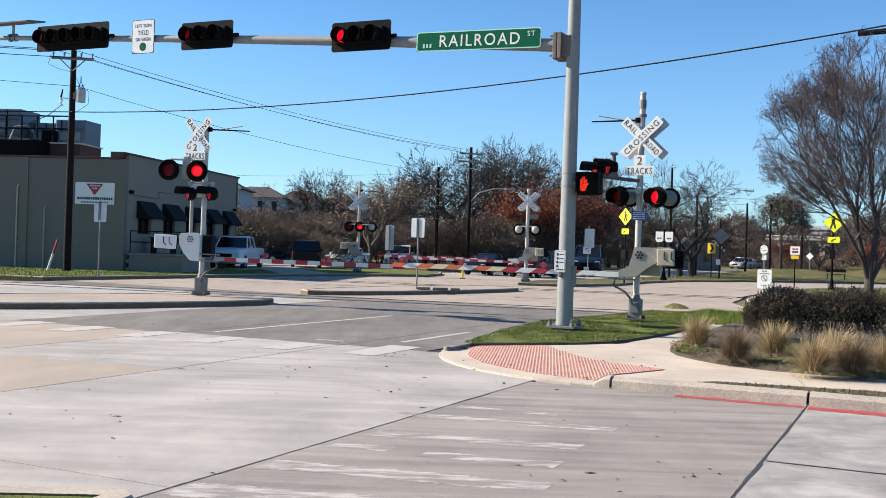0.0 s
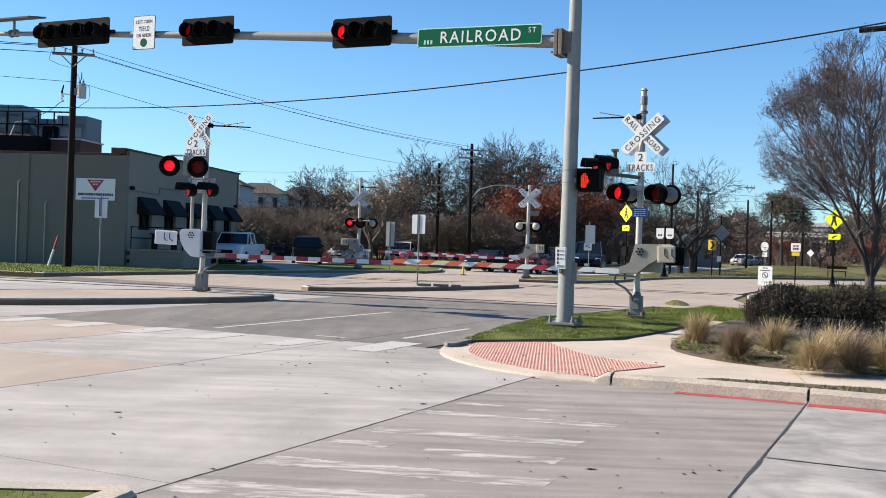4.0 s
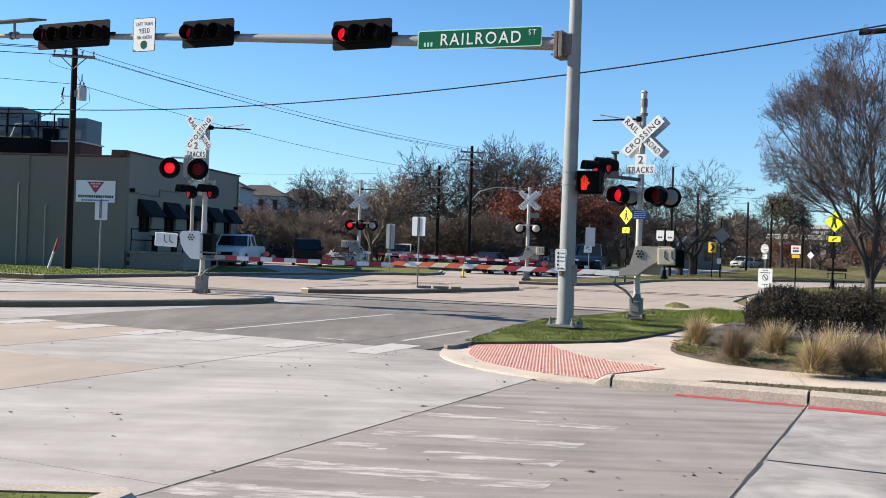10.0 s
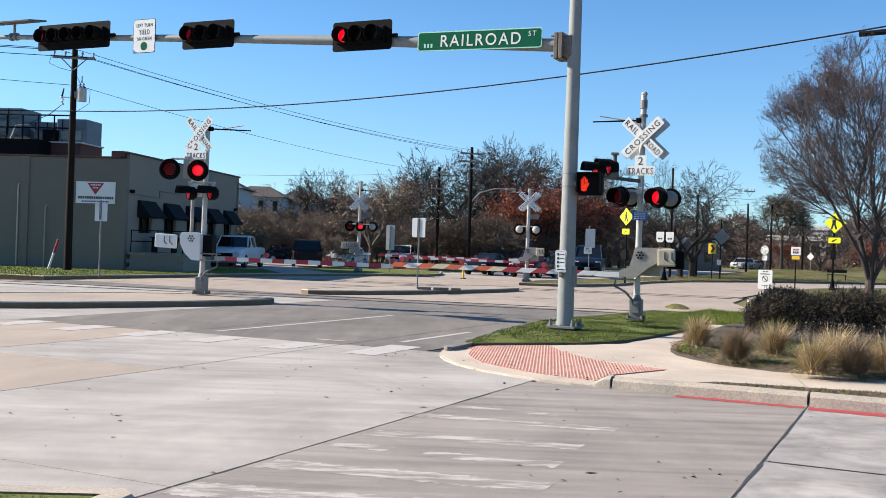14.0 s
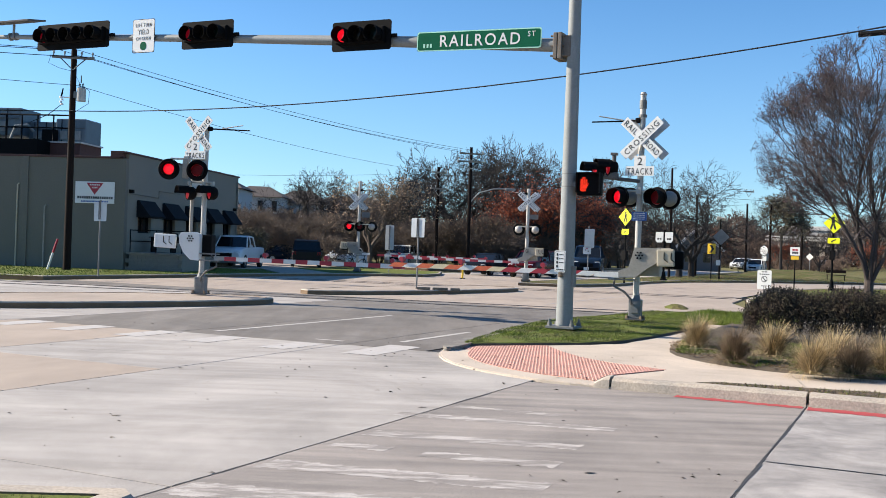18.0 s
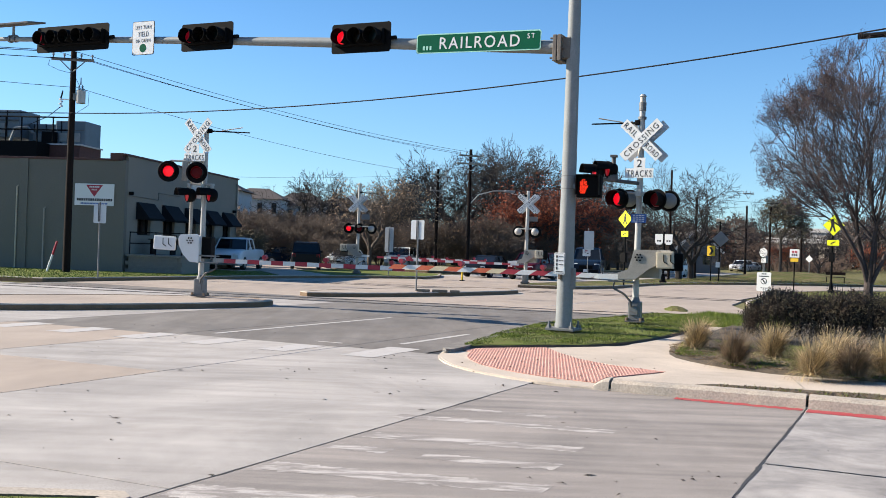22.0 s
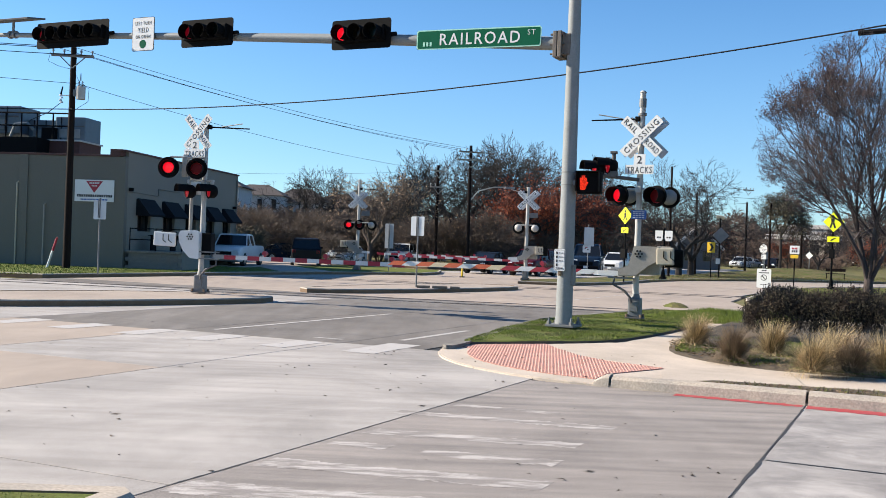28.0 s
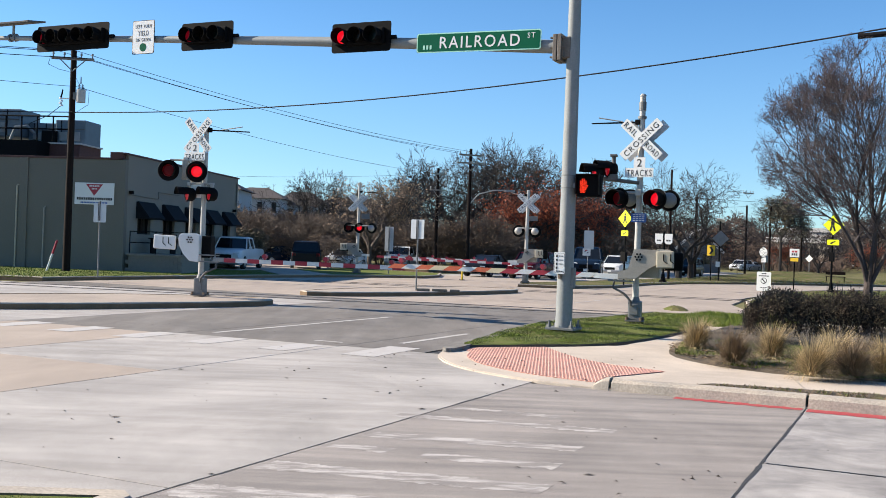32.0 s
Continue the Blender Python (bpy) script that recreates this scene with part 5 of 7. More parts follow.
crossarm(t, 3.05, -0.62, 0.62)
crossing_lamp(t, -0.44, -0.20, 2.90, -18, 0, r=0.25)
crossing_lamp(t, 0.44, -0.20, 2.90, -18, 1, r=0.25)
crossing_lamp(t, -0.28, 0.30, 2.92, 180, r=0.24, case="galvanised")
crossing_lamp(t, 0.66, 0.30, 2.90, 180, r=0.25, case="galvanised")
bm = bmesh.new()
cyl(bm, (0, -0.05, 3.28), (-0.95, -0.12, 3.38), 0.045, n=12)
cyl(bm, (-0.62, -0.1, 3.30), (-0.62, -0.1, 3.95), 0.05, n=12)
box(bm, (-0.62, -0.1, 3.4), (0.22, 0.18, 0.16), bevel=0.03)
box(bm, (-0.62, -0.1, 3.92), (0.16, 0.14, 0.06), bevel=0.01)
part("side_bracket", bm, M["steel_dark"], t)
crossing_lamp(t, -0.76, -0.10, 3.60, -58, key="lens_soft", r=0.20, hood=182, case="black_matt")
crossing_lamp(t, -1.05, -0.22, 3.52, -58, key="lens_soft", r=0.20, hood=182, case="black_matt")
bm = bmesh.new()
prism(bm, rounded(0.36, 0.21, 0.015), -0.10, -0.094, "y", Matrix.Translation((0.02, 0, 2.46)))
b = part("notice_plate", bm, M["sign_blue"], t, "blue notice plate")
for k in range(4):
    bar_row("writing", b, 0.02, -0.1025, 2.53 - 0.045 * k, 0.28, 0.016, M["white_sheet"], 4, 0.2)
mechanism(t, -1)
gate_arm(t, -0.5, -0.95, 1.06, ["arm_white"], slant=0)
gate_arm(t, -0.95, -6.2, 1.07, ["arm_white"] + ["arm_red", "arm_white", "arm_red", "arm_white", "arm_red", "arm_cream", "arm_orange", "arm_white", "arm_orange", "arm_cream", "arm_orange", "arm_white", "arm_orange"], lamps=(-2.2, -4.3, -5.9), slant=0.75)

# the signal on the near median
t = thing("crossing_signal", pose(-6.645, 28.46, 0.15, 0, 0.3, -8), "silver railway crossing signal on the median with a lowered gate", "crossing signal", "crossing signals")
mast(t, 4.66)
light_bar(t, 4.58, 1, 1.25)
crossbuck(t, -0.19, -0.13, 4.42, back=False, lean=48, scale=0.96, yaw=-16)
track_sign(t, -0.24, -0.20, 3.84, yaw=-16)
crossarm(t, 3.72, -0.95, -0.05, -0.16)
bm = bmesh.new()
box(bm, (-0.52, -0.14, 3.46), (0.14, 0.14, 0.55), bevel=0.02)
cyl(bm, (-0.38, -0.05, 3.72), (0, 0, 3.72), 0.04, n=10)
cyl(bm, (-0.36, 0.02, 3.3), (-0.36, 0.02, 1.6), 0.05, n=12)
part("lamp_bracket", bm, M["mechanism_grey"], t)
crossing_lamp(t, -0.95, -0.26, 3.42, 14, 0)
crossing_lamp(t, -0.14, -0.26, 3.41, 14, 1)
crossing_lamp(t, -0.40, -0.22, 2.78, -50, key="lens_soft", r=0.20, hood=182, case="black_matt")
crossing_lamp(t, 0.22, -0.22, 2.80, -50, key="lens_soft", r=0.20, hood=182, case="black_matt")
bm = bmesh.new()
cyl(bm, (-0.45, -0.05, 3.08), (0.3, -0.05, 3.10), 0.03, n=8)
for x in (-0.4, 0.0, 0.25):
    box(bm, (x, -0.08, 3.06), (0.09, 0.12, 0.12), bevel=0.02)
part("lamp_crossarm", bm, M["silver_paint"], t)
bm = bmesh.new()
prism(bm, rounded(0.30, 0.36, 0.015), -0.09, -0.084, "y", Matrix.Translation((-0.2, 0, 2.88)))
b = part("notice_plate", bm, M["white_sheet"], t, "pale notice plate")
mechanism(t, 1, True)
gate_arm(t, 0.45, 0.75, 1.03, ["galvanised"])
gate_arm(t, 0.75, 5.75, 1.02, ["arm_red", "arm_white"] * 7 + ["arm_red"], lamps=(1.9, 3.6, 5.4))

# the two signals beyond the tracks
t = thing("crossing_signal", pose(4.17, 51.5, 0.15, 0, 0.2, -ROAD + 10), "distant silver crossing signal seen on the far median", "crossing signal", "crossing signals")
mast(t, 4.6, 0.09)
light_bar(t, 4.4, -1, 1.0)
crossbuck(t, 0.0, -0.14, 4.0, back=True)
bm = bmesh.new()
prism(bm, rounded(0.62, 0.24, 0.02), 0.09, 0.10, "y", Matrix.Translation((0.2, 0, 3.25)))
part("plate", bm, M["galvanised_dull"], t, "grey back of a small plate")
crossing_lamp(t, -0.42, 0.0, 2.6, 178, r=0.30)
crossing_lamp(t, 0.42, 0.0, 2.6, 178, r=0.30)
crossarm(t, 2.75, -0.5, 0.5)
mechanism(t, -1)
gate_arm(t, -0.3, -6.6, 0.96, (["arm_white", "arm_red"] * 8)[:15], lamps=(-2, -4, -6))

t = thing("crossing_signal", pose(-4.91, 59.5, 0.15, 0, 0.2, -ROAD + 10), "distant silver crossing signal beside the far verge", "crossing signal", "crossing signals")
mast(t, 5.2, 0.09)
light_bar(t, 4.7, 1, 1.0)
crossbuck(t, -0.1, -0.14, 4.05, back=True)
bm = bmesh.new()
prism(bm, rounded(0.5, 0.3, 0.02), 0.09, 0.10, "y", Matrix.Translation((0.38, 0, 3.3)))
part("plate", bm, M["galvanised_dull"], t, "grey back of a small plate")
crossing_lamp(t, -0.55, -0.1, 2.62, 10, 0, r=0.30)
crossing_lamp(t, 0.10, -0.1, 2.62, 10, 1, r=0.30)
crossing_lamp(t, 0.75, 0.2, 2.62, 178, r=0.30)
crossarm(t, 2.75, -0.6, 0.7)
mechanism(t, 1)
gate_arm(t, 1.3, 7.6, 1.02, (["arm_red", "arm_white"] * 8)[:15], lamps=(2.6, 4.6, 7.0))

# ---------------------------------------------------------------- the low building on the verge
WALL = pose(-14.97, 48.3, 0.1, 0, 0, -7.8)            # its corner: local Y runs back along the side wall, local -X along the front
b_front, b_side, b_high = 24.0, 15.8, 5.25
t = thing("commercial_building", WALL, "low grey-green stucco building with dark awnings", "building")
bm = bmesh.new()
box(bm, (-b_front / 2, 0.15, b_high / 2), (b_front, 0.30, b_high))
# darker stucco than the side wall, to deepen the shade on the front
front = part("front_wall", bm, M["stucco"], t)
wins = [(2.25, 1.5), (5.3, 1.5), (8.3, 1.5), (11.2, 1.5), (14.0, 1.3)]
y = 0.31
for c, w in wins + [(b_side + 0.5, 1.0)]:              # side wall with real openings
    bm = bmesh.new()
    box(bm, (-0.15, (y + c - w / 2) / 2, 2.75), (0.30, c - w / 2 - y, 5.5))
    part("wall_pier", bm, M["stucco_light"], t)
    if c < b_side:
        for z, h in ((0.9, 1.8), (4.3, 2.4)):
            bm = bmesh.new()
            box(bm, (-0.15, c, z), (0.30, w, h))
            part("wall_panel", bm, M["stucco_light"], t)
    y = c + w / 2
bm = bmesh.new()
box(bm, (-b_front / 2, b_side - 0.2, b_high / 2), (b_front, 0.3, b_high))
box(bm, (-b_front + 0.15, b_side / 2, b_high / 2), (0.3, b_side - 0.8, b_high))
part("rear_wall", bm, M["stucco"], t)
bm = bmesh.new()
box(bm, (-b_front / 2 - 0.2, b_side / 2, b_high - 0.3), (b_front - 0.9, b_side - 0.9, 0.2))
part("roof", bm, M["roof_shingle"], t)
bm = bmesh.new()
box(bm, (-b_front / 2 - 0.2, 0.15, b_high + 0.04), (b_front - 0.2, 0.40, 0.10), bevel=0.01)
part("coping", bm, M["coping"], t, "dark red coping on the parapet")
bm = bmesh.new()
box(bm, (-0.15, b_side / 2, 5.54), (0.42, b_side + 0.2, 0.09), bevel=0.01)
box(bm, (-0.45, 0.15, 5.45), (0.6, 0.42, 0.30))
part("coping", bm, M["coping"], t, "dark red coping on the parapet")
for x in (-5.05, -11.5, -18):
    bm = bmesh.new()
    box(bm, (x, -0.03, b_high / 2), (0.42, 0.08, b_high - 0.02), bevel=0.01)
    part("pilaster", bm, M["stucco"], t)
for x, h, key in ((-5.35, 3.9, "counterweight_tan"), (-3.95, 2.9, "mechanism_grey")):
    bm = bmesh.new()
    tube(bm, [(x, -0.09, 0.05), (x, -0.09, h), (x + 0.06, -0.05, h + 0.06)], 0.035, n=8)
    part("downpipe", bm, M[key], t)
for c, w in wins:
    bm = bmesh.new()
    box(bm, (-0.22, c, 2.45), (0.04, w, 1.3))
    win = part("window", bm, M["glass_dark"], t, "dark window pane")
    bm = bmesh.new()
    for dy in (-w / 2 + 0.03, 0, w / 2 - 0.03):
        box(bm, (-0.18, c + dy, 2.45), (0.07, 0.06, 1.3))
    for z in (1.84, 3.07):
        box(bm, (-0.18, c, z), (0.08, w, 0.07))
    part("frame", bm, M["black_matt"], win)
    bm = bmesh.new()
    prism(bm, [(-0.004, 3.36), (-0.004, 2.55), (0.66, 2.55), (0.70, 2.62), (0.10, 3.38)], c - w / 2 - 0.2, c + w / 2 + 0.2, "y")
    part("awning", bm, M["awning"], t, "black canvas awning")
bm = bmesh.new()
box(bm, (0.09, 9.75, 1.75), (0.18, 0.9, 1.5))
part("wall_cabinet", bm, M["mechanism_grey"], t)
for y, z in ((0.45, 3.75), (15.0, 3.5)):
    bm = bmesh.new()
    box(bm, (0.12, y, z), (0.22, 0.14, 0.16), bevel=0.02)
    part("wall_lamp", bm, M["black_matt"], t)
bm = bmesh.new()
tube(bm, [(0.03, 0.5, 3.65), (0.03, 3.8, 3.6), (0.03, 3.8, 3.95), (0.03, 6.5, 3.95)], 0.022, n=6)
part("conduit", bm, M["stucco"], t)

# sign board on the front wall
t = thing("wall_sign", WALL @ pose(-1.48, -0.02, 3.62), "white company sign board with a red triangle on the wall", "sign board")
bm = bmesh.new()
box(bm, (0, -0.02, 0), (1.95, 0.04, 1.02), bevel=0.006)
b = part("board", bm, M["white_sheet"], t)
bm = bmesh.new()
prism(bm, [(-0.42, 0.45), (0.0, -0.10), (0.42, 0.45)], -0.05, -0.041, "y")
b2 = part("triangle", bm, M["arm_red"], b, "dark red triangle")
bar_row("writing", b2, 0, -0.053, 0.36, 0.52, 0.07, M["white_sheet"], 6, 0.4)
bar_row("writing", b2, 0, -0.053, 0.23, 0.28, 0.07, M["white_sheet"], 4, 0.4)
bar_row("writing", b, 0.02, -0.043, -0.24, 1.78, 0.12, M["sign_black"], 16, 0.25)
bar_row("writing", b, 0.0, -0.043, -0.42, 1.35, 0.07, M["sign_blue"], 18, 0.25)

# the loading dock beside it
t = thing("loading_dock", WALL @ pose(1.50, 3.9, 0), "raised concrete-block loading dock with a black rail", "dock")
bm = bmesh.new()
box(bm, (0, -1.85, 0.42), (2.6, 3.7, 0.76))
part("core", bm, M["stucco_light"], t)
bm = bmesh.new()
box(bm, (0, -1.87, 0.83), (2.75, 3.9, 0.10), bevel=0.015)
part("coping", bm, M["concrete_block"], t)
me = None
for j in range(4):
    for i in range(8):
        if me is None:
            bm = bmesh.new()
            box(bm, (0, 0, 0), (0.396, 0.05, 0.187), bevel=0.004)
            me = done(bm, "block")
            me.materials.append(M["concrete_block"])
        x = -1.45 + 0.2 + 0.4 * i - (0.2 if j % 2 else 0)
        if -1.45 <= x - 0.19 and x + 0.19 <= 1.38:
            part("block", me, M["concrete_block"], t, m=pose(x, -3.72, 0.10 + 0.19 * j))
for y0, y1, x0, x1 in ((-3.6, -0.1, 1.25, 1.25), (-3.6, -3.6, -1.3, 1.25)):
    n = 2
    for i in range(n + 1):
        bm = bmesh.new()
        cyl(bm, (x0 + (x1 - x0) * i / n, y0 + (y1 - y0) * i / n, 0.88), (x0 + (x1 - x0) * i / n, y0 + (y1 - y0) * i / n, 1.95), 0.025, n=6)
        part("rail_post", bm, M["black_paint"], t)
    for z in (1.4, 1.92):
        bm = bmesh.new()
        cyl(bm, (x0, y0, z), (x1, y1, z), 0.025, n=6)
        part("handrail", bm, M["black_paint"], t)
t = thing("dock_table", WALL @ pose(1.0, 2.3, 0.88), "dark table on the loading dock", "table")
bm = bmesh.new()
box(bm, (0, 0, 0.74), (1.2, 0.8, 0.05))
part("top", bm, M["black_matt"], t)
for x in (-0.5, 0.5):
    bm = bmesh.new()
    box(bm, (x, 0, 0.36), (0.06, 0.6, 0.72))
    part("leg", bm, M["black_matt"], t)

# the taller building behind with plant on its roof
t = thing("plant_building", pose(-30.3, 66, 0, 0, 0, -6.8), "dark brick building with grey plant on its roof", "building")
bm = bmesh.new()
box(bm, (-0.1, 1.5, 3.75), (14.6, 3, 7.5))
part("wall", bm, M["brick_dark"], t)
bm = bmesh.new()
box(bm, (-0.1, 1.5, 7.54), (14.8, 3.2, 0.09))
part("roof_edge", bm, M["siding_white"], t)
for x, y, w, d, h, z0 in ((-0.4, 1.5, 6.9, 2.5, 1.75, 7.95), (4.2, 2.0, 2.2, 1.6, 1.25, 7.7), (6.3, 1.6, 2.0, 2.2, 1.55, 7.55)):
    bm = bmesh.new()
    box(bm, (x, y, z0 + h / 2), (w, d, h), bevel=0.06)
    u = part("plant_unit", bm, M["metal_unit"], t, "grey sheet-metal plant unit")
    for i in range(int(w / 0.8)):
        bm = bmesh.new()
        box(bm, (x - w / 2 + 0.4 + 0.8 * i, y - d / 2 - 0.02, z0 + h / 2), (0.04, 0.04, h * 0.95))
        part("seam", bm, M["black_matt"], u)
    bm = bmesh.new()
    box(bm, (x, y - d / 2 - 0.03, z0 + h * 0.62), (w * 0.96, 0.05, 0.05))
    part("seam", bm, M["steel_dark"], u)
    for i in range(2):
        bm = bmesh.new()
        box(bm, (x - w * 0.22 + i * w * 0.44, y - d / 2 - 0.04, z0 + h * 0.32), (w * 0.26, 0.06, h * 0.36), bevel=0.01)
        part("louvre", bm, M["galvanised"], u, "pale louvred panel")
bm = bmesh.new()                                            # a black box stands for the shade in the smaller unit's open front
box(bm, (5.0, 0.36, 7.98), (0.9, 0.4, 0.75))
part("intake", bm, M["black_matt"], t, "dark open intake")
bm = bmesh.new()
tube(bm, [(2.6, -0.1, 7.7), (2.9, -0.1, 8.5), (3.6, 0.1, 8.6), (4.0, 0.2, 8.2)], 0.1, n=8)
part("duct", bm, M["galvanised"], t, "pale bent duct")
bm = bmesh.new()
for i in range(14):
    cyl(bm, (-7 + 1.05 * i, -0.4, 7.6), (-7 + 1.05 * i, -0.4, 9.2), 0.05, n=5)
for z in (8.4, 9.2):
    cyl(bm, (-7, -0.4, z), (6.6, -0.4, z), 0.05, n=5)
part("guard_rail", bm, M["black_paint"], t)
bm = bmesh.new()
box(bm, (-1, -0.9, 6.9), (12.5, 1.6, 1.3))
part("canopy", bm, M["black_matt"], t)
for x in (-0.5, 1.4):
    bm = bmesh.new()
    tube(bm, [(x, -1.9, 5.9), (x, -1.9, 6.6), (x + 0.3, -1.8, 6.8)], 0.12, n=8)
    part("vent_pipe", bm, M["galvanised"], t)
bm = bmesh.new()
cyl(bm, (-7, -1.8, 5.95), (5.5, -1.8, 5.9), 0.05, n=6)
part("pipe", bm, M["galvanised"], t)


# ---------------------------------------------------------------- utility poles and wires
def wire(p, q, sag, r, label="thin black overhead wire", n=24):
    bm = bmesh.new()
    p, q = Vector(p), Vector(q)
    tube(bm, [p.lerp(q, i / n) - Vector((0, 0, sag * 4 * (i / n) * (1 - i / n))) for i in range(n + 1)], r, n=5)
    return piece("overhead_wire", bm, M["wire"], label, "wire", group="overhead wires")


def utility_pole(x, y, h, r, arms=(), yaw=0.0, label="dark wooden utility pole with a crossarm", base=0.0):
    t = thing("utility_pole", pose(x, y, base, 0, 0, yaw), label, "utility pole", "utility poles")
    bm = bmesh.new()
    cyl(bm, (0, 0, 0), (0, 0, h), r, r * 0.72, n=12)
    part("pole", bm, M["wood_pole"], t, smooth=True)
    for z, w in arms:
        bm = bmesh.new()
        box(bm, (0, -r, z), (w, 0.10, 0.12))
        part("crossarm", bm, M["wood_grey"], t)
        for s in (-1, 1):
            bm = bmesh.new()
            cyl(bm, (s * w * 0.3, -r, z - 0.04), (0, -r, z - 0.55), 0.025, n=5)
            part("brace", bm, M["galvanised_dull"], t)
        for k in (-0.46, -0.2, 0.2, 0.46):
            bm = bmesh.new()
            cyl(bm, (k * w, -r, z + 0.06), (k * w, -r, z + 0.16), 0.03, n=6)
            cyl(bm, (k * w, -r, z + 0.16), (k * w, -r, z + 0.26), 0.055, 0.04, n=8)
            part("insulator", bm, M["galvanised"], t)
    return t


t = utility_pole(-16.6, 45.6, 9.75, 0.17, [(9.38, 1.8)], yaw=8, label="tall dark wooden utility pole with transformer", base=0.12)
bm = bmesh.new()
cyl(bm, (0.38, -0.1, 7.48), (0.38, -0.1, 8.02), 0.20, n=16)
cyl(bm, (0.38, -0.1, 8.02), (0.38, -0.1, 8.08), 0.21, 0.13, n=16)
u = part("transformer", bm, M["silver_paint"], t, "grey can transformer")
bm = bmesh.new()
for x in (0.30, 0.44):
    for k in range(4):
        cyl(bm, (x, -0.1, 8.08 + 0.06 * k), (x, -0.1, 8.12 + 0.06 * k), 0.045 if k < 3 else 0.02, n=8)
cyl(bm, (0.36, -0.1, 8.3), (0.36, -0.1, 8.62), 0.03, 0.02, n=6)
part("bushing", bm, M["steel_dark"], u, "dark ribbed bushings")
bm = bmesh.new()
box(bm, (0.16, -0.1, 7.75), (0.2, 0.1, 0.3))
part("bracket", bm, M["galvanised_dull"], u)
bm = bmesh.new()
cyl(bm, (-0.1, -0.1, 7.62), (-0.5, -0.15, 7.62), 0.025, n=6)
for k in range(4):
    cyl(bm, (-0.42 - 0.05 * (k % 2), -0.15, 7.28 + 0.10 * k), (-0.42 - 0.05 * (k % 2), -0.15, 7.35 + 0.10 * k), 0.075, 0.055, n=8)
part("cutout", bm, M["white_sheet"], t, "white fuse cutout")
bm = bmesh.new()
cyl(bm, (-0.45, -0.15, 7.66), (-0.38, -0.15, 8.0), 0.045, 0.03, n=6)
part("arrester", bm, M["black_matt"], t, "dark lightning arrester")
bm = bmesh.new()
tube(bm, [(0.40, -0.1, 8.2), (0.72, -0.1, 7.95), (0.70, -0.1, 7.4), (0.15, -0.1, 7.0)], 0.012, n=4)
tube(bm, [(0.33, -0.1, 8.2), (0.12, -0.1, 8.6), (0.15, -0.1, 9.3)], 0.012, n=4)
tube(bm, [(-0.95, -0.1, 9.5), (-1.05, -0.1, 9.1), (-0.6, -0.1, 8.9), (-0.1, -0.1, 8.8)], 0.012, n=4)
tube(bm, [(-0.45, -0.15, 7.28), (-0.9, -0.4, 6.8), (-1.6, -0.6, 6.4)], 0.02, n=4)
part("jumper_wire", bm, M["wire"], t)
t = utility_pole(-0.55, 80, 8.0, 0.14, [(7.55, 1.3), (6.3, 1.5)], yaw=30)
t = utility_pole(1.88, 78, 9.4, 0.15, [(8.9, 1.9), (8.3, 2.2)], yaw=15, label="tall dark wooden pole with a street light")
bm = bmesh.new()
tube(bm, [(0.1, 0, 5.3), (0.7, 0, 6.0), (1.9, 0, 6.35), (2.9, 0, 6.4)], 0.05, n=6)
part("lamp_arm", bm, M["galvanised"], t)
bm = bmesh.new()
box(bm, (3.2, 0, 6.36), (0.8, 0.3, 0.16), bevel=0.05)
part("lamp_head", bm, M["galvanised"], t)
utility_pole(21.06, 86, 6.9, 0.14, [], label="plain dark wooden utility pole")
utility_pole(16.7, 76, 8.2, 0.10, [], label="thin dark steel pole beyond the crossing")
utility_pole(32.3, 110, 7.6, 0.13, [(8.9, 1.5)], yaw=30)
utility_pole(44.5, 128, 8.2, 0.15, [], label="plain dark wooden utility pole")
utility_pole(39.6, 125, 8.4, 0.16, [(9.0, 2.0)], yaw=20)

t = wire((-16.7, 45.5, 7.15), (14.0, 25.0, 8.17), 0.78, 0.022, "thick black cable hung overhead")
wire((-34, 44, 7.2), (-16.7, 45.5, 7.15), 0.2, 0.022, "thick black cable hung overhead")
bm = bmesh.new()
d = Vector((30.7, -20.5, 0.47)).normalized()
p0 = Vector((10.75, 27.17, 7.68))
cyl(bm, p0, p0 + d * 1.6, 0.075, n=10)
piece("splice_case", bm, M["black_matt"], "black splice case on the overhead cable", "splice case")
for dx, dz in ((-0.7, 0.02), (0.1, 0.06), (0.7, -0.28)):
    wire((-16.6 + dx, 45.5 + dx * 0.3, 9.82 + dz), (1.88 + dx * 1.1, 78, 9.12 + dz), 0.44, 0.012)
    wire((-40 + dx, 38, 10.1 + dz), (-16.6 + dx, 45.5, 9.82 + dz), 0.3, 0.016)
wire((-16.4, 45.6, 8.3), (-0.55, 80, 7.55), 0.45, 0.011, "thin grey wire between utility poles")
wire((-40, 40, 9.7), (-16.4, 45.6, 8.3), 0.3, 0.011, "thin grey wire between utility poles")
wire((-15.2, 75, 6.5), (-3.0, 76, 7.1), 0.1, 0.008, "thin grey wire between utility poles")
wire((1.88, 78, 8.5), (32.3, 110, 7.5), 1.2, 0.016, "thin wire between distant poles")
wire((21.06, 86, 6.8), (70, 110, 9.5), 0.8, 0.014, "thin wire between distant poles")

t = thing("guy_guard", pose(-17.35, 45.3, 0.12, 0, 17, 0), "leaning white and red guy-wire guard", "guy guard")
for z0, z1, key in ((0, 0.80, "white_sheet"), (0.80, 1.42, "rusty_steel")):
    bm = bmesh.new()
    cyl(bm, (0, 0, z0), (0, 0, z1), 0.05, n=10)
    part("sleeve", bm, M[key] if key != "rusty_steel" else M["arm_red"], t)


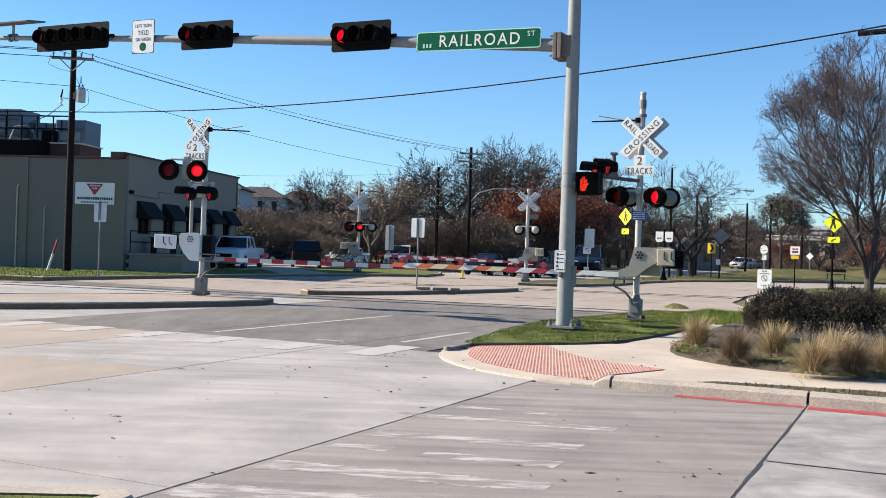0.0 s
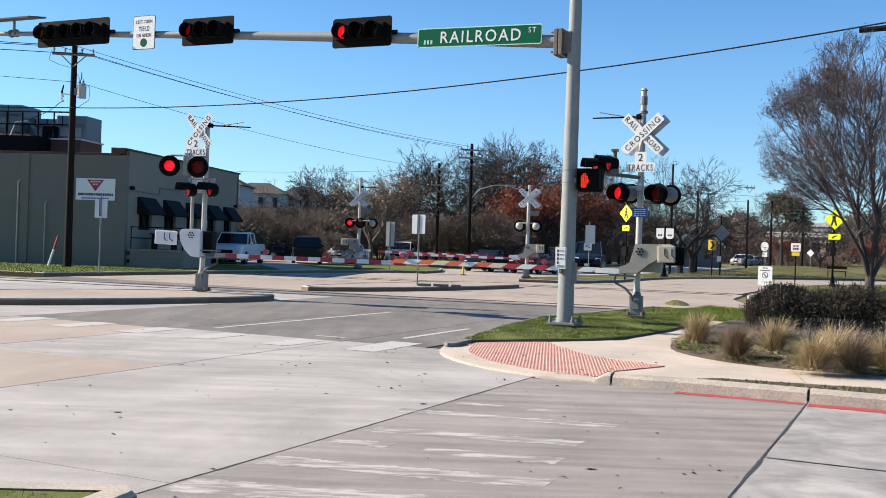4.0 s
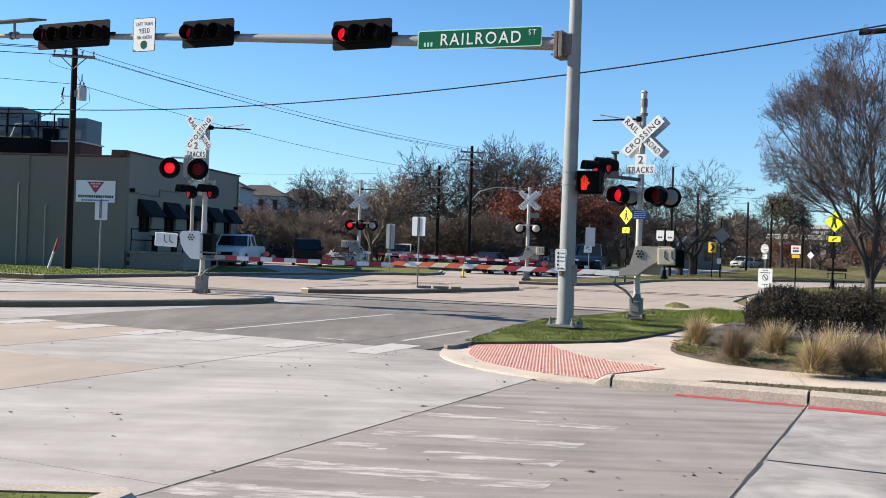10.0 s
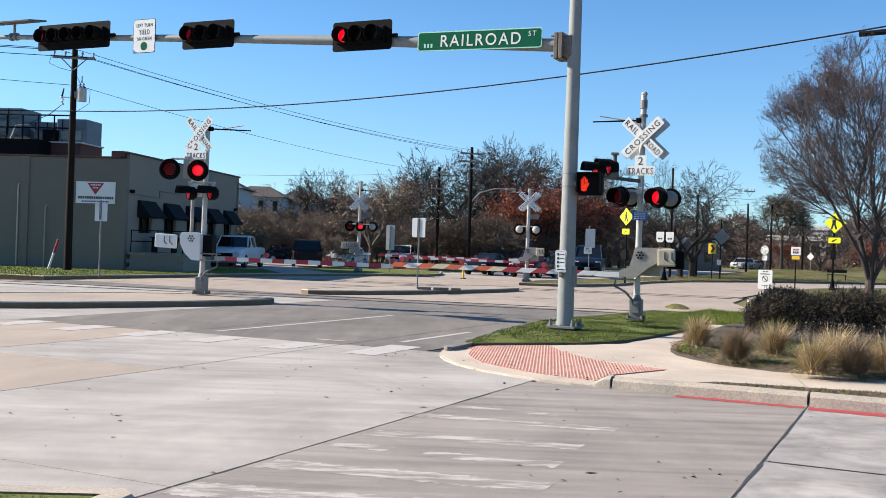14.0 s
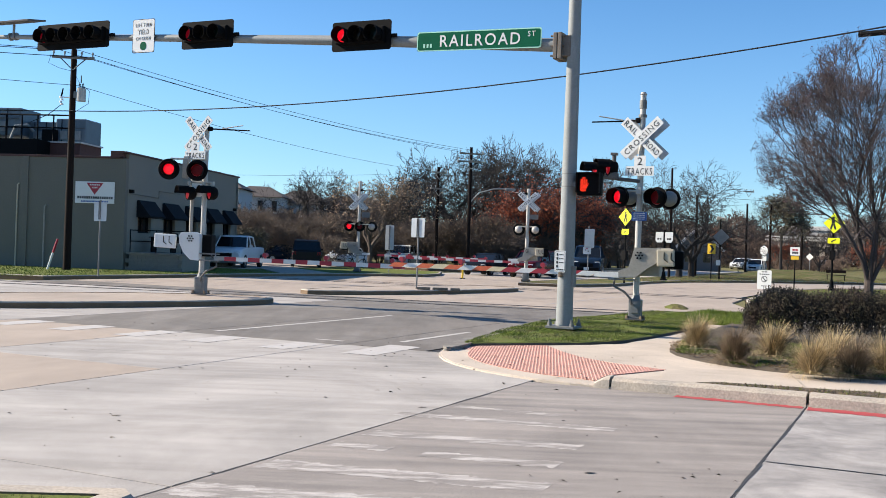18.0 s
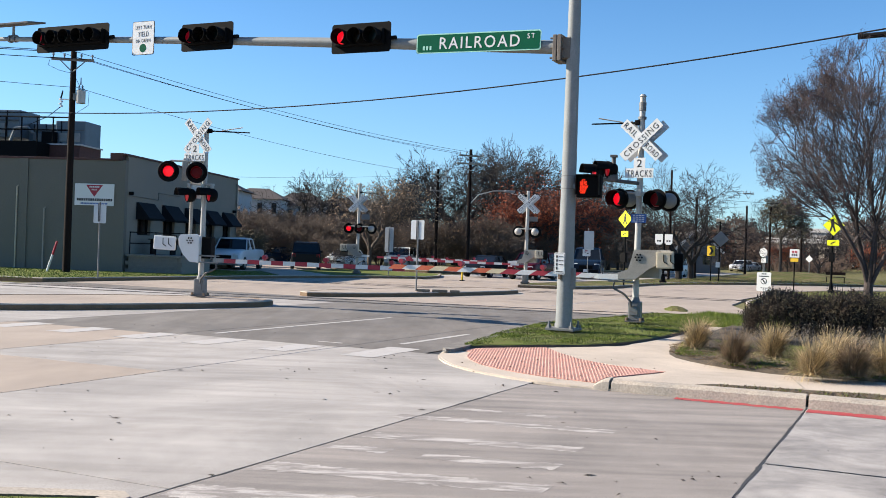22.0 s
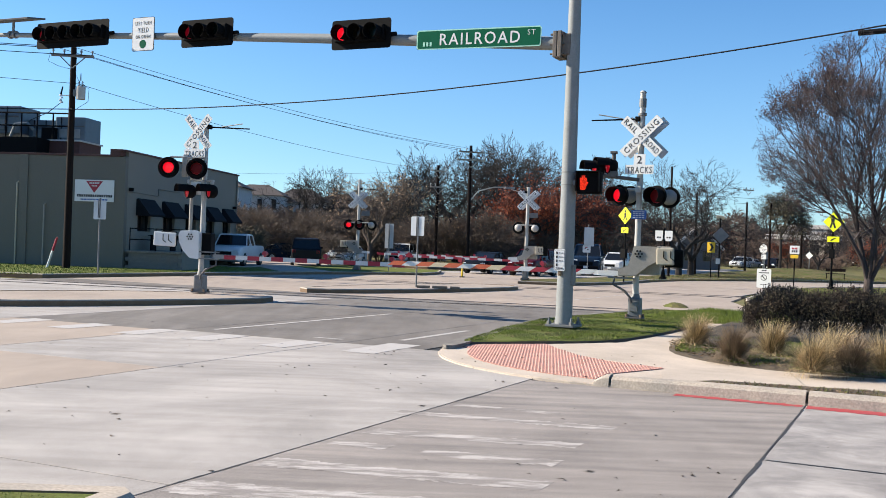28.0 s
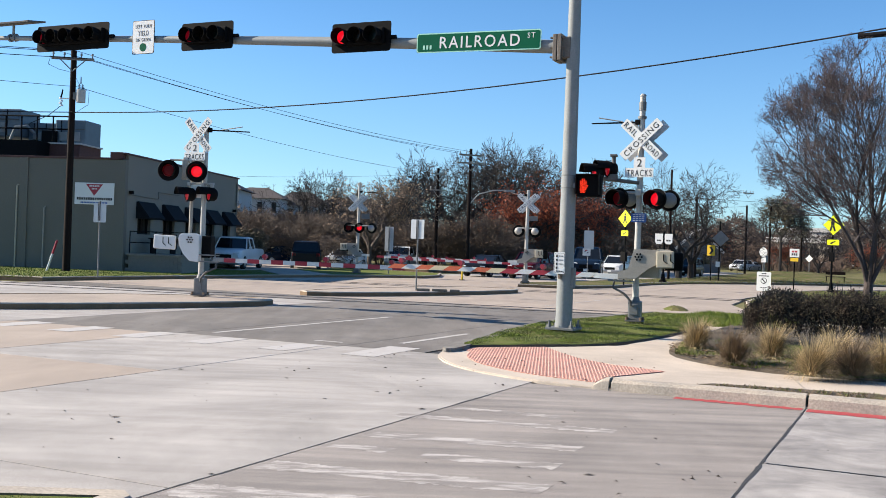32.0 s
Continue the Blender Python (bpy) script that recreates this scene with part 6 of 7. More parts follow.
# ---------------------------------------------------------------- road signs
def post_sign(name, x, y, base, height, label, plates, yaw=0.0, post="galvanised_dull", r=0.03, foot=False):
    """plates: (kind, x, z, width, height, material); kind rect, round, diamond or chevron."""
    t = thing(name, pose(x, y, base, 0, 0, yaw), label, "traffic sign")
    bm = bmesh.new()
    cyl(bm, (0, 0, 0), (0, 0, height), r, n=8)
    part("post", bm, M[post], t)
    if foot:
        bm = bmesh.new()
        cyl(bm, (0, 0, 0), (0, 0, 0.12), r * 3.2, n=14)
        cyl(bm, (0, 0, 0.12), (0, 0, 0.55), r * 2.3, r * 1.3, n=14)
        part("foot", bm, M[post], t)
    for kind, px, pz, w, h, key in plates:
        out = {"rect": lambda: rounded(w, h, 0.04), "round": lambda: [(w / 2 * math.cos(a * math.pi / 12), h / 2 * math.sin(a * math.pi / 12)) for a in range(24)],
               "diamond": lambda: [(w / 2, 0), (0, h / 2), (-w / 2, 0), (0, -h / 2)],
               "shield": lambda: [(w / 2, h / 2), (-w / 2, h / 2), (-w / 2, -h * 0.3), (-w * 0.3, -h / 2), (w * 0.3, -h / 2), (w / 2, -h * 0.3)]}[kind]()
        bm = bmesh.new()
        prism(bm, out, -r - 0.012, -r - 0.004, "y", Matrix.Translation((px, 0, pz)))
        part("plate", bm, M[key], t)
    return t


def on_plate(t, name, outline, x, z, key, y):
    bm = bmesh.new()
    prism(bm, outline, y - 0.003, y, "y", Matrix.Translation((x, 0, z)))
    return part(name, bm, M[key], t)


def channel(t, z0, z1, y=-0.03):
    bm = bmesh.new()
    for dx in (-0.028, 0.028):
        box(bm, (dx, y - 0.03, (z0 + z1) / 2), (0.012, 0.05, z1 - z0))
    part("post_channel", bm, M["galvanised_dull"], t)


t = post_sign("road_sign", -0.92, 37.74, 0.15, 2.6, "blank back of a road sign on the median", [("rect", 0, 2.24, 0.56, 0.70, "aluminium_back")], yaw=-30)
channel(t, 1.88, 2.58)
t = post_sign("road_sign", -13.0, 39.0, 0.15, 2.9, "blank back of a road sign on the verge", [("rect", 0.02, 2.44, 0.50, 0.70, "aluminium_back")], yaw=-8)
channel(t, 2.15, 2.85)
t = post_sign("road_sign", -3.14, 60.6, 0.15, 2.85, "tall blank back of a road sign", [("rect", 0, 2.05, 0.54, 1.45, "aluminium_back")], yaw=-20)
channel(t, 1.35, 2.75)
t = post_sign("road_sign", 9.3, 66.0, 0.15, 3.3, "tall grey back of a road sign with a small white sign", [("rect", 0.05, 2.5, 0.62, 1.2, "aluminium_back"), ("rect", -0.08, 1.72, 0.5, 0.46, "white_sheet")], yaw=-10)
for x, z, w in ((-0.17, 1.75, 0.1), (0.0, 1.68, 0.12), (-0.1, 1.83, 0.2)):
    bar_row("writing", t, x, -0.046, z, w, 0.06, M["arm_red"] if z > 1.8 else M["sign_black"])
def crossing_walker(t, z, s, y):
    """The black walking symbol as plain shapes."""
    on_plate(t, "symbol", [(s * 0.10 * math.cos(a), s * 0.10 * math.sin(a)) for a in (k * math.pi / 5 for k in range(10))], 0, z + s * 0.36, "sign_black", y)
    on_plate(t, "symbol", [(-s * 0.10, -s * 0.02), (s * 0.10, -s * 0.02), (s * 0.12, s * 0.24), (-s * 0.12, s * 0.24)], 0, z, "sign_black", y)
    on_plate(t, "symbol", [(-s * 0.22, -s * 0.42), (-s * 0.10, -s * 0.42), (s * 0.02, -s * 0.03), (-s * 0.10, -s * 0.03)], 0, z, "sign_black", y)
    on_plate(t, "symbol", [(s * 0.10, -s * 0.42), (s * 0.22, -s * 0.42), (s * 0.10, -s * 0.03), (-s * 0.02, -s * 0.03)], 0, z, "sign_black", y)
t = post_sign("crosswalk_sign", 9.75, 55.2, 0.15, 4.1, "yellow-green diamond crosswalk sign on a black post", [("diamond", 0, 3.55, 0.94, 0.94, "sign_yellow"), ("rect", 0, 2.76, 0.48, 0.30, "sign_yellow")], yaw=-50, post="black_paint", r=0.045)
crossing_walker(t, 3.55, 0.62, -0.060)
on_plate(t, "arrow", [(-0.12, -0.07), (-0.08, 0.0), (0.08, 0.07), (0.10, 0.03), (-0.05, -0.04), (0.0, -0.07)], 0.0, 2.76, "sign_black", -0.060)
bm = bmesh.new()
box(bm, (0.0, -0.06, 1.5), (0.34, 0.2, 0.5), bevel=0.02)
part("control_box", bm, M["black_matt"], t)
t = post_sign("crosswalk_sign", 21.0, 55.6, 0.15, 4.2, "yellow-green diamond crosswalk sign on a black lamp post", [("diamond", 0.05, 3.62, 1.10, 1.10, "sign_yellow"), ("rect", 0.05, 2.68, 0.62, 0.30, "sign_yellow")], yaw=-32, post="black_paint", r=0.055, foot=True)
crossing_walker(t, 3.62, 0.8, -0.070)
on_plate(t, "arrow", [(-0.16, -0.09), (-0.10, 0.0), (0.10, 0.09), (0.13, 0.04), (-0.06, -0.05), (0.0, -0.09)], 0.05, 2.68, "sign_black", -0.070)
bm = bmesh.new()
box(bm, (0, -0.02, 1.9), (0.26, 0.22, 0.5), bevel=0.02)
part("control_box", bm, M["black_matt"], t)
t = post_sign("lane_sign", 13.97, 65.1, 0.15, 3.2, "black post with two white rounded sign plates", [("shield", -0.32, 2.72, 0.5, 0.66, "white_sheet"), ("shield", 0.30, 2.72, 0.5, 0.66, "white_sheet"), ("rect", 0.0, 1.9, 0.9, 0.3, "mechanism_grey")], post="black_paint", r=0.07, foot=True, yaw=-30)
for x in (-0.32, 0.30):
    bar_row("writing", t, x, -0.084, 2.62, 0.3, 0.1, M["sign_black"], 2)
t = post_sign("chevron_sign", 19.67, 75.5, 0.15, 2.6, "amber chevron sign on a black post beside the bend", [("rect", 0, 2.2, 0.60, 0.76, "sign_amber")], post="black_paint", r=0.04, yaw=-34)
on_plate(t, "chevron", [(-0.16, 0.28), (0.02, 0.28), (0.2, 0.0), (0.02, -0.28), (-0.16, -0.28), (0.02, 0.0)], 0, 2.2, "sign_black", -0.053)
t = post_sign("road_sign", 20.4, 76.0, 0.15, 4.4, "grey back of a diamond road sign with a small solar panel", [("diamond", 0.05, 3.1, 1.2, 1.2, "galvanised_dull"), ("rect", -0.1, 1.2, 0.3, 0.4, "white_sheet")], post="black_paint", r=0.06, yaw=-10)
bm = bmesh.new()
box(bm, (0, 0, 4.45), (0.6, 0.4, 0.05), pose(0, 0, 0, -30, 10, 0))
part("solar_panel", bm, M["white_sheet"], t)
post_sign("road_sign", 33.0, 106.0, 0.1, 3.2, "white round backs of road signs far off", [("round", 0, 2.55, 0.85, 0.95, "white_sheet"), ("rect", 0.05, 1.75, 0.5, 0.5, "white_sheet")], post="galvanised_dull", r=0.06, yaw=-40)
t = post_sign("traffic_sign", 20.15, 59.0, 0.12, 2.4, "square white sign with a small orange panel", [("rect", 0, 2.1, 0.54, 0.48, "white_sheet"), ("rect", 0, 1.72, 0.44, 0.2, "sign_amber")], post="black_paint", r=0.035, yaw=-32)
bar_row("writing", t, 0, -0.05, 2.18, 0.34, 0.1, M["arm_red"], 2)
bar_row("writing", t, 0, -0.05, 2.02, 0.34, 0.12, M["sign_black"], 3)
post_sign("road_sign", 42.0, 118.0, 0.1, 2.6, "pale diamond road sign far off", [("diamond", 0, 2.1, 0.85, 0.85, "white_sheet")], r=0.05, yaw=-40)
post_sign("road_sign", 35.0, 112.0, 0.1, 2.2, "dark backs of two road signs", [("rect", 0, 1.9, 0.7, 0.8, "mechanism_grey")], r=0.05)
t = post_sign("notice_board", 9.45, 30.2, 0.0, 1.35, "white notice board with a round prohibition symbol", [("rect", 0, 1.08, 0.42, 0.56, "white_sheet")], r=0.03, yaw=-36)
bar_row("writing", t, 0, -0.044, 1.31, 0.16, 0.03, M["sign_black"], 2)
bar_row("writing", t, 0, -0.044, 1.24, 0.30, 0.03, M["sign_black"], 5)
on_plate(t, "ring", [(0.09 * math.cos(a), 0.09 * math.sin(a)) for a in (k * math.pi / 12 for k in range(24))], 0, 1.10, "sign_black", -0.043)
on_plate(t, "ring_field", [(0.072 * math.cos(a), 0.072 * math.sin(a)) for a in (k * math.pi / 12 for k in range(24))], 0, 1.10, "white_sheet", -0.047)
on_plate(t, "slash", [(-0.06, 0.05), (-0.04, 0.07), (0.06, -0.05), (0.04, -0.07)], 0, 1.10, "sign_black", -0.051)
bar_row("writing", t, 0, -0.044, 0.90, 0.2, 0.02, M["sign_black"], 3)
t = thing("stone_pile", pose(-0.3, 37.6, 0.15), "two flat stones lying on the median", "stones")
for x, s in ((-0.35, 0.3), (0.25, 0.35), (0.8, 0.22)):
    bm = bmesh.new()
    box(bm, (x, 0, 0.04), (s * 1.6, s, 0.09), bevel=0.02)
    part("stone", bm, M["stone"], t)
t = thing("bench", pose(33.6, 88.0, 0.14, 0, 0, -20), "dark park bench on the grass", "bench")
for z, y, h in ((0.45, 0, 0.05), (0.75, 0.22, 0.25)):
    bm = bmesh.new()
    box(bm, (0, y, z), (1.6, 0.4 if z < 0.5 else 0.05, h))
    part("seat" if z < 0.5 else "backrest", bm, M["wood_pole"], t)
for x in (-0.7, 0.7):
    bm = bmesh.new()
    box(bm, (x, 0.05, 0.22), (0.07, 0.4, 0.44))
    part("leg", bm, M["black_matt"], t)


# ---------------------------------------------------------------- houses far off
def hip_house(x, y, w, d, h, roof, wall_key, label, yaw=0.0, rows=2, cols=4, base=0.0):
    t = thing("town_house", pose(x, y, base, 0, 0, yaw), label, "house", "houses far off")
    bm = bmesh.new()
    box(bm, (0, 0, h / 2), (w, d, h))
    part("wall", bm, M[wall_key], t)
    bm = bmesh.new()
    e = 0.5
    v = [bm.verts.new(p) for p in ((-w / 2 - e, -d / 2 - e, h), (w / 2 + e, -d / 2 - e, h), (w / 2 + e, d / 2 + e, h), (-w / 2 - e, d / 2 + e, h), (-w * 0.18, 0, h + roof), (w * 0.18, 0, h + roof))]
    for f in ((0, 1, 5, 4), (1, 2, 5), (2, 3, 4, 5), (3, 0, 4), (0, 3, 2, 1)):
        bm.faces.new([v[i] for i in f])
    part("roof", bm, M["roof_shingle"], t)
    for i in range(cols):
        for j in range(rows):
            bm = bmesh.new()
            box(bm, (-w / 2 + (i + 0.5) * w / cols, -d / 2 - 0.02, h - 1.3 - 2.7 * j), (w / cols * 0.34, 0.08, 1.5))
            part("window", bm, M["glass_dark"], t)
    return t


hip_house(-27.0, 150, 8, 9, 7.2, 1.7, "siding_white", "white town house with a dark hip roof beyond the trees", base=0.9)
hip_house(-21.5, 156, 8, 9, 6.6, 2.2, "siding_white", "pale town house with a dark hip roof beyond the trees", base=0.9)
hip_house(-13.0, 158, 9, 9, 6.2, 2.0, "wall_tan", "pale town house with a dark hip roof beyond the trees", base=0.9)
hip_house(-28.5, 135, 5, 9, 8.2, 1.2, "siding_white", "white town house with a dark hip roof beyond the trees", base=0.2)
hip_house(-16.4, 160, 6, 6, 8.0, 1.2, "siding_white", "pale town house with a dark hip roof beyond the trees")
hip_house(-12.8, 160, 4.0, 6, 8.2, 1.0, "siding_white", "pale town house with a dark hip roof beyond the trees", cols=2)
t = thing("gabled_house", pose(32.6, 134, 0.0, 0, 0, -8) @ Matrix.Scale(1.24, 4), "small grey gabled house with white trim", "house")
bm = bmesh.new()
prism(bm, [(-2.3, 0), (2.3, 0), (2.3, 2.2), (0, 4.3), (-2.3, 2.2)], -4, 4, "y")
part("wall", bm, M["siding_grey"], t)
for s in (-1, 1):
    bm = bmesh.new()
    box(bm, (s * 1.3, 0, 3.3), (3.4, 8.6, 0.16), pose(0, 0, 0, 0, s * 42, 0))
    part("roof", bm, M["roof_shingle"], t)
    bm = bmesh.new()
    box(bm, (s * 1.3, -4.35, 3.2), (3.4, 0.12, 0.26), pose(0, 0, 0, 0, s * 42, 0))
    part("trim", bm, M["siding_white"], t)
for x, z in ((-0.9, 1.4), (0.9, 1.4), (0, 3.2)):
    bm = bmesh.new()
    box(bm, (x, -4.02, z), (0.7, 0.08, 1.0))
    part("window", bm, M["glass_dark"], t)
t = thing("long_house", pose(26.5, 146, 0.0, 0, 0, -8) @ Matrix.Scale(1.24, 4), "low grey house with a shingle roof", "house")
bm = bmesh.new()
box(bm, (0, 0, 1.4), (7, 7, 2.8))
part("wall", bm, M["siding_grey"], t)
bm = bmesh.new()
prism(bm, [(-4, 2.8), (4, 2.8), (0, 4.6)], -3.8, 3.8, "x")
part("roof", bm, M["roof_shingle"], t)
def flat_block(x, y, w, d, h, base, key, label, n):
    t = thing("commercial_block", pose(x, y, base, 0, 0, -34), label, "building", "commercial blocks far off")
    bm = bmesh.new()
    box(bm, (0, 0, h / 2), (w, d, h))
    part("wall", bm, M[key], t)
    bm = bmesh.new()
    box(bm, (0, 0, h + 0.3), (w + 0.6, d + 0.6, 0.9))
    part("parapet", bm, M["siding_white"], t)
    for i in range(n):
        bm = bmesh.new()
        box(bm, (-w / 2 + (i + 0.5) * w / n, -d / 2 - 0.03, h * 0.42), (w / n * 0.6, 0.1, h * 0.5))
        part("window", bm, M["glass_dark"], t)
flat_block(71, 200, 13, 12, 3.4, hill(71, 205) - 0.3, "wall_tan", "low tan commercial block on rising ground", 5)
flat_block(84, 232, 14, 12, 4.4, hill(84, 232) - 0.3, "siding_white", "pale commercial block on rising ground", 4)

t = thing("delineator_post", pose(1.15, 58.0, 0.0), "orange flexible delineator post in the road", "delineator")
bm = bmesh.new()
cyl(bm, (0, 0, 0.04), (0, 0, 1.05), 0.06, 0.05, n=10)
part("tube", bm, M["sign_amber"], t)
bm = bmesh.new()
cyl(bm, (0, 0, 0), (0, 0, 0.05), 0.16, n=12)
part("foot", bm, M["rubber"], t)
t = thing("garden_shed", pose(-1.9, 112, 0, 0, 0, 12), "small weathered shed under the trees", "shed")
bm = bmesh.new()
box(bm, (0, 0, 1.0), (4.2, 3, 2.0))
part("wall", bm, M["wall_tan"], t)
bm = bmesh.new()
prism(bm, [(-1.8, 2.0), (1.8, 2.0), (0, 2.9)], -2.4, 2.4, "x")
part("roof", bm, M["roof_shingle"], t)


# ---------------------------------------------------------------- trees and plants
class Twigs:
    """Collects tapered three- to six-sided sticks and builds one mesh of them."""
    def __init__(self, least=0.0, rounded_crown=False):
        self.v, self.f, self.least, self.crown, self.tips = [], [], least, rounded_crown, []

    def stick(self, p, q, r0, r1, n=3):
        if self.crown:                                      # twigs end at the edge of a rounded, uneven crown
            reach = Vector((q.x / (2.75 - 0.42 * max(0.0, q.z - 4.66)), q.y / 2.75, (q.z - 4.66) / 2.48)).length
            if reach > 1.0 + 0.16 * noise.noise(q * 1.1) + 0.05 * noise.noise(q * 5.0):
                return
            if reach > 0.80:
                self.tips.append(q)
        r0, r1 = max(r0, self.least), max(r1, self.least)
        d = q - p
        a = d.orthogonal().normalized()
        b = d.cross(a).normalized()
        k = len(self.v)
        cs = [(math.cos(2 * math.pi * i / n), math.sin(2 * math.pi * i / n)) for i in range(n)]
        self.v += [tuple(p + (a * c + b * s) * r0) for c, s in cs] + [tuple(q + (a * c + b * s) * r1) for c, s in cs]
        self.f += [(k + i, k + (i + 1) % n, k + n + (i + 1) % n, k + n + i) for i in range(n)]

    def leaf(self, p, size, rnd):
        a = Vector((rnd.gauss(0, 1), rnd.gauss(0, 1), rnd.gauss(0, 1))).normalized()
        b = a.orthogonal().normalized()
        k = len(self.v)
        self.v += [tuple(p - a * size), tuple(p + b * size * 0.45), tuple(p + a * size), tuple(p - b * size * 0.45)]
        self.f.append((k, k + 1, k + 2, k + 3))

    def mesh(self, name, key):
        me = bpy.data.meshes.new(name)
        me.from_pydata(self.v, [], self.f)
        me.materials.append(M[key])
        return me


def grow(rnd, thick, thin, ends, p, d, length, r, depth, spread, up_pull, limit, kids=3, shrink=0.72, wob=0.18):
    """One branch of two or three bent pieces, then its children."""
    pieces = 3 if r > 0.03 else 2
    pts = [(p, d)]
    for i in range(pieces):
        q = p + d * (length / pieces)
        ra, rb = r * (1 - 0.25 * i / pieces), r * (1 - 0.25 * (i + 1) / pieces)
        (thick if r > limit else thin).stick(p, q, ra, rb, 7 if r > 0.08 else 5 if r > 0.03 else 3)
        d = (d + Vector((rnd.gauss(0, wob), rnd.gauss(0, wob), rnd.gauss(0, wob) + up_pull))).normalized()
        p = q
        pts.append((p, d))
    if depth == 0:
        ends.append(p)
        return
    for k in range(kids + (1 if rnd.random() < 0.35 else 0)):
        base, bd = pts[-1] if k < 2 else pts[rnd.randrange(1, len(pts))]
        side = Vector((rnd.gauss(0, 1), rnd.gauss(0, 1), rnd.gauss(0, 0.7)))
        side = (side - bd * side.dot(bd)).normalized()
        ang = spread * rnd.uniform(0.45, 1.25)
        nd = (bd * math.cos(ang) + side * math.sin(ang)).normalized()
        grow(rnd, thick, thin, ends, base, nd, length * shrink * rnd.uniform(0.8, 1.2), r * rnd.uniform(0.52, 0.68), depth - 1, spread, up_pull, limit, kids, shrink, wob)


def bare_tree(name, seed, height, label, depth=5, spread=0.62, up_pull=0.02, trunk_r=0.28, trunk_h=0.2, kids=3, stems=1, fan=0.0, shrink=0.74, bark="bark_dark", twig="bark_dark", leaves=0, leaf_key="leaf_rust", leaf_size=0.09, first=0.3, category="tree", wob=0.18, least=0.009):
    rnd = random.Random(seed)
    thick, thin, ends = Twigs(), Twigs(least), []
    for s in range(stems):
        a = 2 * math.pi * (s + rnd.random() * 0.4) / stems
        d = Vector((fan * math.cos(a), fan * math.sin(a), 1)).normalized()
        p0 = Vector((0.16 * math.cos(a), 0.16 * math.sin(a), -0.05)) if stems > 1 else Vector((0, 0, -0.05))
        top = p0 + Vector((d.x * 0.6, d.y * 0.6, d.z)) * height * trunk_h
        thick.stick(p0, top, trunk_r * 1.15, trunk_r * 0.9, 8)
        for k in range(max(4, kids) if stems == 1 else 2):
            side = Vector((math.cos(k * 2.3 + s), math.sin(k * 2.3 + s), 0))
            dd = (d + side * spread * (0.9 if stems == 1 else 0.35)).normalized()
            grow(rnd, thick, thin, ends, top, dd, height * first, trunk_r * 0.7, depth, spread, up_pull, trunk_r * 0.16, kids, shrink, wob)
    for e in (thick, thin):
        e.k = height / max(v[2] for v in thin.v)
        e.v = [(x * e.k, y * e.k, z * e.k) for x, y, z in e.v]
    ends = [e * thin.k for e in ends]
    t = thing(name, Matrix(), label, category)
    part("trunk", thick.mesh("trunk", bark), M[bark], t)
    part("crown", thin.mesh("crown", twig), M[twig], t)
    if leaves:
        lv = Twigs()
        for i in range(leaves):
            e = rnd.choice(ends)
            lv.leaf(e + Vector((rnd.gauss(0, 0.22), rnd.gauss(0, 0.22), rnd.gauss(0, 0.18))), leaf_size * rnd.uniform(0.6, 1.4), rnd)
        part("leaves", lv.mesh("leaves", leaf_key), M[leaf_key], t)
    return t


def put(t, x, y, yaw=0.0, size=1.0, z=0.0, sy=None):
    return copy_thing(t, pose(x, y, z, 0, 0, yaw) @ Matrix.Diagonal((size, size, sy or size, 1)))


def at_px(u, y):
    """World x of a thing that stands y metres ahead, by its bearing."""
    return (u - 784) / 1825 * y


def plant(t, u, y, yaw, size, top=None, tall=1.0):
    """Set a copy in the bearing u, about y metres off, clear of the far carriageway, with its apparent size kept; top: the bearing of its crown, for a tree tall metres high."""
    if top is not None:
        size = ((443 + (u - 784) * 0.035 - top) / 1825 * y + 1.65) / tall
    k = (u - 784) / 1825
    b = y * (k * RY - RX)
    far = 32.0 / (RX - k * RY) if k < 0.44 else y
    if -32.0 < b < -17.2 and far < 260:
        size, y = size * far / y, far
    x = at_px(u, y)
    return put(t, x, y, yaw, size, max(0.0, hill(x, y) - 0.1))


oak = bare_tree("oak_tree", 3, 11.5, "large leafless oak with dark spreading limbs", twig="twig_oak", depth=8, spread=0.60, trunk_r=0.42, trunk_h=0.15, first=0.25, kids=2, shrink=0.79, least=0.015, wob=0.21, up_pull=0.02)
oak.matrix_basis = pose(at_px(872, 104), 104, 0) @ Matrix.Scale(1.13, 4)
oak2 = bare_tree("oak_tree", 8, 11.0, "large leafless oak with dark spreading limbs", twig="twig_oak", depth=8, spread=0.64, trunk_r=0.38, trunk_h=0.17, first=0.24, kids=2, shrink=0.79, least=0.015, wob=0.22, up_pull=0.015)
oak2.matrix_basis = pose(at_px(752, 100), 100, 0, 0, 0, 40) @ Matrix.Scale(0.95, 4)
for u, y, top, yaw in ((705, 108, 312, 60), (942, 108, 270, 200), (808, 112, 278, 130), (1015, 112, 300, 75)):
    plant(oak, u, y, yaw, 1.0, top, 11.5)
for u, y, top, yaw in ((665, 118, 335, 10), (985, 120, 300, 250), (1078, 118, 322, 100), (1203, 80, 272, 80), (1224, 83, 278, 320), (1150, 120, 345, 310), (840, 118, 272, 190)):
    plant(oak2, u, y, yaw, 1.0, top, 11.0)
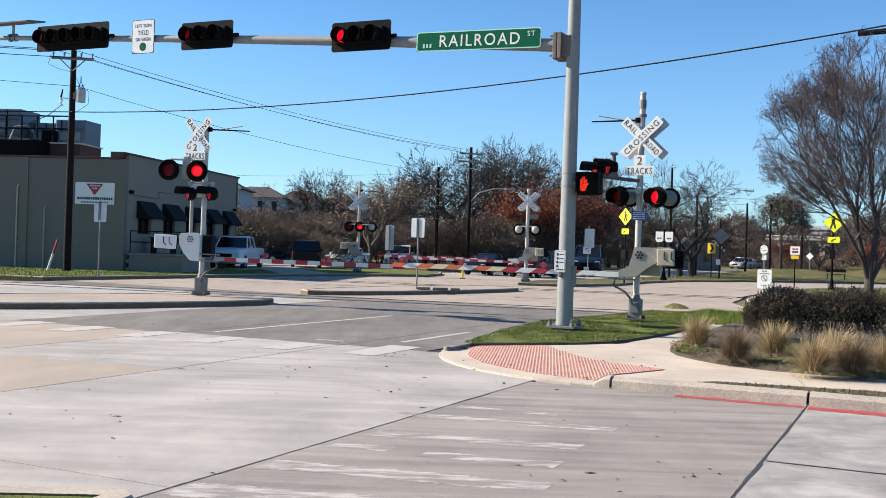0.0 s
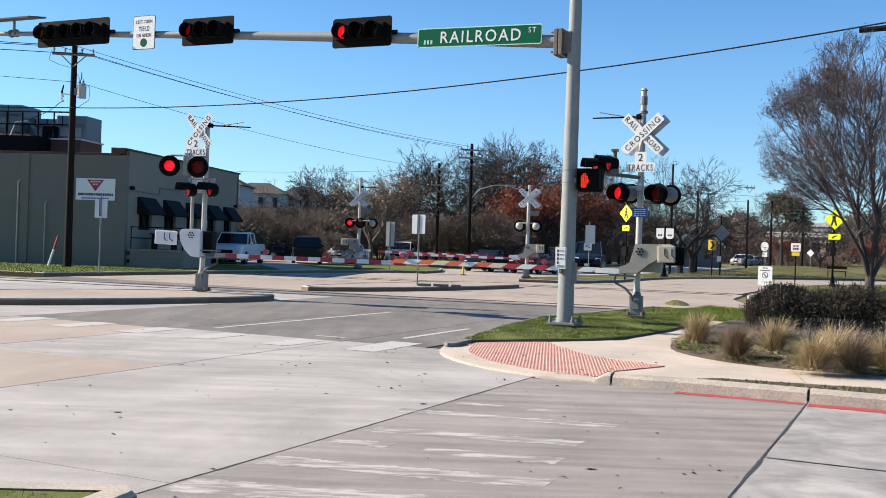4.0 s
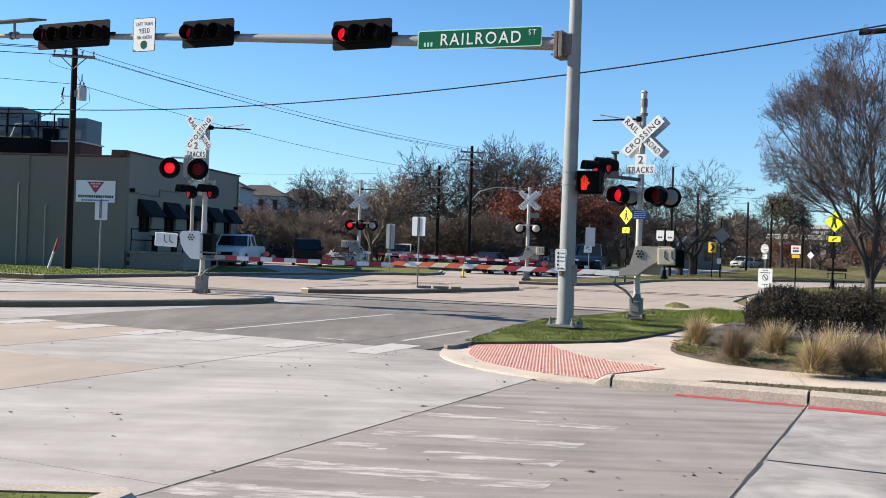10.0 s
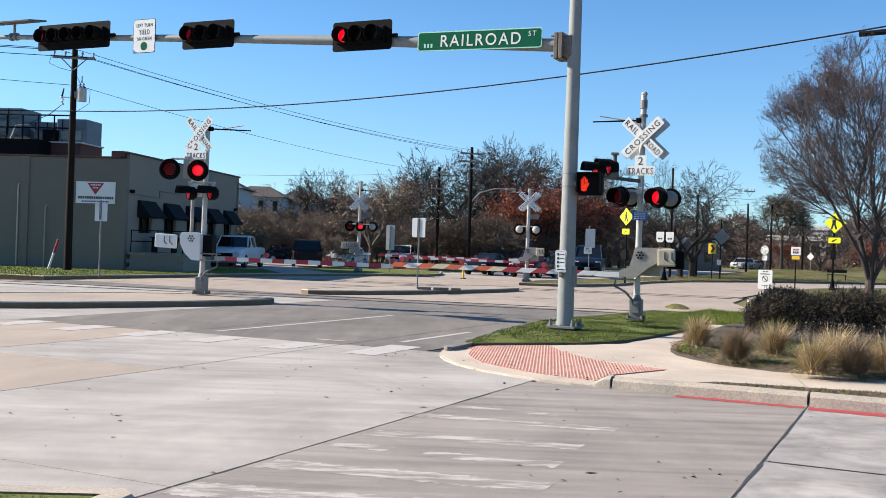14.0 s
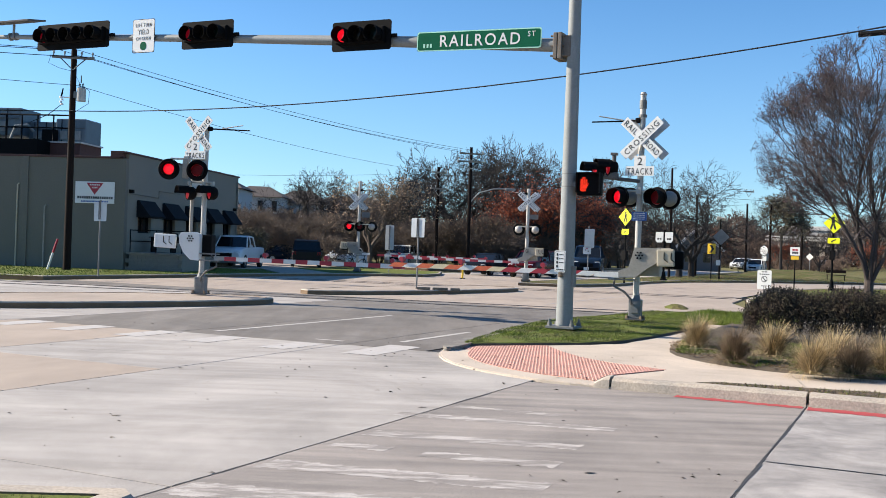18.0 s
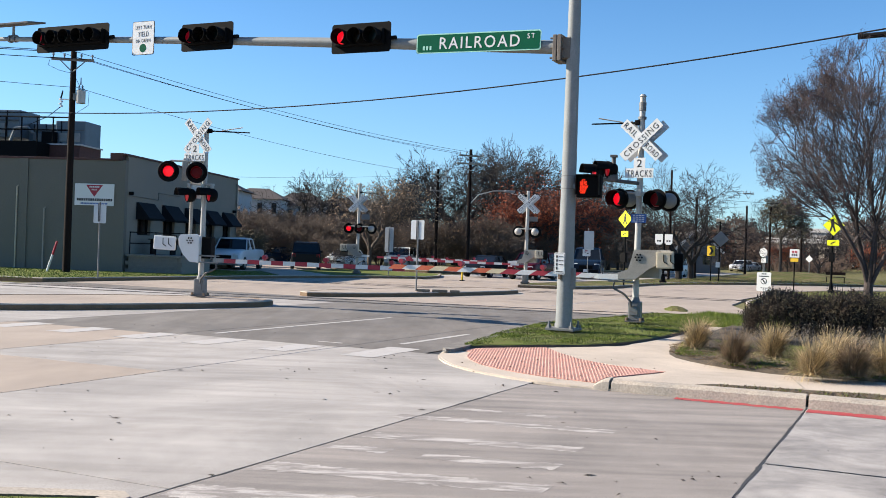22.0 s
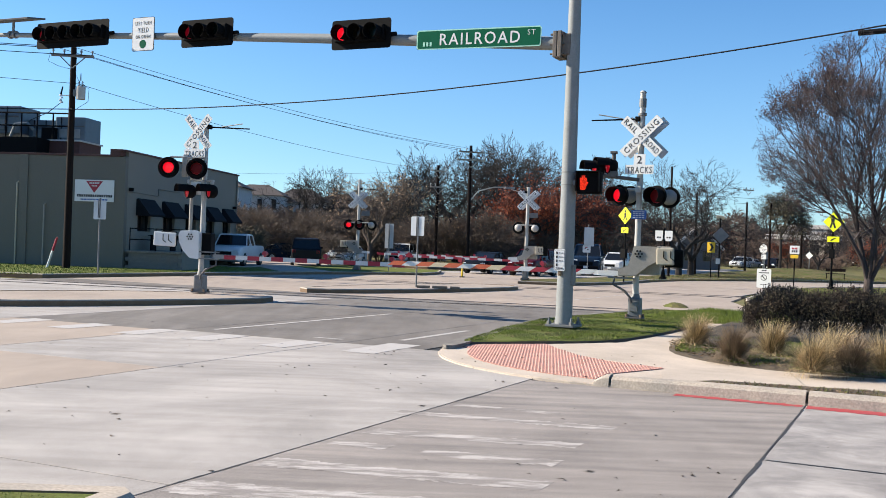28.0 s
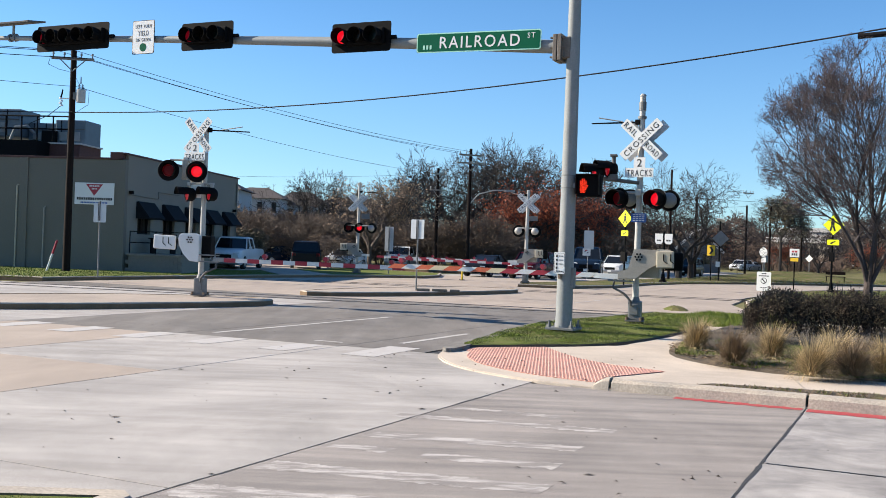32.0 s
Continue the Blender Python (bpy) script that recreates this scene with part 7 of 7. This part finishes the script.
for u, y, top, yaw in ((535, 104, 312, 20), (470, 118, 366, 77), (1290, 150, 402, 33), (1480, 165, 385, 140), (1330, 190, 392, 200), (1420, 185, 376, 20), (1545, 150, 372, 0), (1450, 140, 392, 60), (1510, 175, 380, 220), (1250, 160, 392, 111), (1352, 165, 372, 15), (600, 120, 352, 60), (560, 126, 358, 200), (440, 124, 372, 10)):
    plant(oak if (u // 5) % 2 else oak2, u, y, yaw, 1.0, top, 11.5)

rust = bare_tree("rust_leaf_tree", 21, 8.0, "tree with rust-red winter leaves", depth=5, spread=0.66, trunk_r=0.16, trunk_h=0.14, first=0.25, leaves=5200, leaf_key="leaf_rust", leaf_size=0.105)
rust.matrix_basis = pose(at_px(958, 93), 93, 0) @ Matrix.Scale(1.10, 4)
for u, y, s, yaw in ((895, 90, 0.62, 100), (990, 88, 0.95, 30), (925, 88, 0.80, 250), (1035, 100, 0.85, 75), (1058, 92, 0.85, 160), (1095, 98, 0.72, 220), (1255, 135, 0.6, 50), (1395, 150, 0.55, 120), (1535, 140, 0.55, 10)):
    plant(rust, u, y, yaw, s)
tan = bare_tree("tan_leaf_tree", 31, 7.4, "tree with a few pale tan leaves remaining", depth=5, spread=0.65, trunk_r=0.16, trunk_h=0.2, first=0.25, leaves=1500, leaf_key="leaf_tan", leaf_size=0.10, bark="bark_grey", twig="bark_grey")
tan.matrix_basis = pose(at_px(655, 78), 78, 0)
for u, y, s, yaw in ((608, 90, 0.65, 70), (694, 95, 0.72, 190)):
    plant(tan, u, y, yaw, s)
shrub = bare_tree("bare_shrub", 41, 4.6, "dense leafless brown shrub", depth=5, spread=0.5, trunk_r=0.05, trunk_h=0.12, stems=6, fan=0.45, first=0.24, kids=3, shrink=0.78, bark="bark_grey", twig="bark_grey", leaves=900, leaf_key="leaf_brown", leaf_size=0.08, category="shrub")
shrub.matrix_basis = pose(at_px(455, 78), 78, 0)
for i, u in enumerate(list(range(430, 720, 22)) + [740, 775, 810, 850, 880, 905, 930, 965, 1040, 1070, 1100, 1150]):
    y = 80 + (i * 7) % 17
    plant(shrub, u, y, i * 47, 0.8 + 0.3 * ((i * 37) % 10) / 10)
for i, u in enumerate((428, 445, 468, 490, 515, 545)):
    plant(shrub, u, 92 + (i * 5) % 9, i * 71, 1.0, 366 + 3 * (i % 3), 4.6)
for i, u in enumerate((585, 598, 880, 900, 925, 865)):
    y = 71 + (i * 5) % 6
    plant(shrub, u, y, i * 67, 0.55)
green = bare_tree("evergreen_tree", 51, 10.0, "tall evergreen tree with a sparse uneven olive crown", depth=5, spread=0.8, trunk_r=0.17, trunk_h=0.46, first=0.165, leaves=5200, leaf_key="leaf_green", leaf_size=0.14)
green.matrix_basis = pose(at_px(1382, 126), 126, 0) @ Matrix.Scale(1.02, 4)
bush = bare_tree("evergreen_bush", 61, 2.6, "dark evergreen bush beside the building", depth=4, spread=0.6, trunk_r=0.05, trunk_h=0.1, stems=4, fan=0.4, first=0.26, leaves=7000, leaf_key="leaf_green", leaf_size=0.09, category="bush")
bush.matrix_basis = pose(at_px(426, 70), 70, 0)

# far woods: a loose band of sticks and leaves behind the trees
rnd = random.Random(77)
tw = Twigs()
for i in range(62000):
    u = rnd.uniform(395, 1620)
    y = rnd.uniform(124, 170) if u < 1000 else rnd.uniform(165, 235)
    if 1372 < u < 1490:
        y = rnd.uniform(218, 240) if i % 3 else rnd.uniform(150, 180)
    ridge = 3.6 + 1.6 * math.sin(u * 0.021) + 1.1 * math.sin(u * 0.063 + 1) + (0.9 if 640 < u < 1120 else 1.3 if u >= 1120 else 0.3)
    z = ridge * (0.85 if u > 1180 else 1.0) * rnd.random() ** (0.75 if u < 1180 else 1.7) * (0.35 if 1372 < u < 1490 and y < 200 else 1.0)
    p = Vector((at_px(u, y), y, z * (1.0 if u < 1000 else 1.35) + hill(at_px(u, y), y)))
    d = Vector((rnd.gauss(0, 0.5), rnd.gauss(0, 0.3), rnd.uniform(0.2, 1))).normalized()
    tw.stick(p, p + d * rnd.uniform(0.5, 1.6), 0.05, 0.015)
    if i % 2:
        tw.leaf(p + d, rnd.uniform(0.15, 0.4) * (1.0 if u < 1000 else 1.2), rnd)
tagged(new("far_woods", tw.mesh("far_woods", "far_wood")), "brown leafless woods in the distance", "woods", kind="stuff")

# the crape myrtle by the hedge: a short dark trunk, forked stems and a broad vase of fine twigs in swaying limbs
rnd = random.Random(5)
MYRTLE = pose(9.92, 24.0, 0.1)
myrtle = thing("crape_myrtle", MYRTLE, "leafless crape myrtle with pale stems and fine twigs", "tree")
SWAY = []
trunk = Twigs()
trunk.stick(Vector((0, 0, -0.05)), Vector((0.0, 0, 0.6)), 0.115, 0.098, 10)
trunk.stick(Vector((0, 0, 0.6)), Vector((0.03, 0, 1.35)), 0.098, 0.11, 10)
part("trunk", trunk.mesh("trunk", "bark_myrtle"), M["bark_myrtle"], myrtle, "smooth mottled trunk")
for s in range(7):
    a = 2 * math.pi * s / 7 + 2.7
    lean = (0.20, 0.42, 0.30, 0.50, 0.12, 0.46, 0.34)[s]
    out = Vector((math.cos(a), math.sin(a), 0))
    p = Vector((0.03, 0, 1.15)) + out * 0.05
    d = (out * lean + Vector((0, 0, 1))).normalized()
    limb, ends = Twigs(0.0034, True), []
    r, nodes, line = 0.056, [], [(p, 0.056)]
    for k in range(7 if lean < 0.35 else 5):                # a bent stem
        q = p + d * 0.50
        p, r = q, r * 0.86
        line.append((p, r))
        d = (d + Vector((rnd.gauss(0, 0.10), rnd.gauss(0, 0.10), 0.05))).normalized()
        nodes.append((p, d, r))
    bm = bmesh.new()
    tube(bm, [q for q, _ in line], [w for _, w in line], n=8)
    part("stem", bm, M["bark_myrtle"], myrtle, "pale peeling stem", smooth=True)
    for k in range(9):
        p, d, r = nodes[min((1, 1, 2, 2, 3, 4, 4, 6, 6)[k], len(nodes) - 1)]
        b = a + (k - 4) * 0.75 + rnd.gauss(0, 0.3)
        wide = (1.25, 1.15, 1.0, 0.85, 0.6, 0.5, 0.42, 0.3, 0.1)[k]
        dd = (d + Vector((math.cos(b), math.sin(b), 0)) * wide).normalized()
        grow(rnd, limb, limb, ends, p, dd, 0.74 + 0.02 * k, 0.019, 5, 0.47, 0.045, 0.0, 2 if k % 4 == 0 else 3, 0.78, 0.15)
    ob = part("limb", limb.mesh("limb", "twig_myrtle"), M["twig_myrtle"], myrtle)
    pods = Twigs()
    for e in limb.tips:
        if rnd.random() < 0.36:
            for _ in range(5):
                pods.leaf(e + Vector((rnd.gauss(0, 0.035), rnd.gauss(0, 0.035), rnd.gauss(0.02, 0.04))), rnd.uniform(0.010, 0.028), rnd)
    tagged(part("pod_cluster", pods.mesh("pod_cluster", "pod_myrtle"), M["pod_myrtle"], ob, "dark dry seed pods"), kind="stuff")
    SWAY.append((ob, s))

# hedge of small dark leaves
rnd = random.Random(6)
hedge = thing("hedge", pose(0, 0, 0), "low dark clipped hedge with small leaves", "hedge")
lv, st = Twigs(), Twigs()
H0, H1 = Vector((6.0, 20.3, 0)), Vector((13.5, 18.6, 0))
for i in range(46000):
    s = rnd.random()
    c = H0.lerp(H1, s)
    lump = noise.noise((s * 9, 0.3, 0)) * 0.10 + noise.noise((s * 30, 1.3, 0)) * 0.07
    top = 1.1 + lump
    w = 0.78 + 0.12 * noise.noise((s * 14, 5.0, 0))
    ang = rnd.uniform(0.02, math.pi - 0.02)
    rr = 0.66 + 0.36 * rnd.random() ** 0.6 + 0.10 * noise.noise((s * 40, ang * 3, 2.0))
    edge = 1.0 if s > 0.06 else 0.55 + 7.5 * s
    off = math.cos(ang) * w * rr * edge
    p = Vector((c.x + 0.2 * off + rnd.gauss(0, 0.05), c.y + off, 0.12 + (top - 0.12) * edge * math.sin(ang) ** 0.5 * rr))
    lv.leaf(p, rnd.uniform(0.012, 0.032), rnd)
    if i % 8 == 0:
        tip = p + Vector((rnd.gauss(0, 0.05), rnd.gauss(0, 0.05), rnd.uniform(0, 0.14)))
        st.stick(Vector((c.x, c.y, 0.1)).lerp(p, 0.6), tip, 0.006, 0.003)
        for _ in range(3):
            lv.leaf(p.lerp(tip, rnd.random()), rnd.uniform(0.012, 0.026), rnd)
part("foliage", lv.mesh("foliage", "leaf_hedge"), M["leaf_hedge"], hedge)
part("twig_mass", st.mesh("twig_mass", "bark_dark"), M["bark_dark"], hedge)

# feather-grass tufts
def tuft(seed, x, y, size, label, main="straw", n=1150):
    rnd = random.Random(seed)
    t = thing("grass_tuft", pose(x, y, 0.10), label, "ornamental grass", "grass tufts in the bed")
    # the shorter brown blades paint shade into the inside of the tuft
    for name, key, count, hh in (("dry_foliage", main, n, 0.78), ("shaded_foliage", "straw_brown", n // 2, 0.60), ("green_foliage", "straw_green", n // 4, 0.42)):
        tw = Twigs()
        for i in range(count):
            a = rnd.uniform(0, 2 * math.pi)
            tilt = min(abs(rnd.gauss(0, 0.72)), 1.35)
            curl = rnd.gauss(0, 0.35)
            length = hh * size * rnd.uniform(0.6, 1.25)
            r0 = 0.15 * size * rnd.random() ** 0.5
            p = Vector((r0 * math.cos(a), r0 * math.sin(a), 0))
            out = Vector((math.cos(a), math.sin(a), 0))
            side = Vector((-out.y, out.x, 0)) * 0.0040
            bend = rnd.uniform(0.5, 1.9) * (0.45 + 0.65 * tilt)
            k = len(tw.v)
            steps = 4
            for q in range(steps + 1):
                f = 1 - 0.75 * q / steps
                tw.v += [tuple(p - side * f), tuple(p + side * f)]
                ang = tilt + bend * (q / steps) ** 1.5
                p = p + (out * math.sin(ang) + Vector((0.2 * q / steps - out.y * curl * q / steps, out.x * curl * q / steps, math.cos(ang)))) * (length / steps)
            tw.f += [(k + 2 * q, k + 2 * q + 1, k + 2 * q + 3, k + 2 * q + 2) for q in range(steps)]
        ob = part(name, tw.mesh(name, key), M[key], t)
        TUFTS.append((ob, seed))
    return t


TUFTS = []
PALE, BROWN = "pale straw-coloured feather grass tuft in the bed", "brown feather grass tuft at the bed's edge"
for i, (x, y, s, w) in enumerate(((4.50, 18.1, 0.74, PALE), (4.50, 15.75, 0.72, BROWN), (5.44, 16.84, 0.74, PALE), (5.20, 14.35, 0.70, PALE), (5.85, 15.3, 0.80, PALE), (5.80, 14.45, 0.70, BROWN), (6.45, 14.9, 0.74, PALE), (7.2, 15.0, 0.74, BROWN))):
    tuft(100 + i, x, y, s * 0.88, w, "straw" if w == PALE else "straw_brown")


# ---------------------------------------------------------------- vehicles
def loft(bm, rows):
    """Closed skin through rows of equal rings of points."""
    prev = None
    first = None
    for row in rows:
        cur = [bm.verts.new(p) for p in row]
        if prev:
            bridge(bm, prev, cur)
        else:
            first = cur
        prev = cur
    bm.faces.new(first[::-1])
    bm.faces.new(prev)


def vehicle(name, kind, paint, m, label, lamps_on=False):
    """A car whose front points to -Y; kind sedan, suv or pickup."""
    t = thing(name, m, label, "car", "cars")
    L_, W_, H_ = {"sedan": (4.6, 1.82, 1.45), "suv": (4.7, 1.9, 1.75), "pickup": (5.6, 1.98, 1.85)}[kind]
    hood, belt = {"sedan": (0.92, 0.95), "suv": (1.06, 1.10), "pickup": (1.12, 1.18)}[kind]
    y0, y1 = -L_ / 2, L_ / 2
    c0, c1 = {"sedan": (y0 + 1.35, y1 - 0.75), "suv": (y0 + 1.25, y1 - 0.12), "pickup": (y0 + 1.45, y0 + 3.35)}[kind]
    tail = {"sedan": 1.0, "suv": 1.10, "pickup": 1.18}[kind]

    def ring_at(y, w, zlow, ztop):
        h = w / 2
        return [(-h, y, zlow + 0.1), (-h * 0.94, y, zlow), (h * 0.94, y, zlow), (h, y, zlow + 0.1), (h, y, ztop - 0.14), (h * 0.95, y, ztop - 0.03), (h * 0.80, y, ztop), (-h * 0.80, y, ztop), (-h * 0.95, y, ztop - 0.03), (-h, y, ztop - 0.14)]

    bm = bmesh.new()
    loft(bm, [ring_at(y0, W_ * 0.86, 0.36, hood - 0.26), ring_at(y0 + 0.16, W_ * 0.96, 0.26, hood - 0.10), ring_at(y0 + 0.55, W_, 0.24, hood), ring_at(c0 + 0.1, W_, 0.22, belt),
              ring_at((c0 + c1) / 2, W_, 0.22, belt + 0.02), ring_at(c1 - 0.1, W_, 0.22, belt + 0.02), ring_at(y1 - 0.2, W_ * 0.98, 0.28, tail), ring_at(y1, W_ * 0.90, 0.40, tail - 0.12)])
    part("body", bm, M[paint], t, smooth=True)
    fr, bk = {"sedan": (0.75, 0.65), "suv": (0.65, 0.30), "pickup": (0.55, 0.12)}[kind]
    bm = bmesh.new()
    def roof_ring(z, y_f, y_b, w):
        return [(-w / 2, y_f, z), (w / 2, y_f, z), (w / 2, y_b, z), (-w / 2, y_b, z)]
    loft(bm, [roof_ring(H_ - 0.10, c0 + fr - 0.04, c1 - bk + 0.02, W_ * 0.80), roof_ring(H_ - 0.03, c0 + fr + 0.05, c1 - bk - 0.05, W_ * 0.78), roof_ring(H_, c0 + fr + 0.25, c1 - bk - 0.2, W_ * 0.68)])
    part("roof", bm, M[paint], t, smooth=True)
    bm = bmesh.new()
    loft(bm, [roof_ring(belt - 0.02, c0, c1, W_ * 0.93), roof_ring(H_ - 0.09, c0 + fr - 0.02, c1 - bk, W_ * 0.79)])
    part("glasshouse", bm, M["glass_dark"], t, "dark tinted windows")
    for s in (-1, 1):                                     # roof pillars
        for yy, yt in ((c0 + 0.0, c0 + fr - 0.04), ((c0 + c1) / 2, (c0 + c1) / 2), (c1, c1 - bk)):
            bm = bmesh.new()
            cyl(bm, (s * W_ * 0.468, yy, belt - 0.02), (s * W_ * 0.402, yt, H_ - 0.06), 0.045, 0.035, n=5)
            part("pillar", bm, M[paint], t)
        bm = bmesh.new()
        box(bm, (s * (W_ / 2 + 0.08), c0 + 0.35, belt + 0.05), (0.17, 0.10, 0.13), bevel=0.02)
        part("mirror", bm, M[paint], t)
        bm = bmesh.new()
        box(bm, (s * W_ * 0.36, y0 + 0.10, hood - 0.27), (W_ * 0.17, 0.14, 0.15), pose(0, 0, 0, 0, 0, s * 14), bevel=0.03)
        part("headlight", bm, M["headlamp_lit" if lamps_on else "headlamp"], t, "clear headlight")
        bm = bmesh.new()
        box(bm, (s * W_ * 0.40, y1 - 0.05, tail - 0.22), (W_ * 0.13, 0.10, 0.22), bevel=0.02)
        part("tail_light", bm, M["taillamp"], t, "red tail light")
        for yy in (y0 + 0.92, y1 - 1.0):
            bm = bmesh.new()
            rr = 0.34 if kind == "sedan" else 0.38
            cyl(bm, (s * (W_ / 2 - 0.20), yy, rr), (s * (W_ / 2 + 0.015), yy, rr), rr, n=20)
            wheel = part("wheel", bm, M["rubber"], t, smooth=True)
            bm = bmesh.new()
            cyl(bm, (s * (W_ / 2 + 0.016), yy, rr), (s * (W_ / 2 + 0.03), yy, rr), rr * 0.62, rr * 0.5, n=12)
            part("rim", bm, M["rim"], wheel)
    bm = bmesh.new()
    box(bm, (0, y0 + 0.02, hood - 0.40), (W_ * 0.46, 0.06, 0.20), bevel=0.02)
    part("grille", bm, M["black_matt"], t)
    bm = bmesh.new()
    box(bm, (0, y0 - 0.01, 0.46), (W_ * 0.86, 0.14, 0.16), bevel=0.03)
    part("bumper", bm, M["black_matt" if paint != "car_white" else "rim"], t)
    bm = bmesh.new()
    box(bm, (0, y0 - 0.085, 0.47), (0.32, 0.012, 0.15))
    part("number_plate", bm, M["white_sheet"], t)
    if kind == "pickup":
        bm = bmesh.new()
        box(bm, (0, (c1 + y1) / 2 - 0.02, belt + 0.03), (W_ * 0.80, y1 - c1 - 0.3, 0.03))
        part("bed", bm, M["black_matt"], t)
    return t


vehicle("pickup_truck", "pickup", "car_white", pose(-12.15, 61.0, 0.165, 0, 0, -4), "white pickup truck parked on the lot")
vehicle("parked_car", "sedan", "car_blue", pose(-12.3, 80.0, 0.1, 0, 0, 120), "dark blue car parked behind the truck")
vehicle("parked_suv", "suv", "car_black", pose(-9.0, 68.0, 0.165, 0, 0, 188), "black parked utility car seen from behind")
vehicle("parked_car", "sedan", "car_white", pose(-6.9, 74.0, 0.1, 0, 0, -14), "white car parked among the trees")
vehicle("parked_suv", "suv", "car_white", pose(-3.3, 84.0, 0.1, 0, 0, -12), "white square utility car parked under the trees")
vehicle("waiting_car", "sedan", "car_black", pose(3.03, 69.5, 0.0, 0, 0, -26), "black sedan waiting behind the far gate")
vehicle("waiting_suv", "suv", "car_red", pose(6.0, 67.5, 0.0, 0, 0, -27), "dark red utility car waiting behind the far gate")
vehicle("waiting_car", "sedan", "car_blue", pose(7.6, 73.5, 0.0, 0, 0, -ROAD - 6), "dark car waiting in line at the crossing")
vehicle("waiting_van", "suv", "car_blue", pose(10.75, 76.0, 0.0, 0, 0, -11) @ Matrix.Diagonal((1.1, 1.2, 1.3, 1)), "dark blue van waiting in line at the crossing")
vehicle("waiting_suv", "suv", "car_white", pose(45.5, 157.0, 0.1, 0, 0, -40), "white utility car standing far down the road")
vehicle("waiting_car", "sedan", "car_silver", pose(48.4, 162.0, 0.14, 0, 0, -40), "silver car standing far down the road")
vehicle("parked_car", "sedan", "car_white", pose(61, 165.0, hill(61, 165) - 0.06, 0, 0, -20), "white car parked near the distant shops")
vehicle("parked_car", "sedan", "car_black", pose(70, 176.0, hill(70, 176) - 0.06, 0, 0, -20), "dark car parked near the distant shops")
SUV_WHITE = vehicle("moving_suv", "suv", "car_white", pose(40, 127, 0), "white utility car driving up to the crossing")
SUV_DARK = vehicle("moving_suv", "suv", "car_black", pose(45, 138, 0), "black utility car driving up to the crossing", lamps_on=True)


# ---------------------------------------------------------------- what moves
def flash_rows(phase):
    """The lens turns its lit or its dark face to the road, every 0.5955 s."""
    angle = 0 if phase == 1 else 180                        # lamps of phase 1 are lit at the start
    rows = [(0, pose(0, 0, 0, 0, 0, angle))]
    for k in range(54):
        t0 = (0.05 + 0.5955 * k) * FPS
        f = round(t0)
        if f % FPS == 0:                                    # no lamp is caught half way on a whole second
            f += 1 if t0 >= f else -1
        if 1 < f < 31.9 * FPS:
            rows += [((f - 1) / FPS, pose(0, 0, 0, 0, 0, angle + 1)), (f / FPS, pose(0, 0, 0, 0, 0, angle + 90)), ((f + 1) / FPS, pose(0, 0, 0, 0, 0, angle + 179))]
            angle += 180
    rows.append((32.0, pose(0, 0, 0, 0, 0, angle)))
    return rows


def lane(u):
    """The place on the oncoming lane that lies in the bearing u."""
    b = -23.0 + 3.7 * min(1.0, max(0.0, (u - 1096) / 194))
    k = (u - 784) / 1825
    return road_xy(b * (RY + k * RX) / (k * RY - RX), b)


def drive(stops):
    rows = []
    for t, u in stops:
        x, y = lane(u)
        rows.append((t, pose(x, y, max(0.0, hill(x, y) - 0.06), 0, 0, -ROAD - 2)))
    return rows


def motions():
    for ob, phase in FLASHERS:
        walk(ob, flash_rows(phase))
    walk(SUV_WHITE, drive([(0, 1440), (12, 1436), (15.2, 1424), (16.5, 1398), (17.0, 1378), (17.6, 1354), (18.2, 1331), (18.8, 1310), (19.4, 1287), (20.0, 1263), (20.6, 1239), (21.2, 1217), (21.8, 1197), (22.4, 1180), (23.0, 1164), (24.0, 1134), (25.0, 1111), (26.2, 1099), (27.5, 1096), (32, 1096)]))
    walk(SUV_DARK, drive([(0, 1446), (22, 1444), (26.0, 1424), (27.5, 1385), (28.2, 1357), (29.0, 1326), (29.8, 1300), (30.6, 1270), (31.5, 1238), (32.0, 1221)]))
    for ob, s in SWAY:                                      # the myrtle's limbs in a light wind
        rnd = random.Random(300 + s)
        rows = []
        for k in range(33):
            gust = -0.9 * math.exp(-((k - 19.5) / 3.0) ** 2)
            rows.append((k, pose(0, 0, 0, rnd.uniform(-0.25, 0.25), gust + rnd.uniform(-0.3, 0.3), 0)))
        walk(ob, rows)
    for ob, s in TUFTS:
        rnd = random.Random(s)
        walk(ob, [(k * 0.8, pose(0, 0, 0, rnd.uniform(-2, 2), rnd.uniform(-2.5, 3.5), 0)) for k in range(41)])


motions()
